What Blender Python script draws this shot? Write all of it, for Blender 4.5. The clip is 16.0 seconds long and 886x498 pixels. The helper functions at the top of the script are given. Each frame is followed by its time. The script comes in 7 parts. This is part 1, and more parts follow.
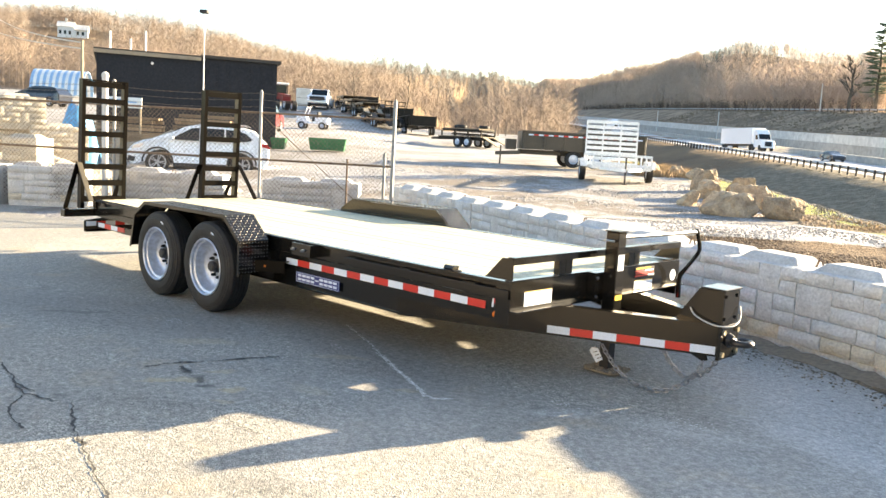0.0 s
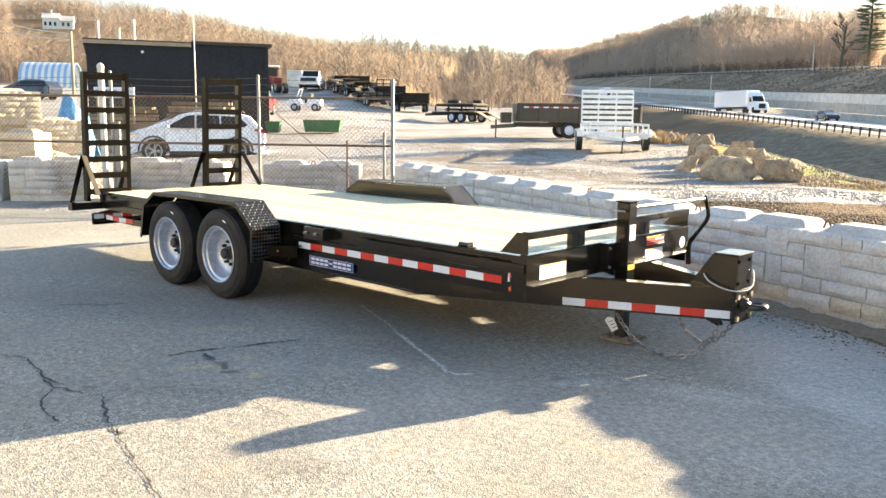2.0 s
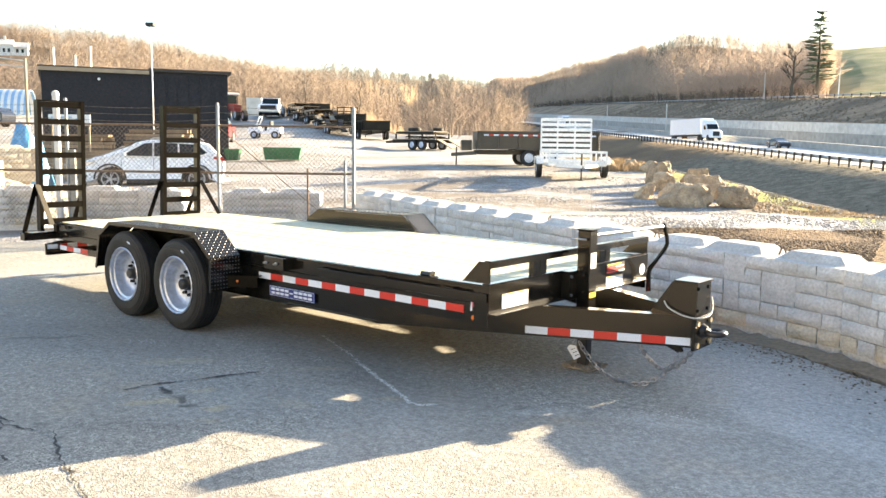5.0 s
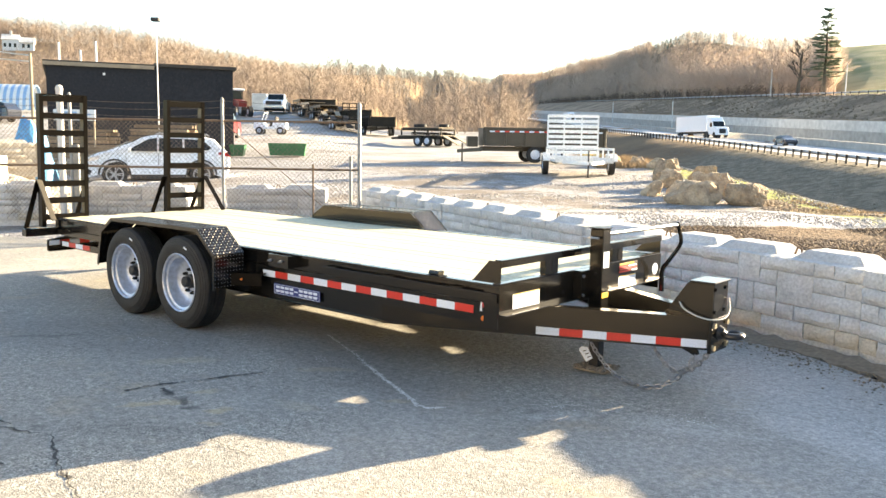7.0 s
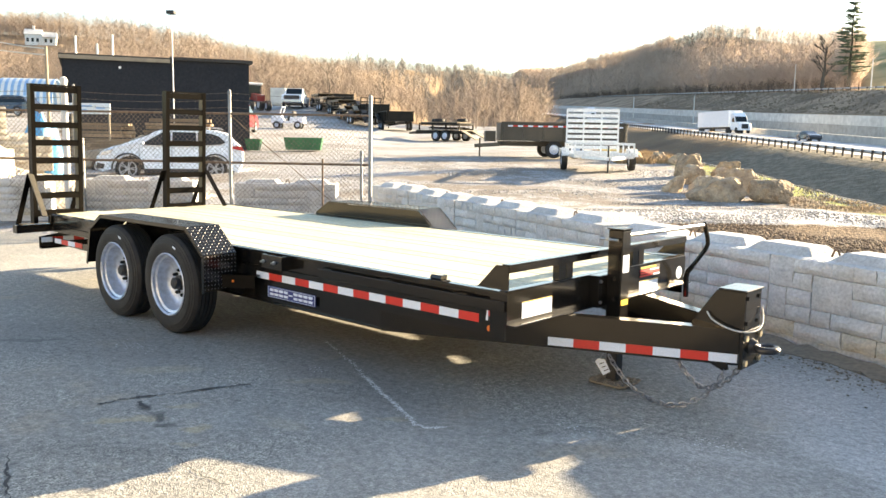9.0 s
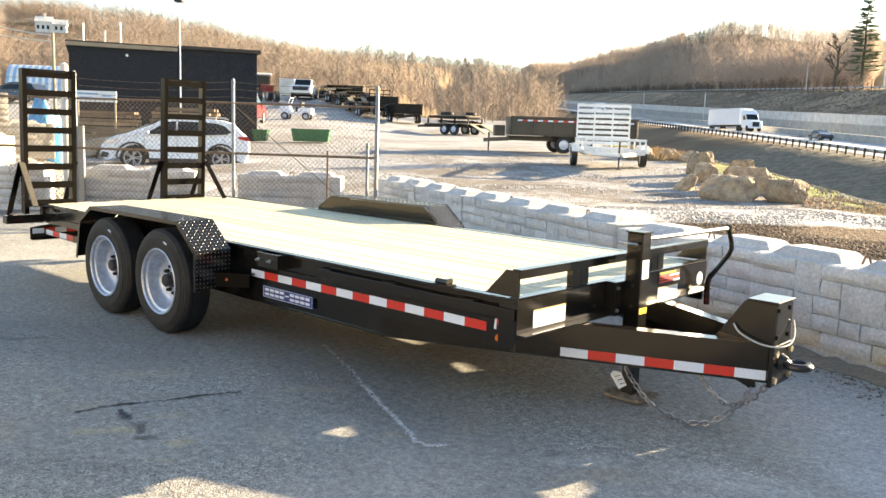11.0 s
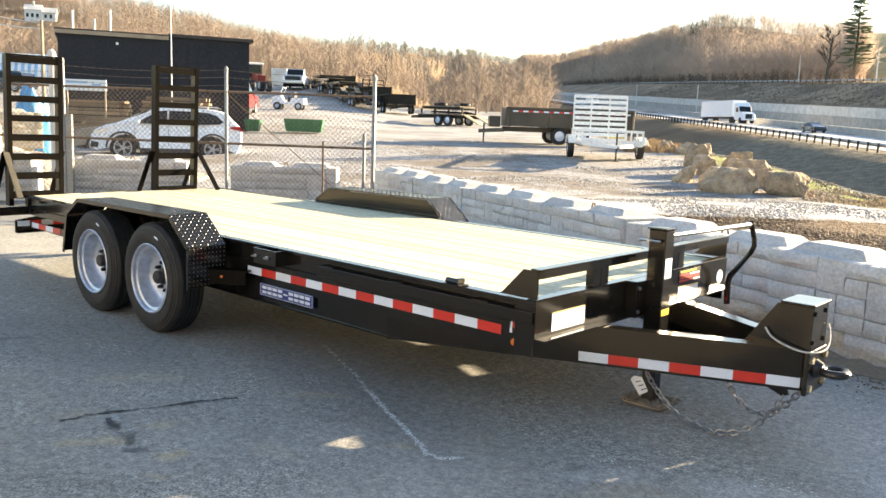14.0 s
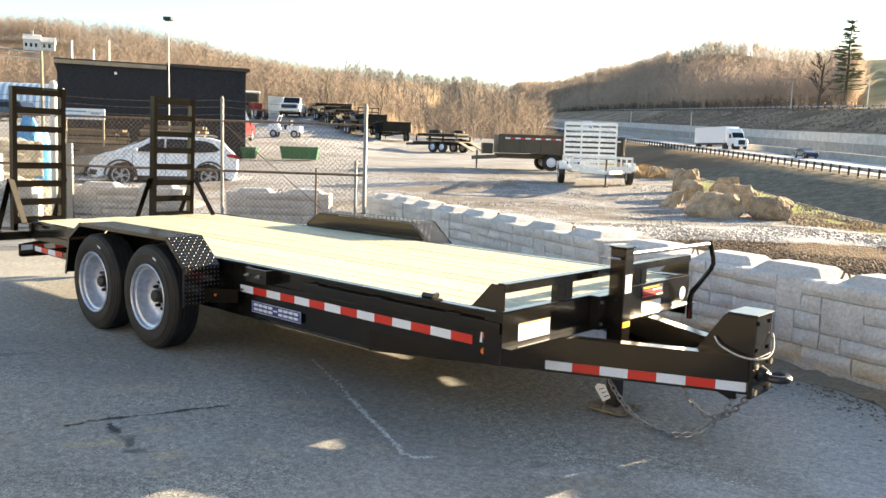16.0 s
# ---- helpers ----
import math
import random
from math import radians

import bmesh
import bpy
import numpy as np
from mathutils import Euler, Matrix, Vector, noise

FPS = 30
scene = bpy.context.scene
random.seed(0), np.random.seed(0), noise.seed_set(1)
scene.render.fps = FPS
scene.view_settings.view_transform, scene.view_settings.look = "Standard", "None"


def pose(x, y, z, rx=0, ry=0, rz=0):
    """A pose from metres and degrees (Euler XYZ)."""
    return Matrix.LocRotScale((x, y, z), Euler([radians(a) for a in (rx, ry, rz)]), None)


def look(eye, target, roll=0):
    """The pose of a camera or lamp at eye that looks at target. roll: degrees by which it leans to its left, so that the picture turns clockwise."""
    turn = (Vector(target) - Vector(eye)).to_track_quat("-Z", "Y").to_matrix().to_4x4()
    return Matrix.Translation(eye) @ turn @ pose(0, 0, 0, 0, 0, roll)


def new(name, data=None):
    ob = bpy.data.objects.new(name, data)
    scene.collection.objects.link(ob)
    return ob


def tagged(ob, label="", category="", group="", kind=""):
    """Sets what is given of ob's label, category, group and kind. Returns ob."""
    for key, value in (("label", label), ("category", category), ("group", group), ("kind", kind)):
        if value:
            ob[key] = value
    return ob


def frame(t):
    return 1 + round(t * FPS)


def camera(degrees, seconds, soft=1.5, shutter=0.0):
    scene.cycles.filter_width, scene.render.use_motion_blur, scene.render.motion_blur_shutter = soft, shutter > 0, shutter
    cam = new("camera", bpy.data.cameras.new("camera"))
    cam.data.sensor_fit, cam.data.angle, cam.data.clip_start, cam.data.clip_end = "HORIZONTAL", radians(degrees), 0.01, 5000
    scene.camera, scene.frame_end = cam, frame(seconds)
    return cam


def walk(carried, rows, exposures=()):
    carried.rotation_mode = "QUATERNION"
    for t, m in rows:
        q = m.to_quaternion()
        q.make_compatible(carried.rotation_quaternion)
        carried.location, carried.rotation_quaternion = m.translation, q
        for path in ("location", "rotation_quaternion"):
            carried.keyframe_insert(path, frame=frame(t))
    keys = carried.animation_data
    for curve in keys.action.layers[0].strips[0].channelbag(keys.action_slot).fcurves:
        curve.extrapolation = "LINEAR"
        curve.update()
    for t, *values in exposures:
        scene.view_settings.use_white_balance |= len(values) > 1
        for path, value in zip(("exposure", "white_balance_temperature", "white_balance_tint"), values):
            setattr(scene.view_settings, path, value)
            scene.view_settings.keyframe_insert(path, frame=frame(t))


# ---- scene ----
cam = camera(56.1, 16.0)
PATH = [
    (0, (3.371, -4.01, 1.526), (2.011, -2.565, 1.272), 3.2),
    (0.5, (3.333, -4.154, 1.526), (2.01, -2.67, 1.308), 2.5),
    (1, (3.335, -4.193, 1.532), (2.022, -2.7, 1.316), 2.1),
    (1.5, (3.338, -4.159, 1.536), (1.991, -2.704, 1.272), 1.4),
    (2, (3.329, -4.125, 1.54), (1.98, -2.681, 1.23), 0.7),
    (2.5, (3.296, -4.091, 1.546), (1.956, -2.644, 1.21), -0.0),
    (3, (3.286, -4.08, 1.546), (1.962, -2.618, 1.216), -0.2),
    (3.5, (3.302, -4.082, 1.548), (2.012, -2.582, 1.257), 0.5),
    (4, (3.308, -4.108, 1.553), (2.029, -2.592, 1.296), 1.2),
    (4.5, (3.308, -4.122, 1.553), (2.035, -2.601, 1.297), 1.0),
    (5, (3.312, -4.114, 1.553), (2.026, -2.602, 1.308), 0.7),
    (7.5, (3.152, -3.937, 1.541), (1.852, -2.439, 1.284), 1.1),
    (8, (3.116, -3.809, 1.535), (1.792, -2.332, 1.28), 1.1),
    (8.5, (3.076, -3.663, 1.538), (1.727, -2.211, 1.271), 0.9),
    (9, (2.956, -3.601, 1.531), (1.629, -2.128, 1.265), 1.0),
    (11.5, (2.719, -3.299, 1.53), (1.379, -1.842, 1.243), 1.9),
    (12, (2.725, -3.285, 1.53), (1.383, -1.833, 1.232), 1.6),
    (12.5, (2.726, -3.266, 1.526), (1.378, -1.821, 1.214), 1.6),
    (13, (2.662, -3.246, 1.521), (1.309, -1.807, 1.204), 1.7),
    (13.5, (2.521, -3.205, 1.521), (1.178, -1.755, 1.215), 1.8),
    (14, (2.45, -3.187, 1.517), (1.13, -1.716, 1.215), 2.1),
    (14.5, (2.452, -3.197, 1.518), (1.121, -1.732, 1.231), 2.1),
    (15, (2.522, -3.233, 1.518), (1.178, -1.775, 1.26), 2.1),
    (15.5, (2.672, -3.292, 1.515), (1.337, -1.825, 1.258), 2.2),
    (16, (2.785, -3.387, 1.526), (1.463, -1.905, 1.287), 1.9),
]
EXPOSURES = [(0, 2.86), (0.5, 2.88), (1.0, 2.72), (1.5, 2.63), (2.5, 2.79), (3.5, 2.93), (5, 2.91), (8.5, 2.76), (12, 2.63), (14.5, 2.58), (16, 2.44)]
walk(cam, [(t, look(eye, target, roll)) for t, eye, target, roll in PATH], EXPOSURES)

# ---- world, sun ----
SUN = Vector((1.37, 4.02, 1.0)).normalized()
world = bpy.data.worlds.new("sky")
scene.world = world
world.use_nodes = True
wn = world.node_tree.nodes
sky = wn.new("ShaderNodeTexSky")
sky.sky_type = "NISHITA"
sky.sun_disc = False
sky.sun_elevation = math.asin(SUN.z)
sky.sun_rotation = math.atan2(SUN.x, SUN.y)
sky.air_density, sky.dust_density, sky.ozone_density = 1.0, 1.0, 1.0
wn["Background"].inputs["Strength"].default_value = 0.07
world.node_tree.links.new(sky.outputs["Color"], wn["Background"].inputs["Color"])
sun_data = bpy.data.lights.new("sun", "SUN")
sun_data.energy, sun_data.angle, sun_data.color = 5.0, radians(0.6), (1.0, 0.80, 0.525)
sun = new("sun", sun_data)
sun.matrix_world = look((0, 0, 30), Vector((0, 0, 30)) - SUN)

# ---- materials ----


def mat(name, base, rough=0.6, metal=0.0, second=None, scale=6.0, amount=0.5, fine=60.0, bump=0.0, bump_scale=None, coat=0.0, per_object=0.0):
    """A procedural surface: base mixed with a second colour by broad noise, fine grain, relief."""
    m = bpy.data.materials.new(name)
    m.use_nodes = True
    nt = m.node_tree
    n, l = nt.nodes, nt.links
    b = n["Principled BSDF"]
    b.inputs["Roughness"].default_value, b.inputs["Metallic"].default_value = rough, metal
    b.inputs["Coat Weight"].default_value = coat
    co = n.new("ShaderNodeTexCoord")
    big = n.new("ShaderNodeTexNoise")
    big.inputs["Scale"].default_value, big.inputs["Detail"].default_value = scale, 6
    small = n.new("ShaderNodeTexNoise")
    small.inputs["Scale"].default_value, small.inputs["Detail"].default_value = fine, 4
    for t in (big, small):
        l.new(co.outputs["Object"], t.inputs["Vector"])
    ramp = n.new("ShaderNodeMapRange")
    ramp.inputs["From Min"].default_value, ramp.inputs["From Max"].default_value = 0.3, 0.7
    l.new(big.outputs["Fac"], ramp.inputs["Value"])
    mul = n.new("ShaderNodeMath")
    mul.operation = "MULTIPLY"
    mul.inputs[1].default_value = amount
    l.new(ramp.outputs["Result"], mul.inputs[0])
    mix = n.new("ShaderNodeMix")
    mix.data_type = "RGBA"
    mix.inputs["A"].default_value = (*base, 1)
    mix.inputs["B"].default_value = (*(second or [c * 0.7 for c in base]), 1)
    l.new(mul.outputs[0], mix.inputs["Factor"])
    hsv = n.new("ShaderNodeHueSaturation")
    val = n.new("ShaderNodeMapRange")
    val.inputs["To Min"].default_value, val.inputs["To Max"].default_value = 0.78, 1.22
    val.inputs["From Min"].default_value, val.inputs["From Max"].default_value = 0.25, 0.75
    l.new(small.outputs["Fac"], val.inputs["Value"])
    last = val.outputs["Result"]
    if per_object:
        info = n.new("ShaderNodeObjectInfo")
        r = n.new("ShaderNodeMapRange")
        r.inputs["To Min"].default_value, r.inputs["To Max"].default_value = 1 - per_object, 1 + per_object
        l.new(info.outputs["Random"], r.inputs["Value"])
        pm = n.new("ShaderNodeMath")
        pm.operation = "MULTIPLY"
        l.new(last, pm.inputs[0])
        l.new(r.outputs["Result"], pm.inputs[1])
        last = pm.outputs[0]
    l.new(last, hsv.inputs["Value"])
    l.new(mix.outputs["Result"], hsv.inputs["Color"])
    l.new(hsv.outputs["Color"], b.inputs["Base Color"])
    if bump:
        bn = n.new("ShaderNodeTexNoise")
        bn.inputs["Scale"].default_value, bn.inputs["Detail"].default_value = bump_scale or fine, 5
        l.new(co.outputs["Object"], bn.inputs["Vector"])
        bp = n.new("ShaderNodeBump")
        bp.inputs["Strength"].default_value, bp.inputs["Distance"].default_value = 1.0, bump
        l.new(bn.outputs["Fac"], bp.inputs["Height"])
        l.new(bp.outputs["Normal"], b.inputs["Normal"])
    return m


M_BLACK = mat("black_gloss_paint", (0.008, 0.0075, 0.007), 0.17, 0, (0.013, 0.012, 0.010), 3, 0.6, 40, coat=0.2)
# warm tint put into the sheen in place of brown reflected ground
M_BLACK.node_tree.nodes["Principled BSDF"].inputs["Specular Tint"].default_value = (1.0, 0.87, 0.70, 1)
M_BLACKMATT = mat("black_satin_paint", (0.011, 0.011, 0.011), 0.5, 0, (0.018, 0.017, 0.015), 3, 0.6, 40)
M_BLACKMATT.node_tree.nodes["Principled BSDF"].inputs["Specular IOR Level"].default_value = 0.25
M_RAMP = mat("black_ramp_paint", (0.005, 0.0045, 0.004), 0.2, 0, (0.008, 0.007, 0.006), 3, 0.6, 40)
M_RAMP.node_tree.nodes["Principled BSDF"].inputs["Specular IOR Level"].default_value = 0.10
# brown of the reflected surroundings tinted into the ramp's sheen too
M_RAMP.node_tree.nodes["Principled BSDF"].inputs["Specular Tint"].default_value = (1.0, 0.88, 0.72, 1)
M_LIP = mat("dusty_lit_paint", (0.15, 0.13, 0.085), 0.7, 0, (0.09, 0.08, 0.05), 6, 0.7, 40)
# dust and the tan of low sun, both put into this black paint
M_TANBLACK = mat("dusty_sunlit_paint", (0.085, 0.072, 0.05), 0.5, 0, (0.05, 0.044, 0.032), 5, 0.7, 40)
M_WOOD = mat("treated_pine", (0.62, 0.57, 0.40), 0.65, 0, (0.54, 0.51, 0.34), 2.5, 0.8, 30, 0.002, 40, per_object=0.12)
M_RUBBER = mat("tyre_rubber", (0.016, 0.016, 0.017), 0.62, 0, (0.036, 0.034, 0.031), 9, 0.7, 110, 0.001, 60)
M_RUBBER.node_tree.nodes["Principled BSDF"].inputs["Specular IOR Level"].default_value = 0.28
M_STEELRIM = mat("silver_rim", (0.50, 0.56, 0.67), 0.34, 0.45, (0.39, 0.435, 0.52), 7, 0.5, 30)
M_TAPEW = mat("white_tape", (0.68, 0.75, 0.86), 0.3, 0, None, 20, 0.1, 300)
M_TAPER = mat("red_tape", (0.55, 0.03, 0.02), 0.3, 0, None, 20, 0.1, 300)
M_CONC = mat("block_concrete", (0.60, 0.595, 0.58), 0.92, 0, (0.44, 0.43, 0.405), 4, 0.8, 45, 0.010, 34, per_object=0.09)
M_CONCTAN = mat("soil_stained_concrete", (0.56, 0.52, 0.43), 0.95, 0, (0.38, 0.33, 0.25), 5, 0.9, 45, 0.012, 30, per_object=0.12)
M_OLDCONC = mat("weathered_concrete", (0.52, 0.48, 0.40), 0.95, 0, (0.38, 0.34, 0.27), 3, 0.9, 45, 0.012, 30, per_object=0.12)
M_BUILD = mat("black_siding", (0.026, 0.028, 0.034), 0.6, 0, (0.034, 0.036, 0.042), 1, 0.5, 10)

M_BUILD.node_tree.nodes["Principled BSDF"].inputs["Specular IOR Level"].default_value = 0.08
M_ZINC = mat("zinc", (0.6, 0.6, 0.62), 0.3, 1.0)
M_STEEL = mat("bare_steel", (0.5, 0.48, 0.45), 0.3, 1.0, (0.35, 0.3, 0.25), 20, 0.5)
M_IRON = mat("forged_iron", (0.03, 0.03, 0.032), 0.38, 0.3, None, 12, 0.5)
M_CHAIN = mat("galvanised_chain", (0.32, 0.33, 0.35), 0.42, 0.8, (0.2, 0.2, 0.2), 30, 0.6)
M_BRASS = mat("yellow_zinc", (0.55, 0.48, 0.34), 0.35, 0.9)
M_CABLE = mat("cable_sheath", (0.55, 0.54, 0.5), 0.5)
M_RUST = mat("rusty_steel", (0.14, 0.09, 0.06), 0.8, 0.2, (0.28, 0.2, 0.13), 18, 0.9, 90, 0.002)
M_MUD = mat("dried_mud", (0.26, 0.22, 0.165), 0.95, 0, (0.13, 0.11, 0.085), 30, 0.8)
M_LOGO = mat("blue_enamel", (0.012, 0.024, 0.17), 0.3, 0, None, 20, 0.1)
M_STICKRED = mat("red_sticker", (0.6, 0.03, 0.03), 0.4, 0, None, 20, 0.1)
M_YELLOW = mat("yellow_sticker", (0.75, 0.5, 0.03), 0.4, 0, None, 20, 0.1)
M_AMBER = mat("amber_lens", (0.6, 0.14, 0.01), 0.25, 0, None, 20, 0.1)
# paler and more metallic than the plate, so glints sit in the colour
M_TREAD = mat("glinting_tread", (0.10, 0.10, 0.103), 0.42, 0.5, None, 20, 0.3)

M_CRACK = mat("tar_crack", (0.05, 0.048, 0.045), 0.9, 0, (0.08, 0.077, 0.072), 25, 0.7)
M_CHALK = mat("chalk", (0.75, 0.75, 0.74), 0.9, 0, (0.6, 0.6, 0.6), 25, 0.5)
M_HIGHWAY = mat("glare_pale_road", (0.50, 0.49, 0.48), 0.7, 0, (0.43, 0.42, 0.41), 0.1, 0.7, 2)
M_RETAIN = mat("wall_concrete", (0.62, 0.60, 0.57), 0.9, 0, (0.50, 0.48, 0.45), 0.08, 0.7, 1)
M_GREYCONC = mat("grey_concrete", (0.42, 0.40, 0.37), 0.9, 0, (0.33, 0.31, 0.28), 0.08, 0.7, 1)
M_FARLANES = mat("far_lane_asphalt", (0.25, 0.25, 0.25), 0.85, 0, (0.20, 0.20, 0.20), 0.1, 0.7, 2)
M_GALV = mat("galvanised_steel", (0.45, 0.46, 0.47), 0.45, 0.7, None, 1, 0.4, 20)
M_DARKPOST = mat("weathered_post", (0.06, 0.05, 0.045), 0.8)
# twigs of the shaded hill: back light and haze lifted into the colour
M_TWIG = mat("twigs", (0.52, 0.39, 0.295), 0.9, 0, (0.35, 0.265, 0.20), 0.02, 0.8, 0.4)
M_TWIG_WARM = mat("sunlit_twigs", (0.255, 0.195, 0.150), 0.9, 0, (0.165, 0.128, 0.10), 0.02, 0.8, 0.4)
# greyer than the nearer twigs: distance haze put into the colour
M_TWIG_HAZED = mat("hazed_twigs", (0.20, 0.18, 0.16), 0.9, 0, (0.13, 0.12, 0.11), 0.01, 0.8, 0.4)
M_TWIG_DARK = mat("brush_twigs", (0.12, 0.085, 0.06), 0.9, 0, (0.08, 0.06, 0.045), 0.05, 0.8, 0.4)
# needle tones lightened and greyed, with haze put into the colour
M_NEEDLE = mat("needles", (0.115, 0.135, 0.085), 0.85, 0, (0.16, 0.18, 0.115), 0.5, 0.8, 3)
M_FARNEEDLE = mat("far_needles", (0.085, 0.10, 0.085), 0.9, 0, (0.12, 0.125, 0.11), 0.05, 0.8, 1)
M_BARK = mat("bark", (0.10, 0.08, 0.06), 0.9, 0, (0.06, 0.05, 0.04), 2, 0.8, 20, 0.01)

M_BOUNCEWALL = mat("bounce_wall", (0.35, 0.315, 0.265), 0.9, 0, (0.29, 0.26, 0.215), 0.5, 0.8, 6)
M_RUSTWIRE = mat("rusty_wire", (0.13, 0.10, 0.08), 0.7, 0.3, (0.2, 0.17, 0.14), 3, 0.8)
M_FPOST = mat("galvanised_post", (0.26, 0.26, 0.25), 0.5, 0.3, (0.18, 0.17, 0.155), 3, 0.7, 30)
M_WHITECAR = mat("white_car_paint", (0.84, 0.85, 0.88), 0.35, 0, (0.80, 0.81, 0.84), 2, 0.3, 10, coat=0.15)
M_BEIGECAR = mat("beige_car_paint", (0.34, 0.29, 0.22), 0.5, 0, (0.28, 0.23, 0.17), 2, 0.5, 10)
M_DARKCAR = mat("dark_car_paint", (0.02, 0.025, 0.04), 0.25, 0.2, None, 2, 0.3, 10, coat=0.5)
M_REDCAR = mat("red_paint", (0.20, 0.018, 0.016), 0.3, 0, None, 2, 0.3, 10, coat=0.4)
M_ALLOY = mat("alloy_silver", (0.45, 0.46, 0.48), 0.4, 0.3, None, 4, 0.3, 4)
M_GLASS = mat("tinted_glass", (0.015, 0.02, 0.024), 0.05, 0, None, 2, 0.2, 10)
M_GLASS.node_tree.nodes["Principled BSDF"].inputs["Specular IOR Level"].default_value = 0.25
M_TRIM = mat("black_plastic", (0.02, 0.02, 0.022), 0.6)
M_TAIL = mat("red_lens", (0.45, 0.01, 0.015), 0.15)
M_LENS = mat("clear_lens", (0.6, 0.62, 0.66), 0.08, 0.4)
M_YARDBLACK = mat("yard_black_paint", (0.014, 0.013, 0.012), 0.35, 0, (0.03, 0.026, 0.02), 2, 0.6, 20)
M_YARDBLACK.node_tree.nodes["Principled BSDF"].inputs["Specular IOR Level"].default_value = 0.12
# black paint browned: sun and warm reflections put into the base colour
M_BROWNBLACK = mat("browned_black_paint", (0.07, 0.056, 0.037), 0.45, 0, (0.035, 0.03, 0.024), 2, 0.6, 20)
M_OLDWOOD = mat("weathered_wood", (0.34, 0.28, 0.20), 0.85, 0, (0.24, 0.20, 0.15), 3, 0.8, 30, 0.004, 30)
M_LUMBER = mat("sawn_timber", (0.30, 0.215, 0.135), 0.85, 0, (0.14, 0.105, 0.07), 2, 0.8, 20, per_object=0.3)
M_WHITEPAINT = mat("white_paint", (0.78, 0.78, 0.77), 0.5, 0, (0.66, 0.65, 0.62), 2, 0.5, 20)
M_ROOF = mat("dark_roofing", (0.05, 0.045, 0.04), 0.8, 0, None, 2, 0.5, 10)
M_GREEN = mat("green_paint", (0.02, 0.16, 0.05), 0.45, 0, (0.015, 0.10, 0.035), 2, 0.7, 20)
M_BLUETARP = mat("blue_tarpaulin", (0.02, 0.22, 0.52), 0.5, 0, (0.14, 0.40, 0.62), 1.5, 0.8, 10)
M_TARPBLUE = mat("pale_blue_sheet", (0.30, 0.46, 0.68), 0.5)
M_RUBBLE = mat("rubble", (0.45, 0.40, 0.33), 0.95, 0, (0.30, 0.25, 0.19), 2.5, 0.9, 14, 0.08, 9)
M_ROCK = mat("sandstone", (0.50, 0.385, 0.255), 0.95, 0, (0.25, 0.185, 0.125), 4.5, 0.95, 22, 0.08, 11, per_object=0.25)
M_DRYGRASS = mat("dry_grass", (0.34, 0.23, 0.12), 0.9, 0, (0.24, 0.17, 0.09), 0.6, 0.8, 6)
M_BANKGRASS = mat("bank_grass", (0.21, 0.185, 0.135), 0.9, 0, (0.14, 0.122, 0.088), 0.3, 0.8, 4)
M_UPGRASS = mat("tawny_bank_grass", (0.24, 0.18, 0.115), 0.9, 0, (0.13, 0.10, 0.065), 0.3, 0.8, 4)
M_MULCH = mat("bark_chips", (0.23, 0.16, 0.10), 0.9, 0, (0.07, 0.05, 0.034), 8, 0.95, 30)
M_STONES = mat("crushed_stone", (0.48, 0.47, 0.46), 0.9, 0, (0.22, 0.20, 0.18), 0.6, 0.95, 30)


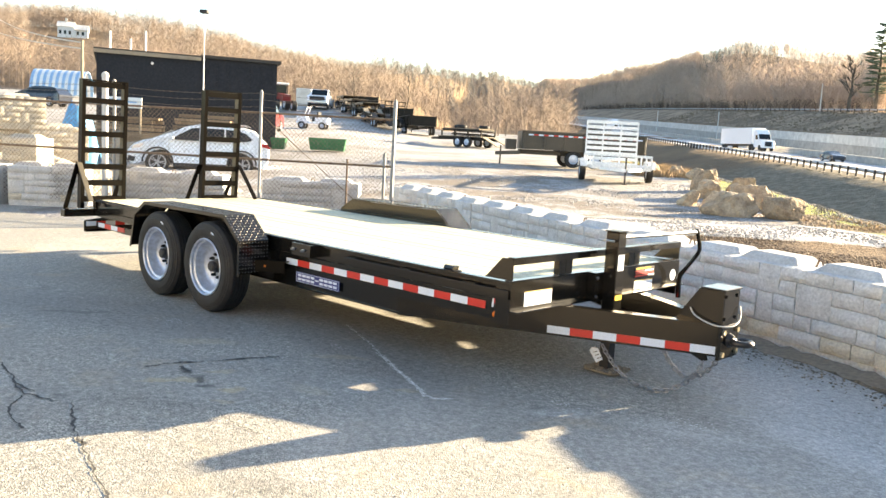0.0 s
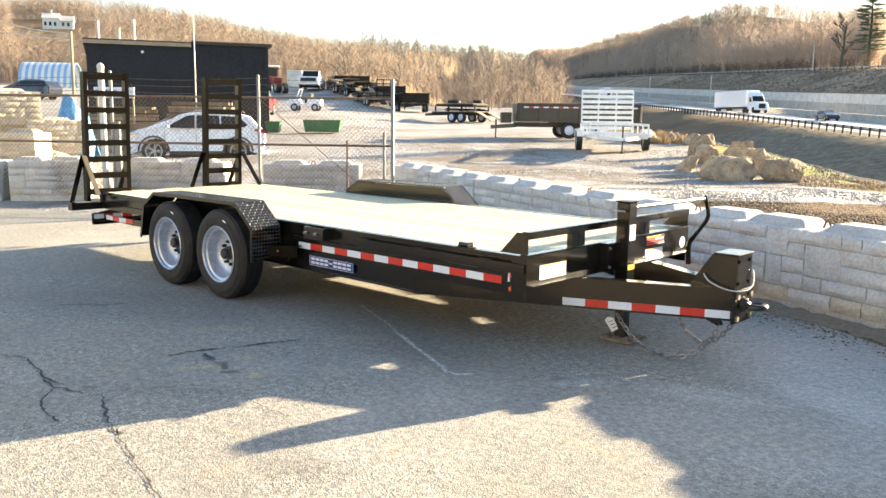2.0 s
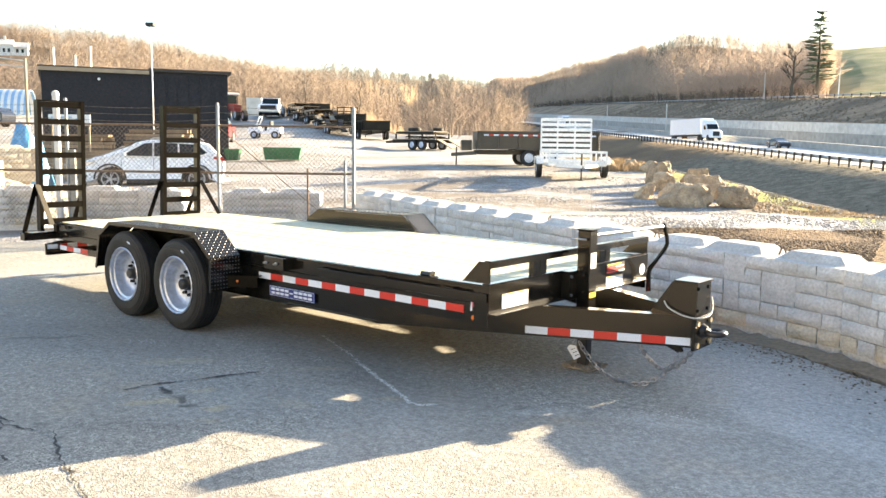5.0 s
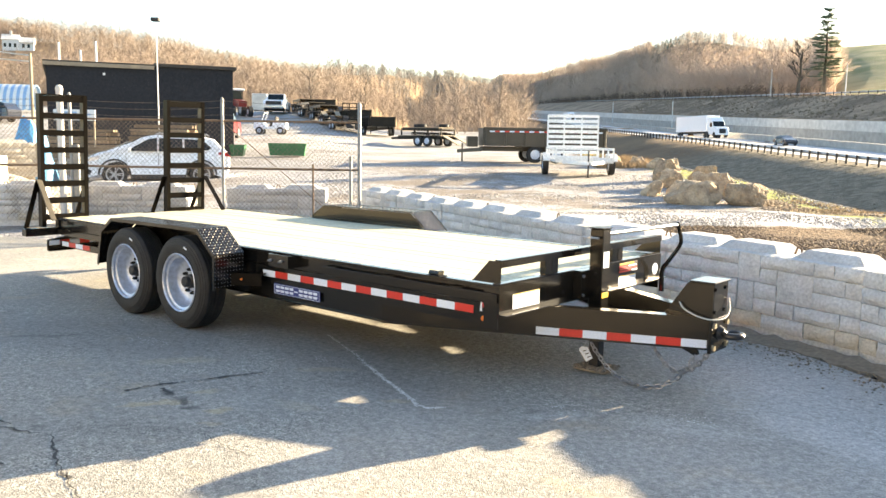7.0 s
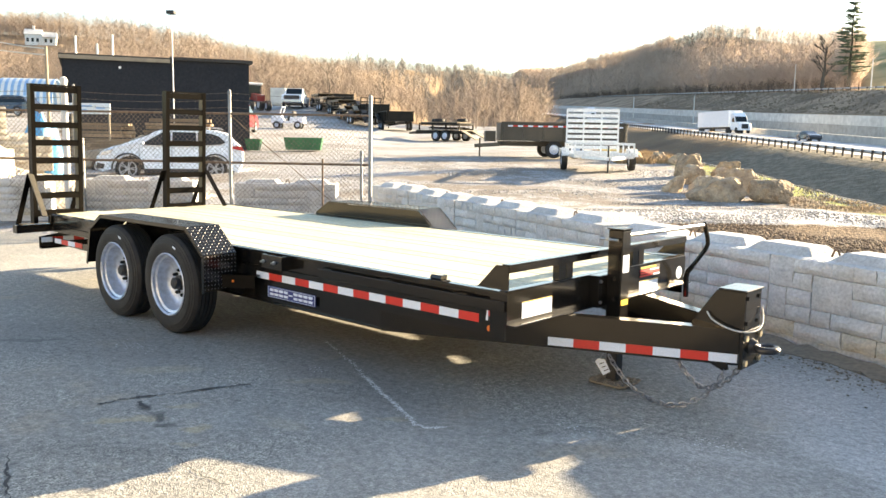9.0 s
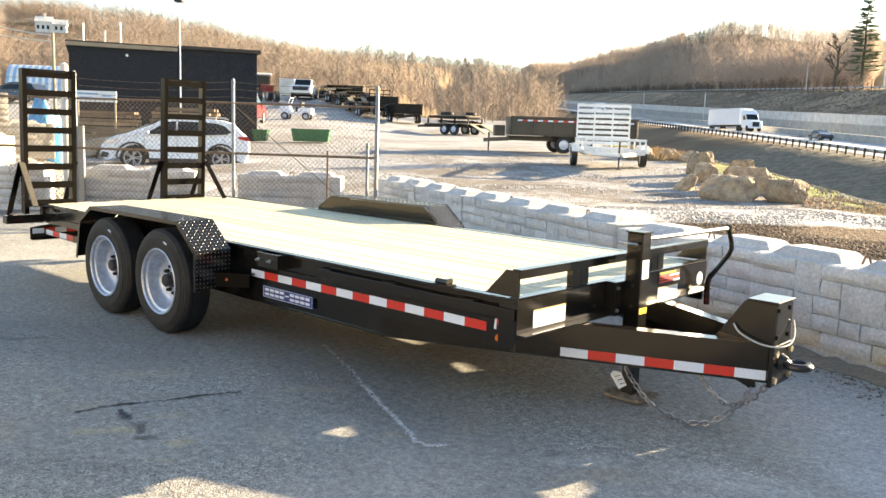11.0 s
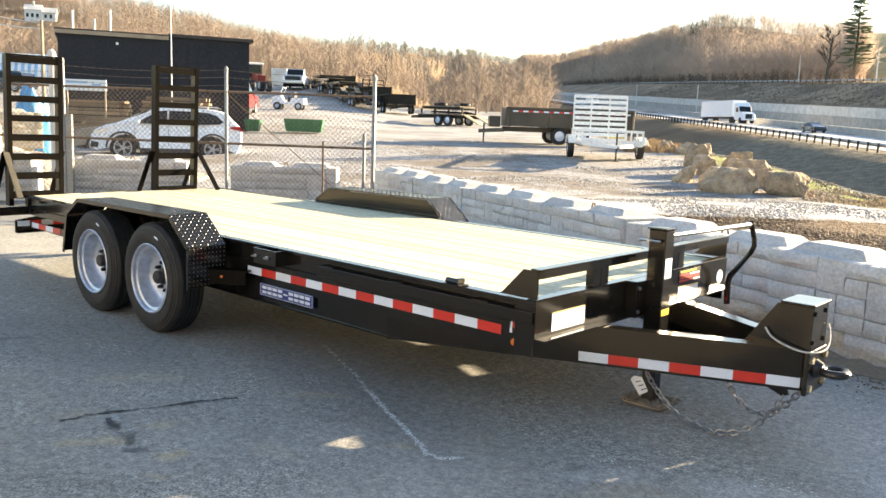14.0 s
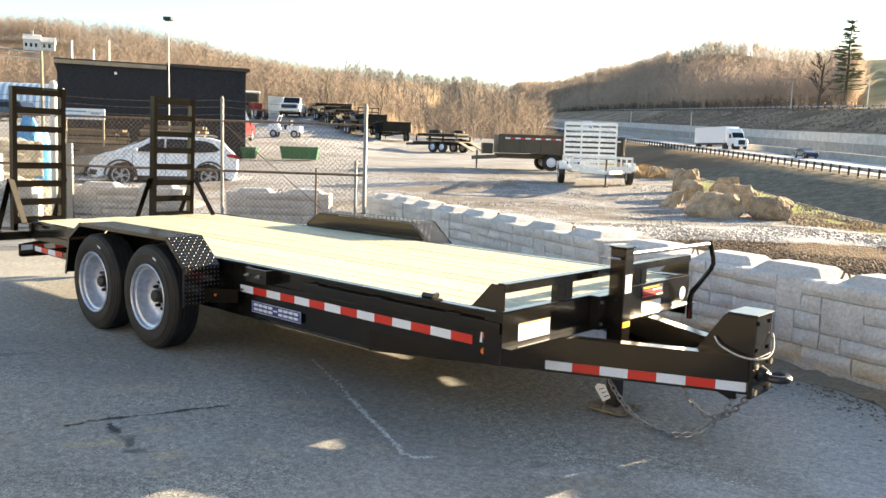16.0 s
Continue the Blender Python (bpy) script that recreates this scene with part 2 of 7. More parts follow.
def asphalt_material():
    """Old grey asphalt: exposed aggregate, tan dust, darker worn lanes and oil spots."""
    m = mat("asphalt", (0.3, 0.3, 0.3), 0.88)
    nt = m.node_tree
    n, l = nt.nodes, nt.links
    b = n["Principled BSDF"]
    geo = n.new("ShaderNodeNewGeometry")

    def tex(scale, detail=5, rough=0.6):
        t = n.new("ShaderNodeTexNoise")
        t.inputs["Scale"].default_value, t.inputs["Detail"].default_value, t.inputs["Roughness"].default_value = scale, detail, rough
        l.new(geo.outputs["Position"], t.inputs["Vector"])
        return t.outputs["Fac"]

    def rng(x, a, c, lo=0.0, hi=1.0):
        r = n.new("ShaderNodeMapRange")
        r.inputs["From Min"].default_value, r.inputs["From Max"].default_value = a, c
        r.inputs["To Min"].default_value, r.inputs["To Max"].default_value = lo, hi
        l.new(x, r.inputs["Value"])
        return r.outputs["Result"]

    def mixc(f, a, c):
        q = n.new("ShaderNodeMix"); q.data_type = "RGBA"
        l.new(f, q.inputs["Factor"])
        for k, x in (("A", a), ("B", c)):
            if isinstance(x, tuple):
                q.inputs[k].default_value = (*x, 1)
            else:
                l.new(x, q.inputs[k])
        return q.outputs["Result"]

    vor = n.new("ShaderNodeTexVoronoi"); vor.inputs["Scale"].default_value = 135.0
    l.new(geo.outputs["Position"], vor.inputs["Vector"])
    sep = n.new("ShaderNodeSeparateColor")
    l.new(vor.outputs["Color"], sep.inputs["Color"])
    stone = mixc(sep.outputs["Red"], (0.100, 0.098, 0.091), (0.59, 0.565, 0.492))
    broad = mixc(rng(tex(0.9, 6, 0.65), 0.35, 0.65), stone, (0.30, 0.288, 0.257))
    dust = mixc(rng(tex(1.7, 5, 0.6), 0.57, 0.72, 0.0, 0.75), broad, (0.40, 0.335, 0.24))
    oil = mixc(rng(tex(2.6, 3, 0.5), 0.68, 0.76, 0.0, 0.6), dust, (0.10, 0.097, 0.09))
    mott = mixc(rng(tex(14.0, 6, 0.75), 0.40, 0.66, 0.0, 0.58), oil, (0.188, 0.181, 0.168))
    pale = mixc(rng(tex(0.35, 4, 0.6), 0.55, 0.70, 0.0, 0.5), mott, (0.47, 0.455, 0.42))
    warp = n.new("ShaderNodeTexNoise"); warp.inputs["Scale"].default_value, warp.inputs["Detail"].default_value = 7.0, 6
    l.new(geo.outputs["Position"], warp.inputs["Vector"])
    off = n.new("ShaderNodeVectorMath"); off.operation = "MULTIPLY_ADD"
    off.inputs[1].default_value, off.inputs[2].default_value = (0.22, 0.22, 0), (-0.11, -0.11, 0)
    l.new(warp.outputs["Color"], off.inputs[0])
    pos = n.new("ShaderNodeVectorMath"); pos.operation = "ADD"
    l.new(geo.outputs["Position"], pos.inputs[0]); l.new(off.outputs["Vector"], pos.inputs[1])

    def stain_and_shade(under, cx, cy, turn, rx, ry, colour, strength):
        m4 = n.new("ShaderNodeMapping"); m4.vector_type = "TEXTURE"
        m4.inputs["Location"].default_value, m4.inputs["Rotation"].default_value, m4.inputs["Scale"].default_value = (cx, cy, 0), (0, 0, turn), (rx, ry, 1)
        l.new(pos.outputs["Vector"], m4.inputs["Vector"])
        ln = n.new("ShaderNodeVectorMath"); ln.operation = "LENGTH"
        l.new(m4.outputs["Vector"], ln.inputs[0])
        return mixc(rng(ln.outputs["Value"], 1.15, 0.55, 0.0, strength), under, colour)

    TAN, DARK, PALE = (0.42, 0.35, 0.23), (0.075, 0.072, 0.068), (0.50, 0.49, 0.47)
    # the two broad dark ovals put shade under and beside the trailer into colour
    for sp in ((2.3, 1.15, -0.55, 2.0, 0.95, PALE, 0.6), (1.9, -0.2, 0.2, 1.1, 0.5, PALE, 0.28), (-3.0, -0.9, 0.5, 1.6, 0.6, (0.17, 0.165, 0.158), 0.4), (-1.4, 0.1, -0.3, 1.6, 0.5, (0.15, 0.146, 0.14), 0.45), (-1.16, -1.50, 1.0, 0.20, 0.06, TAN, 0.75), (-0.80, -1.36, 0.6, 0.085, 0.055, TAN, 0.8), (-1.16, -1.20, 1.0, 0.12, 0.05, TAN, 0.5), (-0.62, -1.52, 0.8, 0.08, 0.04, TAN, 0.45),
               (-0.16, -0.52, 0.5, 0.10, 0.05, TAN, 0.5), (-1.0, -0.35, 0.8, 0.22, 0.07, TAN, 0.35), (-1.9, -0.9, 0.9, 0.30, 0.09, TAN, 0.35), (-0.5, -1.0, 0.2, 0.16, 0.08, TAN, 0.25),
               (-1.28, -1.36, -0.1, 0.09, 0.028, DARK, 0.8), (-1.08, -1.38, -0.3, 0.10, 0.040, DARK, 0.8), (-0.95, -1.43, 0.5, 0.07, 0.035, DARK, 0.75),
               (0.55, -1.95, 0.5, 0.30, 0.14, DARK, 0.25), (-3.3, -1.2, 0.9, 0.35, 0.05, DARK, 0.4), (-0.9, -1.85, 0.7, 0.4, 0.12, DARK, 0.22),
               (1.35, 0.25, 0.3, 0.45, 0.16, PALE, 0.4), (0.7, -0.1, 0.9, 0.25, 0.10, PALE, 0.3), (2.0, 0.6, -0.3, 0.6, 0.2, PALE, 0.45), (1.3, -0.9, 0.1, 0.20, 0.06, TAN, 0.35)):
        pale = stain_and_shade(pale, *sp)
    blot = rng(tex(24.0, 5, 0.7), 0.34, 0.66, 0.70, 1.22)
    speck = rng(sep.outputs["Green"], 0.0, 1.0, 0.80, 1.18)
    gm_ = n.new("ShaderNodeMath"); gm_.operation = "MULTIPLY"
    l.new(blot, gm_.inputs[0]); l.new(speck, gm_.inputs[1])
    grain = n.new("ShaderNodeHueSaturation")
    l.new(pale, grain.inputs["Color"]); l.new(gm_.outputs[0], grain.inputs["Value"])
    pale = grain.outputs["Color"]
    l.new(pale, b.inputs["Base Color"])
    bp = n.new("ShaderNodeBump"); bp.inputs["Strength"].default_value = 0.65; bp.inputs["Distance"].default_value = 0.0032
    add = n.new("ShaderNodeMath"); add.operation = "ADD"
    l.new(vor.outputs["Distance"], add.inputs[0])
    l.new(tex(70.0, 4, 0.6), add.inputs[1])
    l.new(add.outputs[0], bp.inputs["Height"])
    l.new(bp.outputs["Normal"], b.inputs["Normal"])
    return m


M_ASPH = asphalt_material()


def ground_material():
    """Gravel in the yard, brown grass on the banks, leaf litter under the woods."""
    m = mat("yard_and_banks", (0.46, 0.42, 0.36), 0.95)
    nt = m.node_tree
    n, l = nt.nodes, nt.links
    b = n["Principled BSDF"]
    b.inputs["Specular IOR Level"].default_value = 0.1
    geo = n.new("ShaderNodeNewGeometry")

    def along(axis, origin):
        s = n.new("ShaderNodeVectorMath"); s.operation = "SUBTRACT"; s.inputs[1].default_value = origin
        d = n.new("ShaderNodeVectorMath"); d.operation = "DOT_PRODUCT"; d.inputs[1].default_value = axis
        l.new(geo.outputs["Position"], s.inputs[0]); l.new(s.outputs["Vector"], d.inputs[0])
        return d.outputs["Value"]

    def noise_tex(scale, detail=5, rough=0.6):
        t = n.new("ShaderNodeTexNoise")
        t.inputs["Scale"].default_value, t.inputs["Detail"].default_value, t.inputs["Roughness"].default_value = scale, detail, rough
        l.new(geo.outputs["Position"], t.inputs["Vector"])
        return t.outputs["Fac"]

    def rng(x, a, c, lo=0.0, hi=1.0):
        r = n.new("ShaderNodeMapRange"); r.interpolation_type = "SMOOTHSTEP"
        r.inputs["From Min"].default_value, r.inputs["From Max"].default_value = a, c
        r.inputs["To Min"].default_value, r.inputs["To Max"].default_value = lo, hi
        l.new(x, r.inputs["Value"])
        return r.outputs["Result"]

    def math_(op, a, c):
        q = n.new("ShaderNodeMath"); q.operation = op
        for i, x in enumerate((a, c)):
            if isinstance(x, (int, float)):
                q.inputs[i].default_value = x
            else:
                l.new(x, q.inputs[i])
        return q.outputs[0]

    def mixc(f, a, c):
        q = n.new("ShaderNodeMix"); q.data_type = "RGBA"
        l.new(f, q.inputs["Factor"])
        for k, x in (("A", a), ("B", c)):
            if isinstance(x, tuple):
                q.inputs[k].default_value = (*x, 1)
            else:
                l.new(x, q.inputs[k])
        return q.outputs["Result"]

    u, v = along(tuple(R2), tuple(O2)), along(tuple(D2), tuple(O2))
    wob = math_("MULTIPLY", math_("SUBTRACT", noise_tex(0.25), 0.5), 9.0)
    uu = math_("ADD", u, math_("MULTIPLY", wob, 0.25))
    vor = n.new("ShaderNodeTexVoronoi"); vor.inputs["Scale"].default_value = 20.0
    l.new(geo.outputs["Position"], vor.inputs["Vector"])
    sep = n.new("ShaderNodeSeparateColor")
    l.new(vor.outputs["Color"], sep.inputs["Color"])
    stone = mixc(sep.outputs["Red"], (0.20, 0.195, 0.195), (0.50, 0.49, 0.485))
    dirt = mixc(rng(noise_tex(0.45, 7, 0.75), 0.42, 0.56, 0.0, 0.85), stone, (0.20, 0.165, 0.13))
    dirt = mixc(rng(noise_tex(0.12, 4, 0.6), 0.46, 0.66), dirt, stone)
    far_gravel = mixc(rng(noise_tex(0.3, 7, 0.7), 0.35, 0.65), (0.42, 0.415, 0.41), (0.275, 0.26, 0.245))
    vw = math_("ADD", v, math_("MULTIPLY", math_("SUBTRACT", noise_tex(0.9, 6, 0.7), 0.5), 3.2))
    white = mixc(sep.outputs["Red"], (0.40, 0.385, 0.37), (0.66, 0.645, 0.625))
    mulch = mixc(sep.outputs["Green"], (0.06, 0.043, 0.03), (0.24, 0.17, 0.11))
    dirt = mixc(math_("MULTIPLY", rng(vw, 19.0, 16.8), rng(u, -3.0, 1.0)), dirt, white)
    dirt = mixc(math_("MULTIPLY", rng(vw, 14.9, 14.2), rng(u, 1.5, 3.5)), dirt, mulch)
    yard = mixc(rng(v, 26.0, 45.0), dirt, far_gravel)
    grass = mixc(rng(noise_tex(1.1, 8, 0.8), 0.38, 0.62), (0.27, 0.228, 0.168), (0.14, 0.122, 0.09))
    upper = mixc(rng(noise_tex(0.12, 8, 0.75), 0.38, 0.62), (0.36, 0.265, 0.18), (0.17, 0.128, 0.09))
    green = mixc(math_("MULTIPLY", rng(noise_tex(0.6, 5, 0.6), 0.30, 0.46), math_("MULTIPLY", rng(u, 8.7, 9.2), rng(u, 14.0, 11.5))), grass, (0.25, 0.26, 0.085))
    litter = mixc(rng(noise_tex(0.05, 6, 0.7), 0.3, 0.7), (0.15, 0.11, 0.075), (0.23, 0.165, 0.10))
    bank = mixc(rng(uu, 40.0, 44.0), green, grass)
    c1 = mixc(rng(uu, 8.5, 9.4), yard, bank)
    c2 = mixc(rng(math_("ADD", v, wob), 96.0, 112.0), c1, litter)
    right = rng(u, 41.0, 44.0)
    meadow = mixc(rng(noise_tex(0.06, 5, 0.6), 0.35, 0.65), (0.20, 0.21, 0.10), (0.36, 0.32, 0.18))
    side = math_("SUBTRACT", u, math_("MULTIPLY", v, 0.498))
    c3 = mixc(right, c2, mixc(rng(u, 100.0, 106.0), upper, mixc(rng(side, -2.0, 4.0), litter, meadow)))
    l.new(c3, b.inputs["Base Color"])
    bp = n.new("ShaderNodeBump"); bp.inputs["Strength"].default_value = 1.0; bp.inputs["Distance"].default_value = 0.028
    hgt = math_("ADD", vor.outputs["Distance"], noise_tex(3.0))
    l.new(hgt, bp.inputs["Height"])
    l.new(bp.outputs["Normal"], b.inputs["Normal"])
    return m


# ---- mesh helpers ----


def part(name, bm, material, parent=None, label="", kind="", smooth=False):
    me = bpy.data.meshes.new(name)
    bmesh.ops.recalc_face_normals(bm, faces=bm.faces[:])
    bm.to_mesh(me)
    bm.free()
    for s in (material if isinstance(material, (list, tuple)) else [material]):
        me.materials.append(s)
    if smooth:
        me.polygons.foreach_set("use_smooth", [True] * len(me.polygons))
        me.set_sharp_from_angle(angle=radians(35))
    ob = new(name, me)
    ob.parent = parent
    return tagged(ob, label, kind=kind)


def empty(name, m=None):
    ob = new(name)
    ob.empty_display_size = 0.1
    if m is not None:
        ob.matrix_world = m
    return ob


def box(bm, x0, x1, y0, y1, z0, z1, bevel=0.0, m=None):
    g = bmesh.ops.create_cube(bm, size=1.0)
    vs = g["verts"]
    bmesh.ops.transform(bm, matrix=Matrix.Translation(((x0 + x1) / 2, (y0 + y1) / 2, (z0 + z1) / 2)) @ Matrix.Diagonal((x1 - x0, y1 - y0, z1 - z0, 1)), verts=vs)
    if bevel:
        es = list({e for v in vs for e in v.link_edges})
        out = bmesh.ops.bevel(bm, geom=es, offset=bevel, segments=1, affect="EDGES")
        vs = list({v for f in out["faces"] for v in f.verts} | {v for v in vs if v.is_valid})
    if m is not None:
        bmesh.ops.transform(bm, matrix=m, verts=vs)
    return bm


def beam(bm, a, b, w, h, up=(0, 0, 1)):
    """A rectangular bar from a to b: w across, h along up."""
    a, b = Vector(a), Vector(b)
    d = (b - a).normalized()
    s = d.cross(Vector(up)).normalized()
    u = s.cross(d)
    q = [(-1, -1), (1, -1), (1, 1), (-1, 1)]
    va = [bm.verts.new(a + s * (i * w / 2) + u * (j * h / 2)) for i, j in q]
    vb = [bm.verts.new(b + s * (i * w / 2) + u * (j * h / 2)) for i, j in q]
    bm.faces.new(va[::-1])
    bm.faces.new(vb)
    for i in range(4):
        bm.faces.new((va[i], va[(i + 1) % 4], vb[(i + 1) % 4], vb[i]))
    return bm


def rod(bm, pts, r, seg=10, closed=False):
    """A round bar along points; r may be a list."""
    pts = [Vector(p) for p in pts]
    rings = []
    n = len(pts)
    side = None
    for i, p in enumerate(pts):
        if closed:
            d = pts[(i + 1) % n] - pts[i - 1]
        else:
            d = pts[min(i + 1, n - 1)] - pts[max(i - 1, 0)]
        d.normalize()
        if side is None:
            side = d.orthogonal().normalized()
        side = (side - d * side.dot(d)).normalized()
        up = d.cross(side)
        rr = r[i] if isinstance(r, (list, tuple)) else r
        rings.append([bm.verts.new(p + (side * math.cos(2 * math.pi * k / seg) + up * math.sin(2 * math.pi * k / seg)) * rr) for k in range(seg)])
    for i in range(n if closed else n - 1):
        A, B = rings[i], rings[(i + 1) % n]
        for k in range(seg):
            bm.faces.new((A[k], A[(k + 1) % seg], B[(k + 1) % seg], B[k]))
    if not closed:
        bm.faces.new(rings[0][::-1])
        bm.faces.new(rings[-1])
    return bm


def prism(bm, poly, axis, a, b):
    """A polygon of two coordinates swept along axis ('x', 'y' or 'z') from a to b."""
    def at(p, q):
        return {"x": (q, p[0], p[1]), "y": (p[0], q, p[1]), "z": (p[0], p[1], q)}[axis]
    A = [bm.verts.new(at(p, a)) for p in poly]
    B = [bm.verts.new(at(p, b)) for p in poly]
    bm.faces.new(A[::-1])
    bm.faces.new(B)
    n = len(poly)
    for i in range(n):
        bm.faces.new((A[i], A[(i + 1) % n], B[(i + 1) % n], B[i]))
    return bm


def lathe(bm, profile, seg=32, m=None, closed=True):
    """Turns (radius, along y) points round the y axis."""
    rings = [[bm.verts.new((r * math.cos(2 * math.pi * k / seg), y, r * math.sin(2 * math.pi * k / seg))) for k in range(seg)] for r, y in profile]
    pairs = list(zip(rings, rings[1:] + rings[:1])) if closed else list(zip(rings, rings[1:]))
    for A, B in pairs:
        for k in range(seg):
            bm.faces.new((A[k], A[(k + 1) % seg], B[(k + 1) % seg], B[k]))
    if m is not None:
        bmesh.ops.transform(bm, matrix=m, verts=[v for ring in rings for v in ring])
    return bm


def B():
    return bmesh.new()


# the yard's own axes: right of and ahead of the pad's corner
O2, R2, D2 = Vector((2.6, -3.3, 0)), Vector((0.74, 0.672, 0)).normalized(), Vector((-0.672, 0.74, 0)).normalized()


def uv(u, v, z=0.0):
    p = O2 + R2 * u + D2 * v
    return Vector((p.x, p.y, z))
M_GROUND = ground_material()
# ---- terrain ----


def smooth(a, b, x):
    t = np.clip((x - a) / (b - a), 0, 1)
    return t * t * (3 - 2 * t)


def road_z(v):
    """Height of the highway along its run."""
    return np.interp(v, [-300, 0, 70, 79, 112, 186, 343, 600, 1200, 2600], [-6, -2.4, -0.05, 0.24, 1.6, 4.5, 11.2, 22, 40, 70])


S_KEYS = [-1.6, -0.9, -0.533, -0.397, -0.33, -0.193, -0.125, -0.057, 0.02, 0.08, 0.113, 0.188, 0.235, 0.317, 0.419, 0.53, 0.8, 1.6]
E_KEYS = [0.115, 0.125, 0.125, 0.125, 0.120, 0.096, 0.088, 0.082, 0.074, 0.073, 0.080, 0.090, 0.107, 0.127, 0.121, 0.138, 0.150, 0.12]
V_KEYS = [260, 260, 260, 260, 260, 300, 420, 800, 1500, 1300, 1250, 960, 800, 640, 540, 460, 430, 430]

V0_KEYS = [100, 100, 100, 100, 100, 100, 120, 160, 300, 700, 930, 564, 451, 334, 253, 200, 132, 66]


def height(u, v):
    u, v = np.asarray(u, float), np.asarray(v, float)
    right = np.interp(v, [-300, 8, 12, 16, 20, 24, 28, 34, 38, 58, 66, 85, 140, 3000], [-0.3, -0.08, 0.02, 0.10, 0.04, 0.22, 0.50, 0.70, 0.82, 1.25, 1.95, 2.7, 3.0, 3.0])
    left = np.interp(v, [-300, 8, 13, 20, 27, 38, 60, 70, 78, 85, 110, 160, 3000], [-0.3, -0.08, -0.02, 0.08, 0.14, 0.76, 1.95, 2.75, 3.55, 4.35, 5.4, 8.0, 8.0])
    base = right + (left - right) * smooth(-2, -10, u)
    rz = road_z(v)
    low = base + (rz - 3.4 - base) * smooth(10.3, 22, u)
    z = low + (rz - low) * np.clip((u - 26) / 12.6, 0, 1)
    z = np.where(u > 71.5, rz + 3.7 + 5.3 * smooth(72, 95, u), z)
    s = u / np.maximum(v, 1.0)
    vc = np.interp(s, S_KEYS, V_KEYS)
    zc = 1.5 + vc * np.interp(s, S_KEYS, E_KEYS) - 8.0
    v0 = np.interp(s, S_KEYS, V0_KEYS)
    f = smooth(v0, np.maximum(vc, v0 + 60), v) * np.where(v > 20, 1, 0)
    z = z + (np.maximum(zc, z) - z) * f
    far = smooth(40, 160, np.abs(v) + np.abs(u) * 0.3)
    z = z + far * f * 4.0 * np.sin(u * 0.021 + 1.0) * np.cos(v * 0.017)
    return z


def steps(lo, hi, fine_lo, fine_hi, d, grow):
    out = list(np.arange(fine_lo, fine_hi, d))
    x, k = fine_hi, d
    while x < hi:
        out.append(x)
        k *= grow
        x += k
    out.append(hi)
    x, k, pre = fine_lo - d, d, []
    while x > lo:
        pre.append(x)
        k *= grow
        x -= k
    pre.append(lo)
    return np.array(pre[::-1] + out)


us = np.unique(np.concatenate([steps(-2600, 2600, -40, 110, 2.0, 1.12), [71.4, 71.6]]))
vs_ = steps(-400, 3200, 0, 130, 1.6, 1.07)
U, V = np.meshgrid(us, vs_)
Z = height(U, V)
fine = (np.abs(U) < 45) & (V > 11) & (V < 60)
jit = np.array([noise.noise((a * 0.35, b * 0.35, 0)) for a, b in zip(U.ravel(), V.ravel())]).reshape(U.shape)
Z = Z + np.where(fine, 0.10 * jit, np.where((V > 60) | (U > 42), 0.3 * jit * smooth(70, 150, V), 0))
PX = O2.x + R2.x * U + D2.x * V
PY = O2.y + R2.y * U + D2.y * V
nu, nv = len(us), len(vs_)
verts = np.stack([PX, PY, Z], -1).reshape(-1, 3)
idx = np.arange(nu * nv).reshape(nv, nu)
quads = np.stack([idx[:-1, :-1], idx[:-1, 1:], idx[1:, 1:], idx[1:, :-1]], -1).reshape(-1, 4)


def mesh_from(name, verts, faces, material):
    me = bpy.data.meshes.new(name)
    k = faces.shape[1]
    me.vertices.add(len(verts))
    me.vertices.foreach_set("co", np.ascontiguousarray(verts, np.float32).ravel())
    me.loops.add(faces.size)
    me.loops.foreach_set("vertex_index", np.ascontiguousarray(faces, np.int32).ravel())
    me.polygons.add(len(faces))
    me.polygons.foreach_set("loop_start", np.arange(0, faces.size, k, dtype=np.int32))
    me.update(calc_edges=True)
    me.validate()
    me.materials.append(material)
    return me


gm = mesh_from("ground", verts, quads, M_GROUND)
gm.polygons.foreach_set("use_smooth", [True] * len(gm.polygons))
tagged(new("ground", gm), "pale gravel yard and brown grass hills", "ground", kind="structure")


def gz(u, v):
    return float(height(u, v))


# asphalt pad
g = B()
prism(g, [(-13.2, 0.4), (-8.6, 6.2), (-8.2, 6.2), (0.2, 2.75), (1.2, 2.45), (3.4, 1.1), (9, -4), (6, -14), (-6, -16), (-20, -10), (-18, -4)], "z", -0.4, 0.0)
part("pavement", g, M_ASPH, kind="structure", label="worn cracked grey asphalt pad")

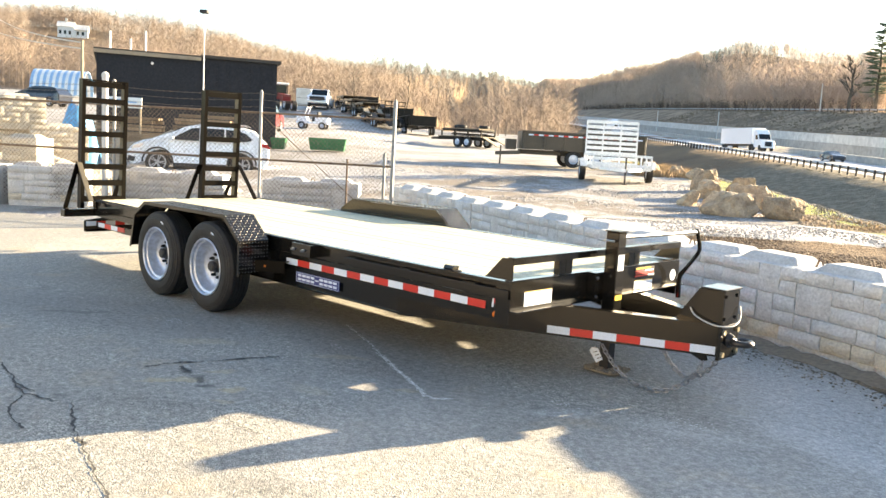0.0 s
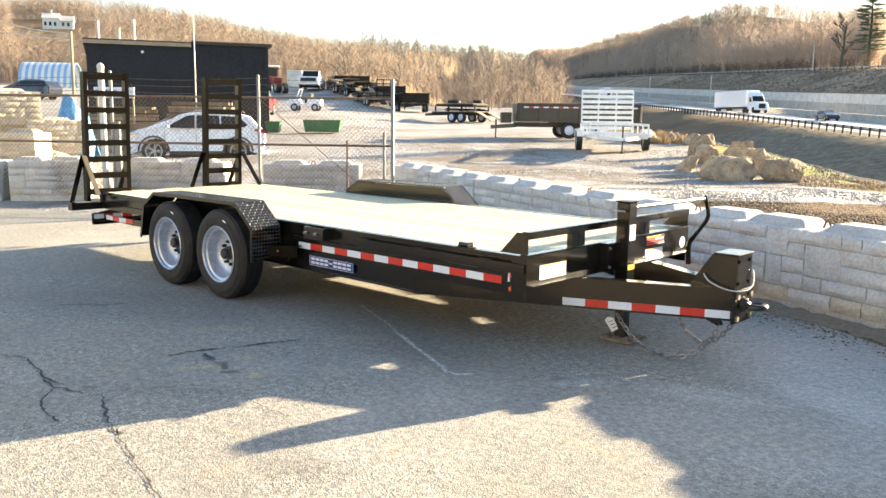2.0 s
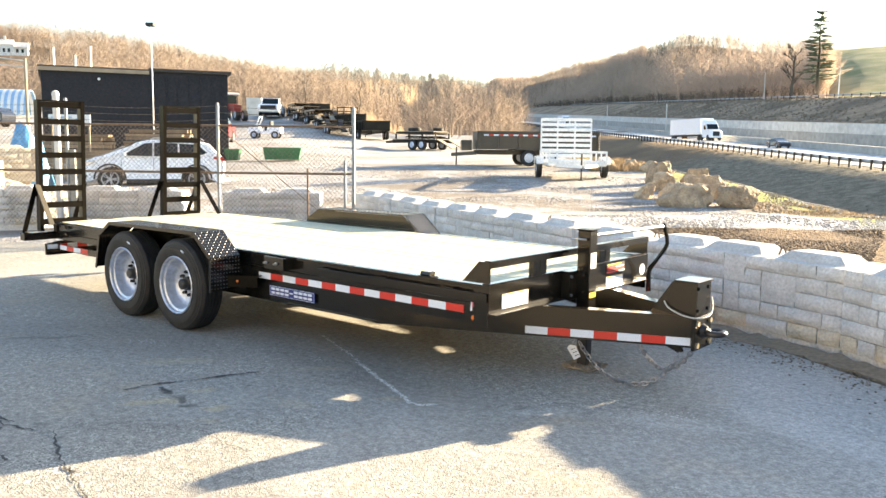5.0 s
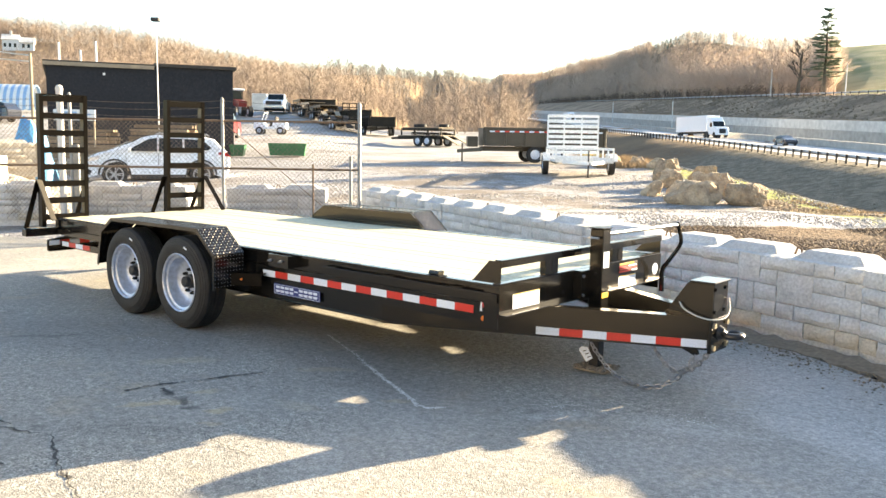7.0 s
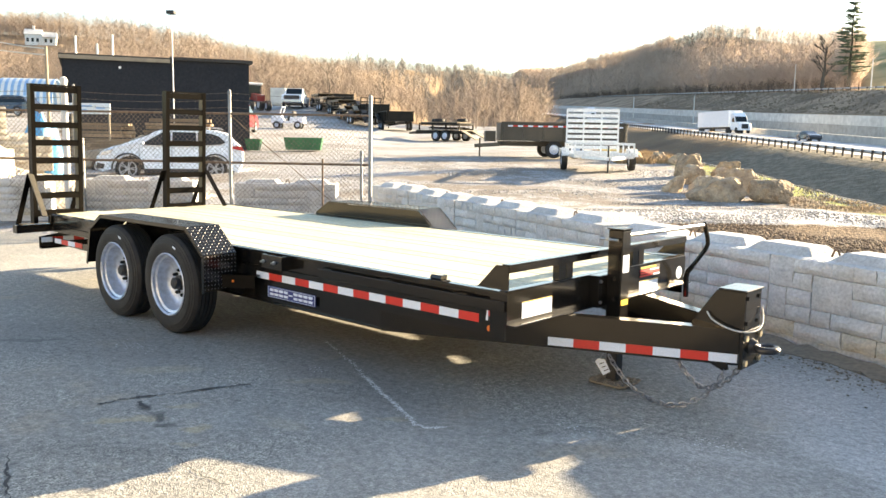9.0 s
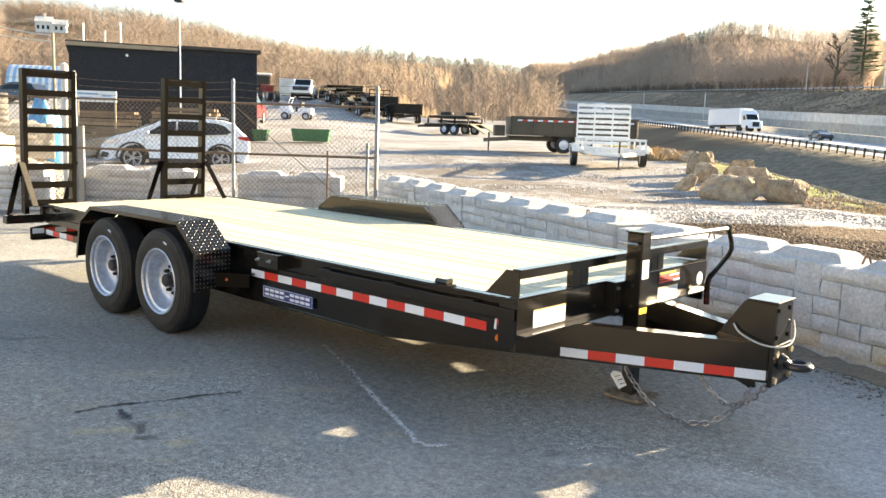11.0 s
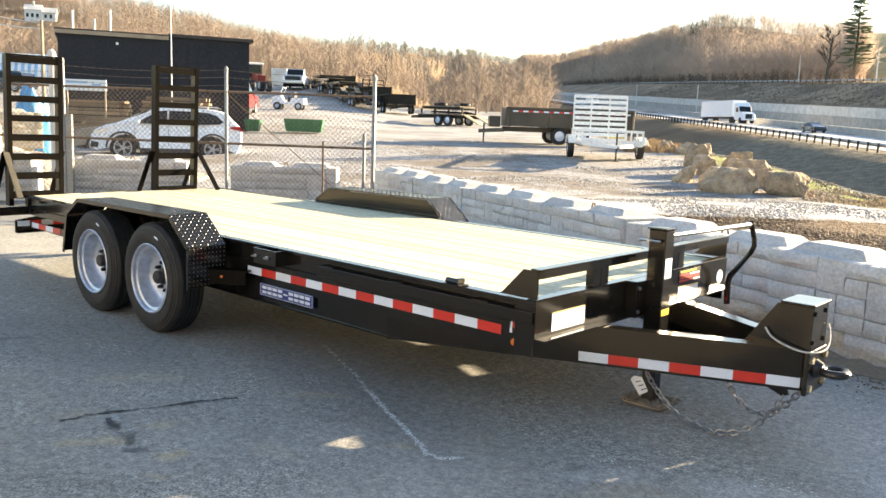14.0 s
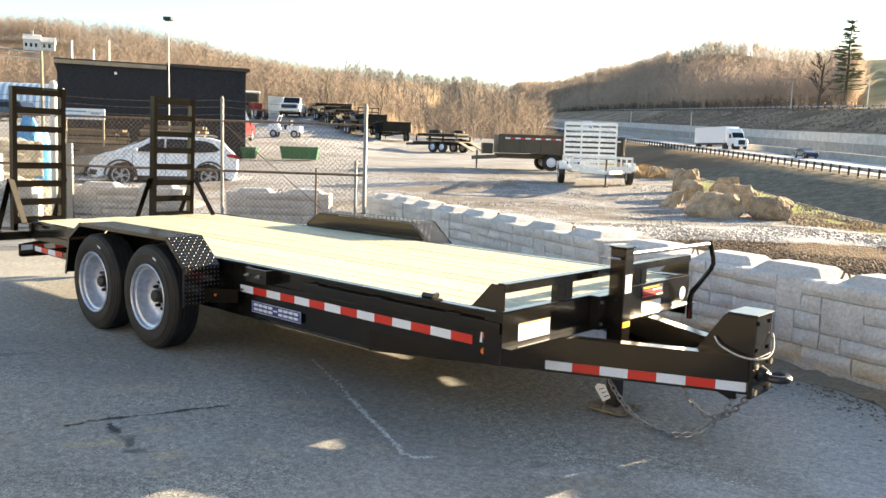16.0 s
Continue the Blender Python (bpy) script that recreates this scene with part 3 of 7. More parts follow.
# cracks and a chalk line on the pad
for seed, pts, w in ((1, [(-1.52, -1.53), (-1.49, -1.31), (-1.39, -1.10), (-1.33, -0.90), (-1.24, -0.68)], 0.024),
                     (2, [(-1.40, -1.34), (-1.33, -1.36), (-1.24, -1.36)], 0.022),
                     (4, [(-2.24, -2.26), (-2.09, -2.19), (-1.86, -2.23), (-1.69, -2.26), (-1.52, -2.27), (-1.37, -2.25)], 0.012),
                     (5, [(-1.58, -2.29), (-1.40, -2.30), (-1.28, -2.27), (-1.13, -2.20)], 0.010),
                     (6, [(-1.36, -2.33), (-1.24, -2.43), (-1.04, -2.50), (-0.82, -2.51)], 0.010),
                     (7, [(-1.13, -2.15), (-0.89, -2.25), (-0.66, -2.33), (-0.43, -2.39)], 0.011),
                     (8, [(-0.52, -2.36), (-0.22, -2.44), (0.01, -2.51), (0.35, -2.58), (0.62, -2.66)], 0.008),
                     (9, [(-0.55, -1.63), (-0.25, -1.66), (-0.05, -1.64)], 0.006)):
    rn = random.Random(seed)
    g = B()
    L = [Vector((*p, 0.0042)) for p in pts]
    spine = []
    for a, b in zip(L, L[1:]):
        n = max(6, int((b - a).length / 0.013))
        run = (b - a).normalized()
        side = Vector((-run.y, run.x, 0))
        for k in range(n):
            q = a.lerp(b, k / n)
            j = 0.018 * noise.noise((q.x * 14 + seed, q.y * 14, 0)) + 0.007 * noise.noise((q.x * 60, q.y * 60 + seed, 0))
            hw = w * 0.5 * max(0.0, 0.85 + 1.2 * noise.noise((q.x * 9, q.y * 9, seed)) + rn.uniform(-0.35, 0.35))
            spine.append((q + side * j, side, hw))
    for (p, sp, hp), (q, sq, hq) in zip(spine, spine[1:]):
        if hp < 0.0012 and hq < 0.0012:
            continue
        g.faces.new([g.verts.new(c) for c in (p + sp * hp, p - sp * hp, q - sq * (hq + 0.0004), q + sq * (hq + 0.0004))])
    part("trim_crack", g, M_CRACK, kind="structure")

rn = random.Random(8)
g = B()
L = [Vector((*p, 0.0045)) for p in ((-1.74, 0.32), (-1.16, 0.07), (-0.86, -0.09), (-0.51, -0.26), (-0.25, -0.38), (-0.01, -0.50), (0.06, -0.51), (0.13, -0.42))]
for a, b in zip(L, L[1:]):
    for k in range(int((b - a).length * (620 if a.x > -1.0 else 200))):
        c = a.lerp(b, rn.random()) + Vector((rn.gauss(0, 0.009), rn.gauss(0, 0.009), rn.uniform(0, 0.004)))
        r = rn.uniform(0.0015, 0.0065)
        g.faces.new([g.verts.new(c + Vector((r * math.cos(q) * rn.uniform(0.6, 1.3), r * math.sin(q) * rn.uniform(0.6, 1.3), 0))) for q in (0, 1.3, 2.5, 3.8, 5.0)])
for cx, cy, sp, n in ((-2.6, -0.75, 0.10, 60), (1.5, 1.3, 0.12, 70), (1.25, 0.35, 0.08, 40), (2.1, 0.9, 0.15, 60), (-1.2, -0.2, 0.05, 25), (0.6, 0.05, 0.05, 25)):
    for k in range(n):
        c = Vector((cx + rn.gauss(0, sp), cy + rn.gauss(0, sp * 0.5), rn.uniform(0.0045, 0.0075)))
        r = rn.uniform(0.0015, 0.006)
        g.faces.new([g.verts.new(c + Vector((r * math.cos(q), r * math.sin(q), 0))) for q in (0, 1.3, 2.5, 3.8, 5.0)])
part("trim_chalk_marks", g, M_CHALK, kind="structure", label="worn white chalk line and specks")

# ---- retaining wall of cast concrete blocks ----


def stones(rn, L, H):
    """An ashlar pattern on a face L by H: five courses, some stones two courses tall."""
    rows = [0.0] + [H * k / 5 + rn.uniform(-0.012, 0.012) for k in (1, 2, 3, 4)] + [H]
    out = []
    for r in range(5):
        x = 0.0
        while x < L - 0.02:
            busy = next((b for b in taken_spans[r] if b[0] <= x + 1e-4 < b[1]), None) if (taken_spans := stones.spans) else None
            if busy:
                x = busy[1]
                continue
            nxt = min([b[0] for b in stones.spans[r] if b[0] > x] + [L])
            w = min(rn.choice((0.17, 0.22, 0.27, 0.33, 0.40)), nxt - x)
            if nxt - x - w < 0.10:
                w = nxt - x
            tall = 2 if r < 4 and 0.12 < w < 0.34 and rn.random() < 0.24 else 1
            if tall == 2:
                stones.spans[r + 1].append((x, x + w))
            out.append((x, x + w, rows[r], rows[min(r + tall, 5)]))
            x += w
    return out


def concrete_block(m, L, seed, lugs=2, face=None, label="pale cast concrete block with split-stone face, two lugs on top"):
    rn = random.Random(seed)
    b = tagged(empty("concrete_block", m), label, "concrete block", "blocks of the low wall")
    H, T = 0.61, 0.61
    g = B()
    box(g, 0, L, 0.036, T, -0.16, H, 0.012)
    part("core", g, face or M_CONC, b)
    for k in range(lugs):
        x = L * (k + 0.5) / lugs
        g = B()
        w, d = min(0.31, L / lugs / 2 - 0.06), 0.19
        lo = [g.verts.new((x + i * w, T / 2 + j * d, H - 0.004)) for i, j in ((-1, -1), (1, -1), (1, 1), (-1, 1))]
        hi = [g.verts.new((x + i * (w - 0.085), T / 2 + j * (d - 0.065), H + 0.068)) for i, j in ((-1, -1), (1, -1), (1, 1), (-1, 1))]
        g.faces.new(hi)
        for q in range(4):
            g.faces.new((lo[q], lo[(q + 1) % 4], hi[(q + 1) % 4], hi[q]))
        bmesh.ops.bevel(g, geom=g.edges[:], offset=0.014, segments=1, affect="EDGES")
        part("lug", g, face or M_CONC, b)
    g = B()
    x = L / 2
    rod(g, [(x - 0.04, T / 2, H - 0.01), (x - 0.015, T / 2, H + 0.06), (x + 0.015, T / 2, H + 0.06), (x + 0.04, T / 2, H - 0.01)], 0.009, 6)
    part("lifting_loop", g, M_RUST, b, "rusty lifting loop")
    stones.spans = [[], [], [], [], []]
    for x0, x1, z0, z1 in stones(rn, L, H):
        g = B()
        x0, x1, z0, z1 = x0 + 0.0036, x1 - 0.0036, z0 + 0.0036, z1 - 0.0036
        p = rn.uniform(-0.016, -0.002)
        nx, nz = max(2, round((x1 - x0) / 0.07)), 3
        sd = rn.uniform(0, 50)
        grid = []
        for j in range(nz + 1):
            row = []
            for i in range(nx + 1):
                fx, fz = i / nx, j / nz
                rim = i in (0, nx) or j in (0, nz)
                x, z = x0 + (x1 - x0) * fx, z0 + (z1 - z0) * fz
                k = noise.noise((x * 11 + sd, z * 11, sd))
                row.append(g.verts.new((x + rn.uniform(-0.003, 0.003), (0.016 if rim else p) + 0.012 * k, z + rn.uniform(-0.003, 0.003))))
            grid.append(row)
        for j in range(nz):
            for i in range(nx):
                g.faces.new((grid[j][i], grid[j][i + 1], grid[j + 1][i + 1], grid[j + 1][i]))
        edge = grid[0] + [r[-1] for r in grid[1:]] + grid[-1][-2::-1] + [r[0] for r in grid[-2:0:-1]]
        back = [g.verts.new((q.co.x, 0.042, q.co.z)) for q in edge]
        for q in range(len(edge)):
            r2 = (q + 1) % len(edge)
            g.faces.new((edge[r2], edge[q], back[q], back[r2]))
        part("stone", g, face or M_CONCTAN if face or z0 < 0.1 and rn.random() < 0.6 else M_CONC, b, smooth=True)
    return b


def wall_run(p0, p1, L, seed, z=0.0, **k):
    a, c = Vector((*p0, z)), Vector((*p1, z))
    d = (c - a)
    n = max(1, round(d.length / L))
    L = d.length / n
    ang = math.degrees(math.atan2(d.y, d.x))
    for i in range(n):
        q = a + d * (i / n)
        concrete_block(pose(q.x + 0, q.y + 0, z, 0, random.Random(seed + i).uniform(-0.4, 0.4), ang + random.Random(seed * 3 + i).uniform(-0.8, 0.8)), L - 0.012, seed * 31 + i, **k)


wall_run((-8.27, 6.865), (-1.67, 3.98), 1.8, 1, 0.03)
wall_run((-1.51, 3.81), (0.268, 3.235), 1.75, 4, 0.03)
wall_run((0.17, 2.99), (1.62, 2.47), 1.5, 5, 0.07)
wall_run((1.612, 2.475), (4.9, 0.44), 1.8, 6, 0.07)
wall_run((-12.3, 1.35), (-11.5, 2.35), 1.3, 9, 0.10)
wall_run((-11.15, 2.75), (-9.75, 4.10), 1.9, 11, 0.10)
wall_run((-9.2, 4.55), (-7.95, 5.75), 1.8, 14, 0.08)
wall_run((-15.2, -1.9), (-12.4, 1.25), 1.9, 16, 0.10)

# filler added in the seam so that sun passes only near the top
g = B()
box(g, 1.50, 1.74, 2.60, 2.86, -0.1, 0.56, 0.01, pose(0, 0, 0))
part("trim_seam_mortar", g, M_CONC, kind="structure", label="filler added in the wall seam to stop low sunlight")


def wall_line(x):
    """Where the foot of the low wall runs."""
    return float(np.interp(x, [-8.27, -1.67, -1.51, 0.16, 0.17, 1.62, 4.9], [6.865, 3.98, 3.81, 3.27, 2.99, 2.47, 0.44]))


# earth washed against the foot of the wall
rn = random.Random(17)
g = B()
rows = []
for k in range(64):
    x = -1.45 + 6.3 * k / 63
    y = wall_line(x)
    w, h = rn.uniform(0.12, 0.26), rn.uniform(0.02, 0.06)
    rows.append([g.verts.new(p) for p in ((x, y + 0.10, -0.02), (x, y - 0.01, h), (x - 0.02, y - w * 0.45, h * 0.55), (x - 0.05, y - w, 0.0045), (x - 0.05, y - w, -0.02))])
for A, C in zip(rows, rows[1:]):
    for q in range(5):
        g.faces.new((A[q], A[(q + 1) % 5], C[(q + 1) % 5], C[q]))
g.faces.new(rows[0][::-1])
g.faces.new(rows[-1])
tagged(part("dirt_drift", g, M_MUD, smooth=True), "dark washed earth along the foot of the wall", "earth", kind="stuff")

# unseen walls added behind the camera, closing the place, for bounce and reflections
for x0, x1, y0, y1 in ((-16, 15, -15.4, -15), (15, 15.4, -15, 13)):
    g = B()
    box(g, x0, x1, y0, y1, -0.2, 5.6)
    part("wall_bounce", g, M_BOUNCEWALL, kind="structure", label="unseen pale wall added for bounce light and reflections")

# ---- highway ----


def strip(name, u0, u1, v0, v1, dz, material, label, n=80, thick=0.0, u_of=None):
    g = B()
    prev = None
    for v in np.geomspace(v0, v1, n):
        c = u_of(v) if u_of else 0
        z = float(road_z(v)) + dz
        row = [g.verts.new(uv(u0 + c, v, z)), g.verts.new(uv(u1 + c, v, z))]
        if thick:
            row += [g.verts.new(uv(u1 + c, v, z - thick)), g.verts.new(uv(u0 + c, v, z - thick))]
        if prev:
            m = len(row)
            for q in range(m if thick else 1):
                g.faces.new((prev[q], row[q], row[(q + 1) % m], prev[(q + 1) % m]))
        prev = row
    return part(name, g, material, kind="structure", label=label)


# near lanes paler than the far ones: sun glare put into the colour
strip("road", 42, 71, 20, 1300, 0.06, M_HIGHWAY, "glare-pale highway climbing the valley")
strip("wall_retaining", 71.5, 72.2, 20, 1000, 3.65, M_RETAIN, "long pale concrete retaining wall", thick=4.3)
strip("wall_barrier", 70.7, 71.45, 20, 1000, 1.95, M_GREYCONC, "darker grey concrete barrier at the foot of the retaining wall", thick=2.1)
strip("road_far", 57.0, 70.6, 20, 1300, 0.066, M_FARLANES, "grey asphalt far lanes of the highway")
strip("wall_median", 56.2, 56.8, 20, 1000, 1.05, M_GREYCONC, "concrete median barrier", thick=1.1)
strip("trim_lane_line", 49.4, 49.55, 20, 700, 0.068, M_CHALK, "white lane line")
strip("road_upper", 95.5, 103, 60, 900, 9.08, M_HIGHWAY, "side road above the cutting")


def guard_rail(u, v0, v1, dz, step, label, h=0.75):
    gr = tagged(empty("guard_rail"), label, "guard rail")
    g = B()
    prev = None
    for v in np.arange(v0, v1, step):
        z = float(road_z(v)) + dz
        row = [g.verts.new(uv(u - 0.04, v, z + h - 0.34)), g.verts.new(uv(u - 0.1, v, z + h - 0.17)), g.verts.new(uv(u - 0.04, v, z + h)), g.verts.new(uv(u + 0.04, v, z + h)), g.verts.new(uv(u + 0.04, v, z + h - 0.34))]
        if prev:
            for q in range(5):
                g.faces.new((prev[q], row[q], row[(q + 1) % 5], prev[(q + 1) % 5]))
        prev = row
    part("rail", g, M_GALV, gr)
    g0 = B()
    box(g0, -0.09, 0.09, -0.09, 0.09, -0.6, h + 0.02, 0.01)
    first = part("post", g0, M_DARKPOST, gr)
    first.location = uv(u - 0.2, v0, float(road_z(v0)) + dz)
    for v in np.arange(v0 + step, v1, step):
        p = new("post", first.data)
        p.parent = gr
        p.location = uv(u - 0.2, v, float(road_z(v)) + dz)
    return gr


guard_rail(40.2, 58, 330, 0.0, 1.9, "dark-posted steel guard rail along the highway", 0.85)
guard_rail(95.2, 120, 520, 9.0, 3.8, "steel guard rail along the upper road", 0.8)
# ---- woods ----


def tree_lines(seed, h, limbs, twigs):
    """Limb lines of a bare tree: base points, tips, radii."""
    rn = random.Random(seed)
    A, T, R = [], [], []
    lean = Vector((rn.uniform(-0.11, 0.11), rn.uniform(-0.11, 0.11), 1))
    A.append(Vector((0, 0, -0.5))); T.append(lean * h * 0.92); R.append(h * 0.011)
    for k in range(limbs):
        f = 0.22 + 0.72 * (k / limbs) ** 0.9
        b = lean * (h * f)
        a = rn.uniform(0, 6.283)
        up = rn.uniform(0.6, 1.3)
        L = h * (0.46 - 0.30 * f) * rn.uniform(0.75, 1.25)
        d = Vector((math.cos(a), math.sin(a), up)).normalized()
        tip = b + d * L
        A.append(b); T.append(tip); R.append(h * 0.0055 * (1.25 - f))
        for j in range(twigs):
            q = b.lerp(tip, rn.uniform(0.25, 1.0))
            e = (d + Vector((rn.uniform(-1, 1), rn.uniform(-1, 1), rn.uniform(-0.3, 1.0))) * 0.8).normalized()
            A.append(q); T.append(q + e * L * rn.uniform(0.25, 0.6)); R.append(h * 0.0026)
    return np.array(A), np.array(T), np.array(R)


def cones(A, T, R):
    """Slender three-sided cones from A to T."""
    d = T - A
    d = d / np.maximum(np.linalg.norm(d, axis=1, keepdims=True), 1e-6)
    ref = np.where(np.abs(d[:, 2:3]) > 0.9, np.array([[1.0, 0, 0]]), np.array([[0, 0, 1.0]]))
    s = np.cross(d, ref)
    s /= np.linalg.norm(s, axis=1, keepdims=True)
    t = np.cross(d, s)
    n = len(A)
    V = np.empty((n, 4, 3))
    for k in range(3):
        a = 2 * math.pi * k / 3
        V[:, k] = A + (s * math.cos(a) + t * math.sin(a)) * R[:, None]
    V[:, 3] = T
    F = np.array([[0, 1, 3], [1, 2, 3], [2, 0, 3]])
    F = (np.arange(n)[:, None, None] * 4 + F[None]).reshape(-1, 3)
    return V.reshape(-1, 3), F


def wood(name, places, variants, material, label, category="woods"):
    """One stuff object of many bare trees: places are (x, y, z, scale, turn)."""
    vs, fs, base = [], [], 0
    shapes = [cones(*v) for v in variants]
    rn = random.Random(len(places))
    for x, y, z, sc, a in places:
        V, F = shapes[rn.randrange(len(shapes))]
        c, s = math.cos(a) * sc, math.sin(a) * sc
        W = np.stack([V[:, 0] * c - V[:, 1] * s + x, V[:, 0] * s + V[:, 1] * c + y, V[:, 2] * sc + z], -1)
        vs.append(W)
        fs.append(F + base)
        base += len(V)
    me = mesh_from(name, np.concatenate(vs), np.concatenate(fs), material)
    return tagged(new(name, me), label, category, kind="stuff")


def scatter(rn, n, inside, sc=(0.8, 1.2)):
    out = []
    while len(out) < n:
        u, v = inside(rn)
        p = uv(u, v, gz(u, v))
        out.append((p.x, p.y, p.z, rn.uniform(*sc), rn.uniform(0, 6.28)))
    return out


rn = random.Random(11)
FAR_TREES = [tree_lines(s, 8.5, 14, 4) for s in range(6)]
BUSH = [tree_lines(20 + s, 5.0, 26, 6) for s in range(5)]


SMALL_TREES = [tree_lines(60 + s, 8.5, 11, 3) for s in range(7)]


def left_hill(r):
    s = r.uniform(-0.62, -0.02)
    vc = float(np.interp(s, S_KEYS, V_KEYS))
    v = 105 + (min(vc, 700) * 1.03 - 105) * r.random() ** 0.8
    if -0.53 < s < -0.43 and 140 < v < 197:
        v = 199 + 55 * r.random()
    return s * v, v


def right_hill(r):
    s = r.uniform(0.09, 0.496)
    vc = float(np.interp(s, S_KEYS, V_KEYS))
    v0 = 112 / s
    v = v0 + (max(vc, v0 + 60) * 1.02 - v0) * r.random() ** 1.5
    return s * v, v


def stout(lines, k):
    return [(A, T, np.concatenate([R[:1] * k * 0.55, R[1:] * k])) for A, T, R in lines]


def right_far(r):
    s = r.uniform(0.075, 0.27)
    vc = float(np.interp(s, S_KEYS, V_KEYS))
    v0 = 112 / s
    v = v0 * 0.98 + (max(vc, v0 + 60) * 1.03 - v0) * r.random() ** 0.9
    return s * v, v


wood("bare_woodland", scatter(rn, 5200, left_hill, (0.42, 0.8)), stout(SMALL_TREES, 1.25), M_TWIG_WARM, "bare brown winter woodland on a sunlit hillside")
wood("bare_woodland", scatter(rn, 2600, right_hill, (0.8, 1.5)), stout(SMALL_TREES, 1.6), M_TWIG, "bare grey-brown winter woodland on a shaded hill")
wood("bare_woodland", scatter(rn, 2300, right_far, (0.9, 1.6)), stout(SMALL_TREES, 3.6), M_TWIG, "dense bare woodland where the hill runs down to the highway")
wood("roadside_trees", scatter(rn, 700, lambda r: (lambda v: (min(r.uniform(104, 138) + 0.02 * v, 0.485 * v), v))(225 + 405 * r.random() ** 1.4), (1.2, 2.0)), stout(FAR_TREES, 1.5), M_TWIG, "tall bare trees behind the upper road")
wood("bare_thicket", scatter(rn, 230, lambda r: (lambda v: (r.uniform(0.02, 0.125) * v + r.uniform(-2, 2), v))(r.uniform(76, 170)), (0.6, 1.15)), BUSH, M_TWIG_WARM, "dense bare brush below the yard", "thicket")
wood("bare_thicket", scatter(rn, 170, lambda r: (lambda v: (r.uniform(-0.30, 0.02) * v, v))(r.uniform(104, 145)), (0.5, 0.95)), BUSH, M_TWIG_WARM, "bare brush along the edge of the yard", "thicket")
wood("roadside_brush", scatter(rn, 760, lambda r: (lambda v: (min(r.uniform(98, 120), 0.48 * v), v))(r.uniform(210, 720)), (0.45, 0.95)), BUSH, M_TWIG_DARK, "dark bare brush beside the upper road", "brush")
wood("far_woodland", scatter(rn, 2200, lambda r: (lambda v: (r.uniform(-0.13, 0.13) * v, v))(380 + 1130 * r.random() ** 0.7), (0.85, 1.35)), stout(SMALL_TREES, 4.5), M_TWIG_HAZED, "hazy wooded ridge closing the valley")


def conifer_lines(seed, h, tiers, per, sprays=14, fat=1.0, foot=0.14):
    rn = random.Random(seed)
    A, T, R = [np.array((0, 0, -0.5))], [np.array((0, 0, h))], [h * 0.014]
    for k in range(tiers):
        f = foot + (0.98 - foot) * k / tiers
        L = h * 0.25 * (1.06 - f) ** 0.8 * rn.uniform(0.6, 1.25)
        for j in range(per):
            a = rn.uniform(0, 6.283)
            b = np.array((0, 0, h * f + rn.uniform(-0.035, 0.035) * h))
            d = np.array((math.cos(a), math.sin(a), rn.uniform(-0.18, 0.16)))
            A.append(b); T.append(b + d * L * rn.uniform(0.6, 1.1)); R.append(h * 0.0035)
            for q in range(sprays):
                g_ = rn.uniform(0.25, 1.0)
                p = b + d * L * g_
                e = d * 0.5 + np.array((rn.uniform(-1, 1), rn.uniform(-1, 1), rn.uniform(-0.25, 0.35)))
                A.append(p); T.append(p + e * h * 0.036); R.append(h * 0.0042 * fat)
    return np.array(A), np.array(T), np.array(R)


CON = [conifer_lines(50 + s, 13.0, 12, 4, 6, 2.6) for s in range(3)]
wood("conifer_stand", scatter(rn, 520, lambda r: (lambda s: (lambda v: (s * v, v))(float(np.interp(s, S_KEYS, V_KEYS)) * r.uniform(0.72, 1.0)))(r.triangular(0.19, 0.37, 0.27)), (0.4, 0.75)), CON, M_FARNEEDLE, "dark conifers on the crest of the hill", "conifers")


def lone_tree(name, label, category, u, v, lines, trunk_mat, crown_mat, trunk_name="trunk", z=None):
    A, T, R = lines
    p = uv(u, v, gz(u, v) if z is None else z)
    t = tagged(empty(name, Matrix.Translation(p)), label, category)
    V, F = cones(A[:1], T[:1], R[:1])
    g = B()
    n = 9
    tip = Vector(T[0])
    rod(g, [Vector((0, 0, -0.5)).lerp(tip, k / n) + Vector((0.05 * math.sin(k * 1.7), 0.05 * math.cos(k * 1.3), 0)) * (k / 3) for k in range(n + 1)], [float(R[0]) * 1.5 * (1 - 0.9 * k / n) for k in range(n + 1)], 8)
    part("trunk", g, trunk_mat, t, smooth=True)
    V, F = cones(A[1:], T[1:], R[1:])
    ob = new("crown", mesh_from("crown", V, F, crown_mat))
    ob.parent = t
    tagged(ob, kind="stuff")
    return t


lone_tree("pine_tree", "tall ragged green pine above the upper road", "tree", 104.0, 216, conifer_lines(3, 23.0, 17, 6, 42, 1.7, 0.24), M_BARK, M_NEEDLE)
big = tree_lines(77, 13, 16, 16)
lone_tree("dead_tree", "large gnarled bare tree beside the pine", "tree", 97.2, 216, (big[0], big[1], big[2] * 2.4), M_BARK, M_BARK)
lone_tree("bare_tree", "bare branching tree behind the yard", "tree", -13.4, 100, tree_lines(81, 5.2, 22, 12), M_BARK, M_BARK)
lone_tree("bare_tree", "slender bare tree behind the yard", "tree", -7.3, 104, tree_lines(83, 5.2, 18, 7), M_BARK, M_BARK)
# ---- the fence ----
UANG = math.degrees(math.atan2(R2.y, R2.x))


def at(u, v, yaw=0.0, z=None, dz=0.0):
    """A pose in the yard: yaw 0 faces right, 90 ahead."""
    p = uv(u, v, (gz(u, v) if z is None else z) + dz)
    return pose(p.x, p.y, p.z, 0, 0, UANG + yaw)


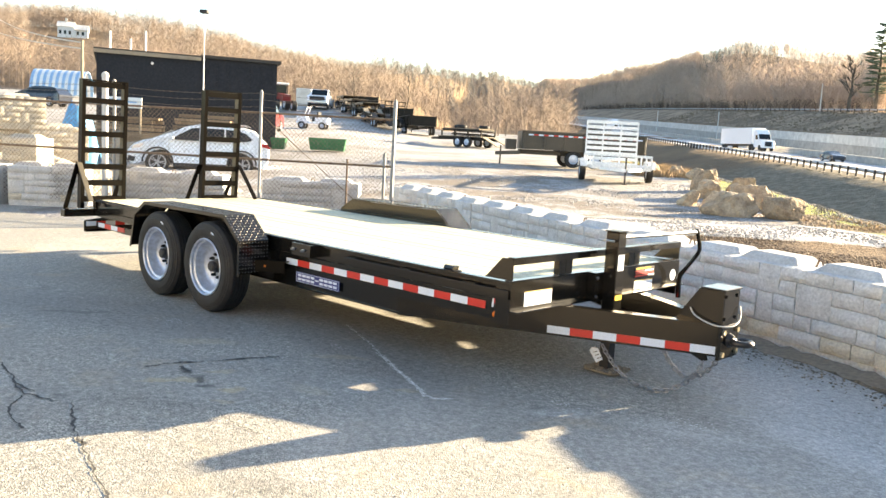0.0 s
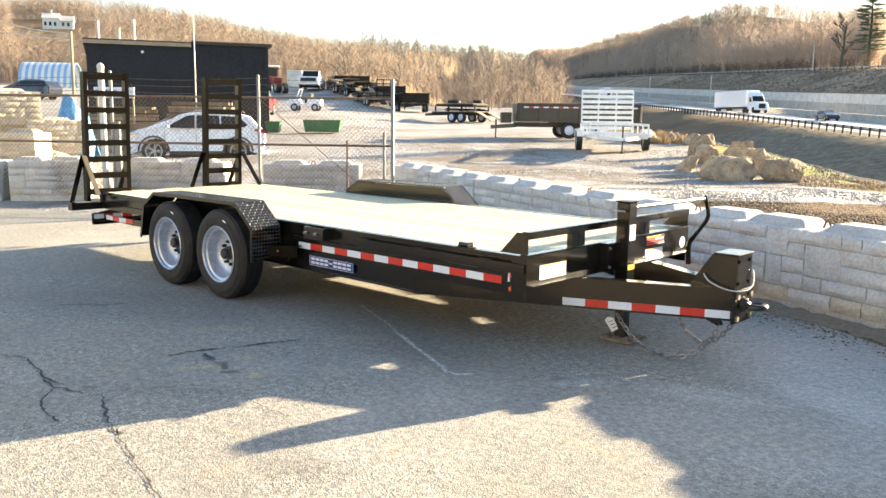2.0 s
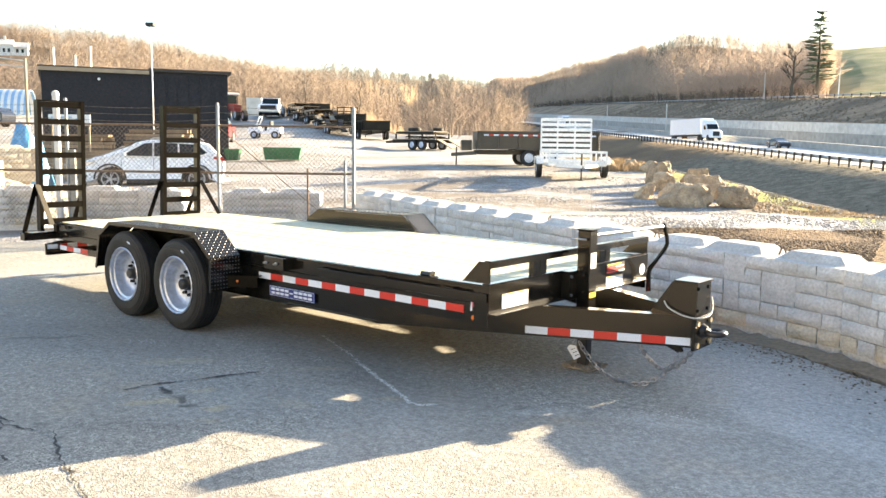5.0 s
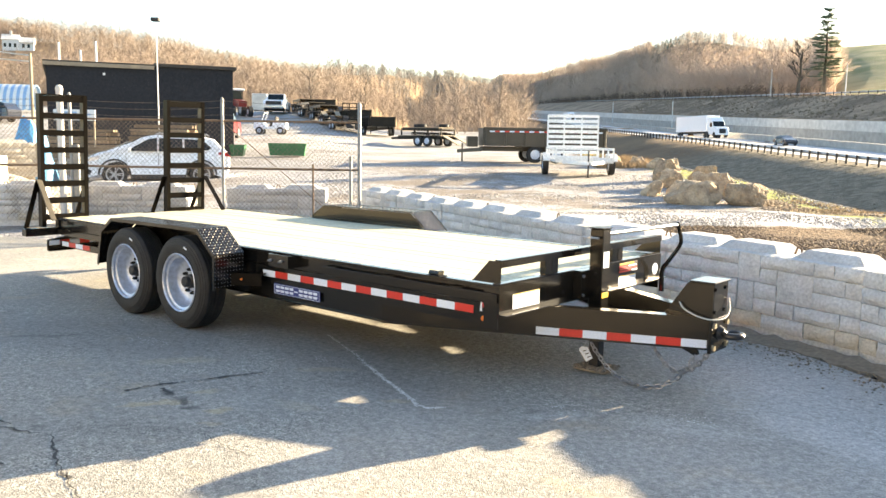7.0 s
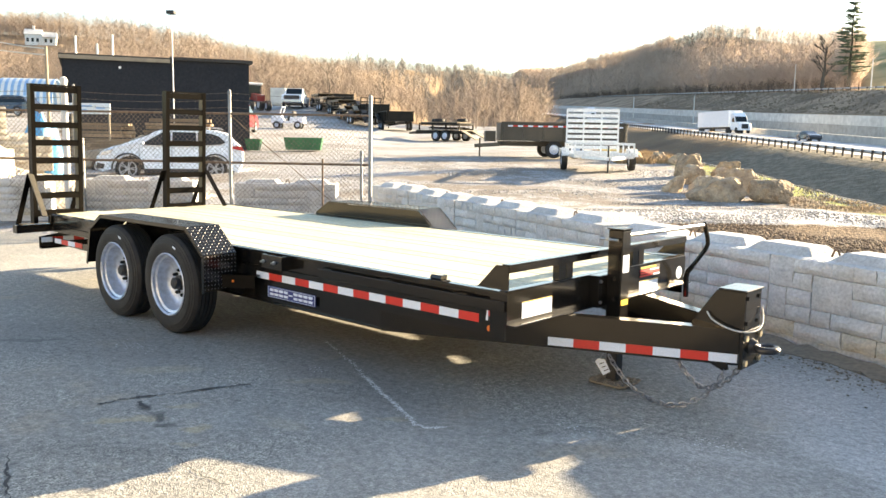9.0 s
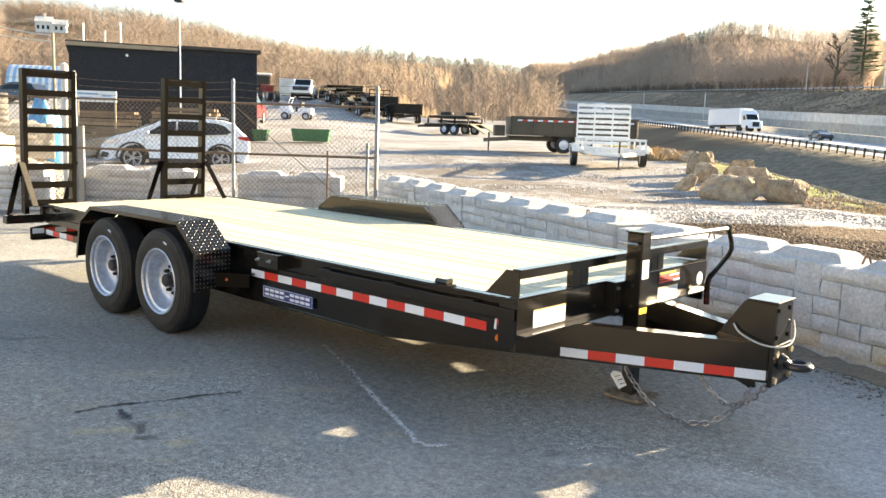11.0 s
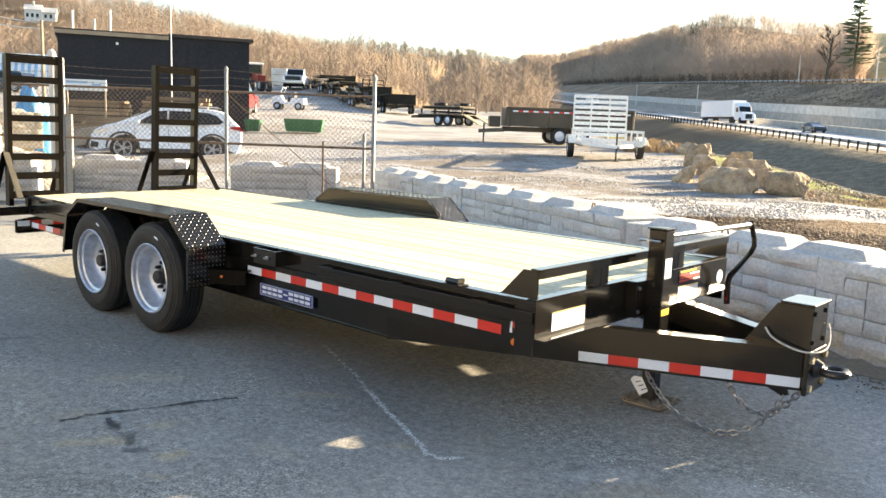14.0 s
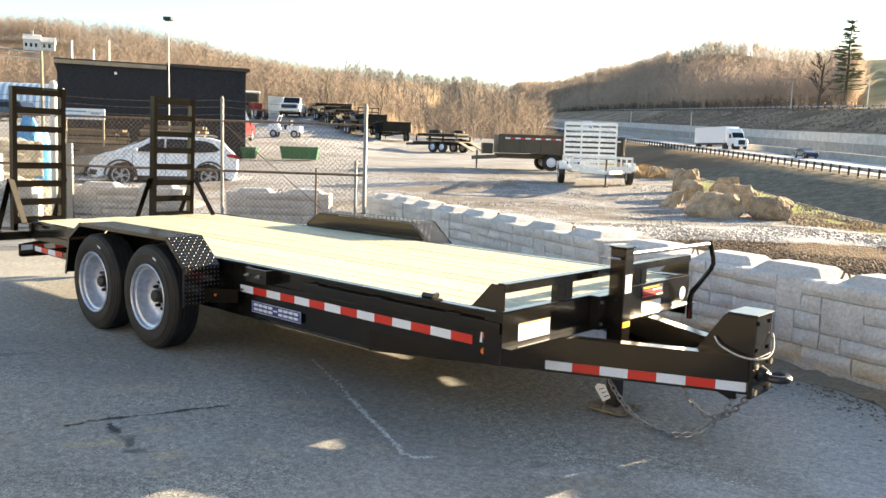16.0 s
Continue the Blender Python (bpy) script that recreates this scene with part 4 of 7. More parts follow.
F_PTS = [Vector((-15.4, -0.9, 0)), Vector((-11.08, 2.545, 0)), Vector((-8.90, 4.28, 0)), Vector((-7.16, 5.80, 0))]
fence = tagged(empty("chain_link_fence"), "rusty chain-link fence with barbed wire and gate posts", "fence")
for p, r, h, lab in ((F_PTS[0], 0.03, 2.2, ""), (F_PTS[1], 0.055, 2.42, "stout pale grey steel post"), (F_PTS[1] + Vector((0.13, 0.105, 0)), 0.028, 2.30, ""), (F_PTS[2], 0.026, 2.25, ""), (F_PTS[3], 0.031, 2.20, "stout steel gate post"),
                     (F_PTS[3] - Vector((0.11, 0.095, 0)), 0.024, 1.30, "")):
    g = B()
    rod(g, [(p.x, p.y, -0.3), (p.x, p.y, h - 0.03), (p.x, p.y, h)], [r, r, r * 0.4], 12)
    rod(g, [(p.x, p.y, h - 0.09), (p.x, p.y, h - 0.05)], r * 1.15, 12)
    part("post", g, M_RETAIN if "pale grey" in lab else M_FPOST, fence, lab, smooth=True)
g = B()
q = F_PTS[1] + Vector((0.13, 0.105, 0))
box(g, -0.05, 0.05, -0.03, 0.03, -0.2, 1.42, 0.006, pose(q.x + 0.05, q.y + 0.06, 0, 0, 0, 38))
part("post", g, M_FPOST, fence, "pale flat gate post")
for a, b in zip(F_PTS, F_PTS[1:]):
    for z, r, m in ((1.86, 0.018, M_RUST), (1.06, 0.020, M_RUST)):
        g = B()
        rod(g, [a + Vector((0, 0, z)), b + Vector((0, 0, z))], r, 8)
        part("rail", g, m, fence, "rusty rail")
    for z in (1.96, 2.08, 2.19):
        g = B()
        n = 14
        rod(g, [a.lerp(b, k / n) + Vector((0, 0, z - 0.05 * math.sin(math.pi * k / n))) for k in range(n + 1)], 0.0035, 4)
        for k in range(1, int((b - a).length / 0.13)):
            f = k * 0.13 / (b - a).length
            q = a.lerp(b, f) + Vector((0, 0, z - 0.05 * math.sin(math.pi * f)))
            rod(g, [q + Vector((0, 0, -0.016)), q + Vector((0.008, 0.008, 0.016))], 0.003, 3)
        part("barbed_wire", g, M_RUSTWIRE, fence)
    d = (b - a)
    L, H, z0 = d.length, 1.72, 0.14
    d.normalize()
    g, pitch = B(), 0.078
    for sgn in (1, -1):
        x = -H
        while x < L + H:
            x0, x1, y0, y1 = x, x + H, 0.0, H
            if x0 < 0:
                y0, x0 = -x0, 0.0
            if x1 > L:
                y1, x1 = H - (x1 - L), L
            if x1 > x0 + 0.02:
                za, zb = (y0, y1) if sgn > 0 else (H - y0, H - y1)
                off = Vector((d.y, -d.x, 0)) * 0.004 * sgn
                beam(g, a + d * x0 + off + Vector((0, 0, z0 + za)), a + d * x1 + off + Vector((0, 0, z0 + zb)), 0.0036, 0.0036)
            x += pitch
    part("chain_link_mesh", g, M_RUSTWIRE, fence, "rusty woven wire mesh", kind="stuff")
for a, b in (((F_PTS[2] + Vector((0, 0, 1.84))), (F_PTS[3] + Vector((-0.3, -0.26, 0.25)))),):
    g = B()
    rod(g, [a, b], 0.006, 5)
    part("brace_wire", g, M_RUST, fence)
g = B()
q = F_PTS[2].lerp(F_PTS[3], 0.66)
rod(g, [(q.x, q.y, 0), (q.x, q.y, 1.15)], 0.016, 8)
part("drop_rod", g, M_RUST, fence, "rusty gate drop rod")

# ---- vehicles ----
SUV = [(-2.16, 0.40), (-2.24, 0.62), (-2.24, 1.00), (-2.15, 1.14), (-1.97, 1.30), (-1.76, 1.54), (-1.40, 1.635), (-0.34, 1.675), (0.15, 1.65), (0.49, 1.575), (1.28, 1.15), (1.84, 1.06), (2.12, 0.92), (2.26, 0.74), (2.28, 0.46), (2.16, 0.30)]
PICKUP = [(-2.8, 0.55), (-2.8, 1.12), (-0.75, 1.14), (-0.7, 1.30), (-0.45, 1.82), (0.75, 1.86), (1.30, 1.25), (2.5, 1.18), (2.78, 0.95), (2.82, 0.5), (2.7, 0.4)]
SEDAN = [(-2.2, 0.45), (-2.25, 0.9), (-1.75, 0.98), (-1.1, 1.38), (0.1, 1.42), (0.95, 0.98), (1.9, 0.86), (2.2, 0.65), (2.2, 0.35), (2.1, 0.27)]


def car(name, label, m, paint, prof, axles, R=0.36, W=0.92, glass=(), belt=1.02, category="car"):
    c = tagged(empty(name, m), label, category)
    low = 0.27
    rear, front = axles
    outline = list(prof)
    arc = []
    for ax in (front, rear):
        for k in range(9):
            t = math.pi * k / 8
            arc.append((ax + (R + 0.07) * math.cos(t), max(low, R + (R + 0.07) * math.sin(t))))
    outline += arc
    outline.append((prof[0][0] + 0.08, low))
    g = B()
    rows = []
    zs = [p[1] for p in outline]
    top = max(zs)
    for y, k in ((-1.0, 0.0), (-0.93, 0.04), (0.93, 0.04), (1.0, 0.0)):
        ring = []
        for x, z in outline:
            tum = 0.0 if z < belt else 0.20 * (z - belt) / (top - belt)
            edge = 1.0 if k else 0.975
            ring.append(g.verts.new((x * edge, y * (W - (tum if abs(y) == 1.0 or tum else 0)), z if k or z < 0.5 else z - 0.03)))
        rows.append(ring)
    n = len(outline)
    for A, C in zip(rows, rows[1:]):
        for q in range(n):
            g.faces.new((A[q], A[(q + 1) % n], C[(q + 1) % n], C[q]))
    for ring in (rows[0][::-1], rows[-1]):
        f = g.faces.new(ring)
        bmesh.ops.triangulate(g, faces=[f])
    part("body", g, paint, c, smooth=True).data.set_sharp_from_angle(angle=0.45)
    for poly in glass:
        for sd in (-1, 1):
            g = B()
            out = [(x, sd * (W - 0.20 * max(0, z - belt) / (top - belt) + 0.006), z) for x, z in poly]
            inn = [(x, y - sd * 0.02, z) for x, y, z in out]
            A, C = [g.verts.new(p) for p in out], [g.verts.new(p) for p in inn]
            g.faces.new(A); g.faces.new(C[::-1])
            for q in range(len(A)):
                g.faces.new((A[q], A[(q + 1) % len(A)], C[(q + 1) % len(A)], C[q]))
            part("side_window", g, M_GLASS, c)
    g = B()
    box(g, rear + R + 0.1, front - R - 0.1, -W - 0.012, W + 0.012, low - 0.03, low + 0.12, 0.02)
    part("sill", g, M_TRIM, c, "black plastic sill")
    for ax in axles:
        for sd in (-1, 1):
            wm = Matrix.Translation((ax, sd * (W + 0.012), R)) @ pose(0, 0, 0, 0, 0, 0 if sd < 0 else 180)
            w = empty("wheel")
            w.parent = c
            w.matrix_local = wm
            g = B()
            lathe(g, [(R * 0.71, 0.0), (R * 0.95, -0.005), (R, 0.03), (R, 0.19), (R * 0.68, 0.2)], 28)
            part("tyre", g, M_RUBBER, w, smooth=True)
            g = B()
            lathe(g, [(R * 0.58, 0.06), (R * 0.60, 0.10), (0.0, 0.11)], 24, closed=False)
            part("brake_disc", g, M_TRIM, w)
            g = B()
            lathe(g, [(R * 0.72, 0.004), (R * 0.70, -0.006), (R * 0.64, 0.0), (R * 0.60, 0.06), (R * 0.62, 0.10), (R * 0.72, 0.10)], 28)
            for k in range(10):
                a = math.pi * 2 * (k // 2 + (0.13 if k % 2 else -0.13)) / 5
                beam(g, (0.05 * math.cos(a), 0.012, 0.05 * math.sin(a)), (R * 0.65 * math.cos(a), 0.004, R * 0.65 * math.sin(a)), 0.030, 0.03, (0, 1, 0))
            lathe(g, [(0.0, 0.0), (0.07, 0.004), (0.075, 0.05)], 14, closed=False)
            part("rim", g, M_ALLOY, w, "silver alloy rim")
    return c


def lamp_part(c, pts, m, name, y0, y1):
    for sd in (-1, 1):
        g = B()
        prism(g, pts, "y", sd * y0, sd * y1)
        part(name, g, m, c)


suv = car("parked_suv", "white sport utility vehicle with silver wheels, parked behind the fence", at(-8.84, 27.2, 199, dz=-0.17), M_WHITECAR, SUV, (-1.32, 1.35), 0.385, 0.91,
          glass=([(-1.66, 1.25), (-1.47, 1.43), (-1.22, 1.52), (-0.80, 1.545), (-0.80, 1.14), (-1.52, 1.18)], [(-0.74, 1.14), (-0.74, 1.55), (-0.02, 1.56), (0.0, 1.13)], [(0.06, 1.13), (0.04, 1.56), (0.30, 1.53), (0.98, 1.14)]), belt=1.08)
lamp_part(suv, [(-2.25, 0.97), (-1.86, 1.05), (-1.88, 1.12), (-2.15, 1.13)], M_TAIL, "tail_light", 0.72, 0.925)
lamp_part(suv, [(1.76, 0.98), (2.06, 0.93), (2.20, 0.80), (1.98, 0.82), (1.80, 0.90)], M_LENS, "head_light", 0.60, 0.922)
lamp_part(suv, [(2.02, 0.52), (2.24, 0.58), (2.27, 0.40), (2.08, 0.38)], M_TRIM, "fog_lamp_surround", 0.70, 0.915)
g = B()
prism(g, [(0.55, 1.55), (1.25, 1.17), (1.30, 1.175), (0.60, 1.56)], "y", -0.70, 0.70)
part("windscreen", g, M_GLASS, suv)
g = B()
box(g, 2.24, 2.295, -0.55, 0.55, 0.50, 0.72, 0.02)
part("grille", g, M_TRIM, suv, "black grille")
for ax in (-1.32, 1.35):
    for sd in (-1, 1):
        g = B()
        pts = [(ax + r * math.cos(t), 0.385 + r * math.sin(t)) for r, ts in ((0.50, np.linspace(0, math.pi, 13)), (0.445, np.linspace(math.pi, 0, 13))) for t in ts]
        prism(g, pts, "y", sd * 0.905, sd * 0.93)
        part("arch_trim", g, M_TRIM, suv, "black arch trim")
for sd in (-1, 1):
    g = B()
    rod(g, [(-1.6, sd * 0.64, 1.65), (-1.5, sd * 0.64, 1.71), (-0.05, sd * 0.64, 1.72), (0.07, sd * 0.64, 1.67)], 0.016, 6)
    part("roof_rail", g, M_STEEL, suv)
    g = B()
    box(g, 0.84, 0.96, min(sd * 0.90, sd * 1.06), max(sd * 0.90, sd * 1.06), 1.12, 1.25, 0.03)
    part("door_mirror", g, M_WHITECAR, suv)
    for x in (0.02, 1.0):
        g = B()
        box(g, x - 0.006, x + 0.006, min(sd * 0.90, sd * 0.913), max(sd * 0.90, sd * 0.913), 0.45, 1.06)
        part("door_gap", g, M_TRIM, suv)
car("parked_car", "dusty beige car standing behind the white vehicle", at(-10.5, 29.6, 192, dz=-0.28), M_BEIGECAR, SEDAN, (-1.35, 1.4), 0.33, 0.9, glass=([(-1.6, 0.98), (-1.05, 1.32), (0.1, 1.36), (0.8, 0.98)],))
car("parked_suv", "dark blue sport utility vehicle parked up the yard", at(-35.5, 69, 170), M_DARKCAR, SUV, (-1.32, 1.35), 0.37, 0.92, glass=([(-2.0, 1.12), (-1.85, 1.50), (0.36, 1.52), (0.98, 1.10)],))
pk = car("pickup_truck", "white pickup truck facing down the yard", at(-14.6, 84, -88), M_WHITECAR, PICKUP, (-1.75, 1.75), 0.42, 1.0, glass=([(-0.45, 1.25), (-0.35, 1.74), (0.70, 1.76), (1.12, 1.26)],), belt=1.25)
g = B()
box(g, 2.80, 2.85, -0.75, 0.75, 0.72, 1.08, 0.02)
part("grille", g, M_TRIM, pk)
g = B()
prism(g, [(0.80, 1.80), (1.28, 1.28), (1.33, 1.28), (0.85, 1.82)], "y", -0.76, 0.76)
part("windscreen", g, M_GLASS, pk)
g = B()
box(g, 2.78, 2.90, -0.98, 0.98, 0.45, 0.66, 0.03)
part("bumper", g, M_ZINC, pk)
car("pickup_truck", "dark red pickup truck beside the black shed", at(-13.1, 53, 92), M_REDCAR, PICKUP, (-1.75, 1.75), 0.42, 1.0, glass=([(-0.45, 1.25), (-0.35, 1.74), (0.70, 1.76), (1.12, 1.26)],), belt=1.25)
car("passing_car", "white saloon car on the far lanes of the highway", at(62, 190, -90, z=float(road_z(190)) + 0.07), M_WHITECAR, SEDAN, (-1.35, 1.4), 0.33, 0.9, glass=([(-1.6, 0.98), (-1.05, 1.32), (0.1, 1.36), (0.8, 0.98)],))
car("passing_car", "dark hatchback car on the highway", at(52, 118, -90, z=float(road_z(118)) + 0.07), M_DARKCAR, SEDAN, (-1.35, 1.4), 0.33, 0.9, glass=([(-1.6, 0.98), (-1.05, 1.32), (0.1, 1.36), (0.8, 0.98)],))


def lorry(name, label, m, L, H, cab=True):
    t = tagged(empty(name, m), label, "truck")
    g = B()
    box(g, -L, 0, -1.27, 1.27, 1.15, H, 0.04)
    part("box_body", g, M_WHITECAR, t)
    g = B()
    box(g, -L, 3.2, -0.45, 0.45, 0.85, 1.12)
    part("chassis", g, M_TRIM, t)
    g = B()
    prism(g, [(0.7, 0.6), (0.7, 3.5), (1.3, 3.7), (2.3, 2.9), (2.75, 2.0), (4.1, 1.75), (4.35, 1.2), (4.35, 0.5)], "y", -1.15, 1.15)
    bmesh.ops.bevel(g, geom=g.edges[:], offset=0.08, segments=1, affect="EDGES")
    part("cab", g, M_WHITECAR, t)
    g = B()
    prism(g, [(2.34, 2.88), (2.80, 2.02), (2.85, 2.05), (2.40, 2.92)], "y", -1.0, 1.0)
    part("windscreen", g, M_GLASS, t)
    for sd in (-1, 1):
        g = B()
        prism(g, [(1.5, 1.95), (2.6, 1.95), (2.2, 2.7), (1.5, 2.7)], "y", sd * 1.152, sd * 1.17)
        part("side_window", g, M_GLASS, t)
    g = B()
    box(g, 4.34, 4.40, -0.6, 0.6, 0.8, 1.6, 0.02)
    part("grille", g, M_TRIM, t)
    xs = [3.4, 0.6, -0.6] + ([-L + 1.2, -L + 2.4] if L > 8 else [-L + 1.4])
    for x in xs:
        for sd in (-1, 1):
            g = B()
            lathe(g, [(0.0, -0.13), (0.3, -0.15), (0.5, -0.14), (0.52, 0.0), (0.5, 0.14), (0.0, 0.14)], 20, Matrix.Translation((x, sd * 1.05, 0.52)), closed=False)
            part("wheel", g, M_RUBBER, t)
    return t


lorry("semi_truck", "white articulated lorry driving down the highway", at(52.5, 150, -86, z=float(road_z(150)) + 0.07), 14.5, 4.05)
lorry("box_truck", "white box truck far up the highway", at(53.0, 300, -88, z=float(road_z(300)) + 0.07), 6.5, 3.6)

# ---- other trailers in the yard ----


def small_wheel(parent, x, y, R=0.36, w=0.22):
    wl = empty("wheel")
    wl.parent = parent
    wl.matrix_local = Matrix.Translation((x, y, R))
    g = B()
    lathe(g, [(R * 0.56, -w / 2), (R * 0.93, -w / 2), (R, -w / 2 + 0.04), (R, w / 2 - 0.04), (R * 0.93, w / 2), (R * 0.56, w / 2)], 26)
    part("tyre", g, M_RUBBER, wl, smooth=True)
    g = B()
    lathe(g, [(R * 0.57, -w / 2 + 0.01), (R * 0.5, -w / 2 + 0.05), (R * 0.25, -w / 2 + 0.04), (0, -w / 2 + 0.03)], 20, closed=False)
    lathe(g, [(R * 0.57, w / 2 - 0.01), (R * 0.5, w / 2 - 0.05), (R * 0.25, w / 2 - 0.04), (0, w / 2 - 0.03)], 20, closed=False)
    part("rim", g, M_STEELRIM, wl, "silver rim")


def dump_trailer(m, label, L=4.6, W=2.0, z0=0.85, z1=1.75, tape=True, material=None):
    material = material or M_YARDBLACK
    t = tagged(empty("dump_trailer", m), label, "trailer", "trailers for sale in the yard")
    g = B()
    for y in (-W / 2, W / 2 - 0.06):
        box(g, -L / 2, L / 2, y, y + 0.06, z0, z1, 0.01)
    box(g, L / 2 - 0.06, L / 2, -W / 2 + 0.06, W / 2 - 0.06, z0, z1)
    box(g, -L / 2, -L / 2 + 0.06, -W / 2 + 0.06, W / 2 - 0.06, z0, z1)
    box(g, -L / 2 + 0.06, L / 2 - 0.06, -W / 2 + 0.06, W / 2 - 0.06, z0, z0 + 0.06)
    part("tub", g, material, t)
    for k in range(7):
        x = -L / 2 + 0.1 + k * (L - 0.2) / 6
        for sd in (-1, 1):
            g = B()
            box(g, x - 0.04, x + 0.04, min(sd * W / 2, sd * (W / 2 + 0.06)), max(sd * W / 2, sd * (W / 2 + 0.06)), z0, z1 - 0.06, 0.006)
            part("rib", g, material, t)
    for sd in (-1, 1):
        g = B()
        box(g, -L / 2, L / 2, sd * (W / 2 + 0.02) - 0.05, sd * (W / 2 + 0.02) + 0.05, z1 - 0.06, z1 + 0.03, 0.01)
        part("top_rail", g, material, t)
        g = B()
        box(g, -1.0, 1.0, min(sd * W / 2, sd * (W / 2 + 0.27)), max(sd * W / 2, sd * (W / 2 + 0.27)), z0 - 0.02, z0 + 0.03, 0.01)
        part("fender", g, material, t)
        for x in (-0.45, 0.45):
            small_wheel(t, x, sd * (W / 2 + 0.13))
        if tape:
            for k in range(int((L - 0.4) / 0.21)):
                g = B()
                x = -L / 2 + 0.2 + k * 0.21
                box(g, x, x + 0.205, min(sd * (W / 2 + 0.064), sd * (W / 2 + 0.069)), max(sd * (W / 2 + 0.064), sd * (W / 2 + 0.069)), z1 - 0.17, z1 - 0.11)
                part("reflective_tape", g, M_TAPER if k % 2 else M_TAPEW, t)
    g = B()
    for sd in (-1, 1):
        beam(g, (-L / 2, sd * 0.45, z0 - 0.12), (L / 2, sd * 0.45, z0 - 0.12), 0.1, 0.2)
        beam(g, (L / 2, sd * 0.6, z0 - 0.16), (L / 2 + 1.0, sd * 0.06, z0 - 0.24), 0.09, 0.15)
    part("chassis", g, material, t)
    g = B()
    rod(g, [(L / 2 + 0.8, 0, 0.0), (L / 2 + 0.8, 0, z0 + 0.1)], 0.035, 8)
    part("jack", g, material, t)
    g = B()
    box(g, L / 2 + 0.15, L / 2 + 0.6, -0.35, 0.35, z0 - 0.05, z0 + 0.4, 0.02)
    part("pump_box", g, material, t)
    return t


def flatbed(m, label, L=5.2, W=2.05, stacked=True):
    t = tagged(empty("flatbed_trailer", m), label, "trailer", "trailers for sale in the yard")
    g = B()
    for sd in (-1, 1):
        beam(g, (-L / 2, sd * 0.9, 0.62), (L / 2, sd * 0.9, 0.62), 0.1, 0.22)
        beam(g, (L / 2, sd * 0.8, 0.6), (L / 2 + 1.4, sd * 0.06, 0.55), 0.09, 0.16)
    part("chassis", g, M_YARDBLACK, t)
    g = B()
    box(g, -L / 2, L / 2, -W / 2, W / 2, 0.735, 0.78, 0.008)
    part("deck", g, M_OLDWOOD, t)
    for sd in (-1, 1):
        for x in (-0.42, 0.42):
            small_wheel(t, x - 0.5, sd * (W / 2 + 0.14), 0.38)
        g = B()
        box(g, -1.45, 0.45, min(sd * W / 2, sd * (W / 2 + 0.28)), max(sd * W / 2, sd * (W / 2 + 0.28)), 0.80, 0.84, 0.01)
        part("fender", g, M_YARDBLACK, t)
        g = B()
        beam(g, (-L / 2, sd * 0.6, 0.75), (-L / 2 - 1.3, sd * 0.6, 0.15), 0.45, 0.06)
        part("ramp", g, M_OLDWOOD if stacked else M_YARDBLACK, t)
    if stacked:
        g = B()
        for sd in (-1, 1):
            beam(g, (-L / 2 + 0.3, sd * 0.75, 1.20), (L / 2 - 0.3, sd * 0.75, 1.20), 0.1, 0.16)
        for x in (-1.8, -0.6, 0.6, 1.8):
            beam(g, (x, -0.75, 1.22), (x, 0.75, 1.22), 0.08, 0.10)
            for sd in (-1, 1):
                beam(g, (x, sd * 0.75, 0.78), (x, sd * 0.75, 1.14), 0.08, 0.08, (0, 1, 0))
        part("upper_frame", g, M_YARDBLACK, t)
        g = B()
        box(g, -L / 2 + 0.3, L / 2 - 0.3, -0.8, 0.8, 1.285, 1.32)
        part("upper_deck", g, M_OLDWOOD, t)
    return t


dump_trailer(at(5.15, 35.6, 182), "brownish black dump trailer with reflective tape in the gravel yard", 5.3, 2.0, 0.70, 1.45, material=M_BROWNBLACK)
fb = flatbed(at(0.35, 58.2, 140), "black flatbed trailers stacked on one another with spare wheels", 3.9, 2.0)
for x, y in ((-1.2, -0.3), (0.3, 0.35), (1.0, -0.2)):
    g = B()
    lathe(g, [(0.17, -0.11), (0.33, -0.11), (0.37, -0.06), (0.37, 0.06), (0.33, 0.11), (0.17, 0.11)], 20, Matrix.Translation((x, y, 1.44)) @ Matrix.Rotation(math.pi / 2, 4, "X"))
    part("spare_tyre", g, M_RUBBER, fb)
for k in range(5):
    g = B()
    beam(g, (-1.7 + 0.1 * k, -0.9 + 0.3 * k, 0.86 + 0.05 * (k % 3)), (1.7 - 0.15 * k, -0.8 + 0.33 * k, 0.92 + 0.06 * (k % 2)), 0.09, 0.07)
    part("load_bar", g, M_YARDBLACK, fb)
dump_trailer(at(-3.65, 66.5, 104), "black dump trailer at the near end of the row", 4.2, 2.0, 0.70, 1.45, False)
gated = flatbed(at(-6.6, 69.5, 112), "black flatbed trailer with a slatted ramp gate raised", 4.8, 2.0, False)
gate = empty("ramp_gate")
gate.parent = gated
for y in (-0.85, -0.3, 0.3, 0.85):
    g = B()
    beam(g, (-2.45, y, 0.74), (-2.55, y, 2.15), 0.06, 0.06, (1, 0, 0))
    part("upright", g, M_YARDBLACK, gate)
for k in range(5):
    g = B()
    beam(g, (-2.46 - 0.02 * k, -0.85, 0.85 + 0.31 * k), (-2.46 - 0.02 * k, 0.85, 0.85 + 0.31 * k), 0.05, 0.06)
    part("rung", g, M_YARDBLACK, gate)
dump_trailer(at(-6.3, 75.5, 108), "long black dump trailer in the row", 5.0, 2.0, 0.70, 1.45, False)
flatbed(at(-9.2, 77, 110), "black flatbed trailer with a second frame stacked on it", 5.0, 2.0)
flatbed(at(-9.6, 83.0, 112), "low black flatbed trailer further up the row", 5.0, 2.0, False)
flatbed(at(-12.2, 86, 108), "black flatbed trailer stacked with frames", 5.0, 2.0)
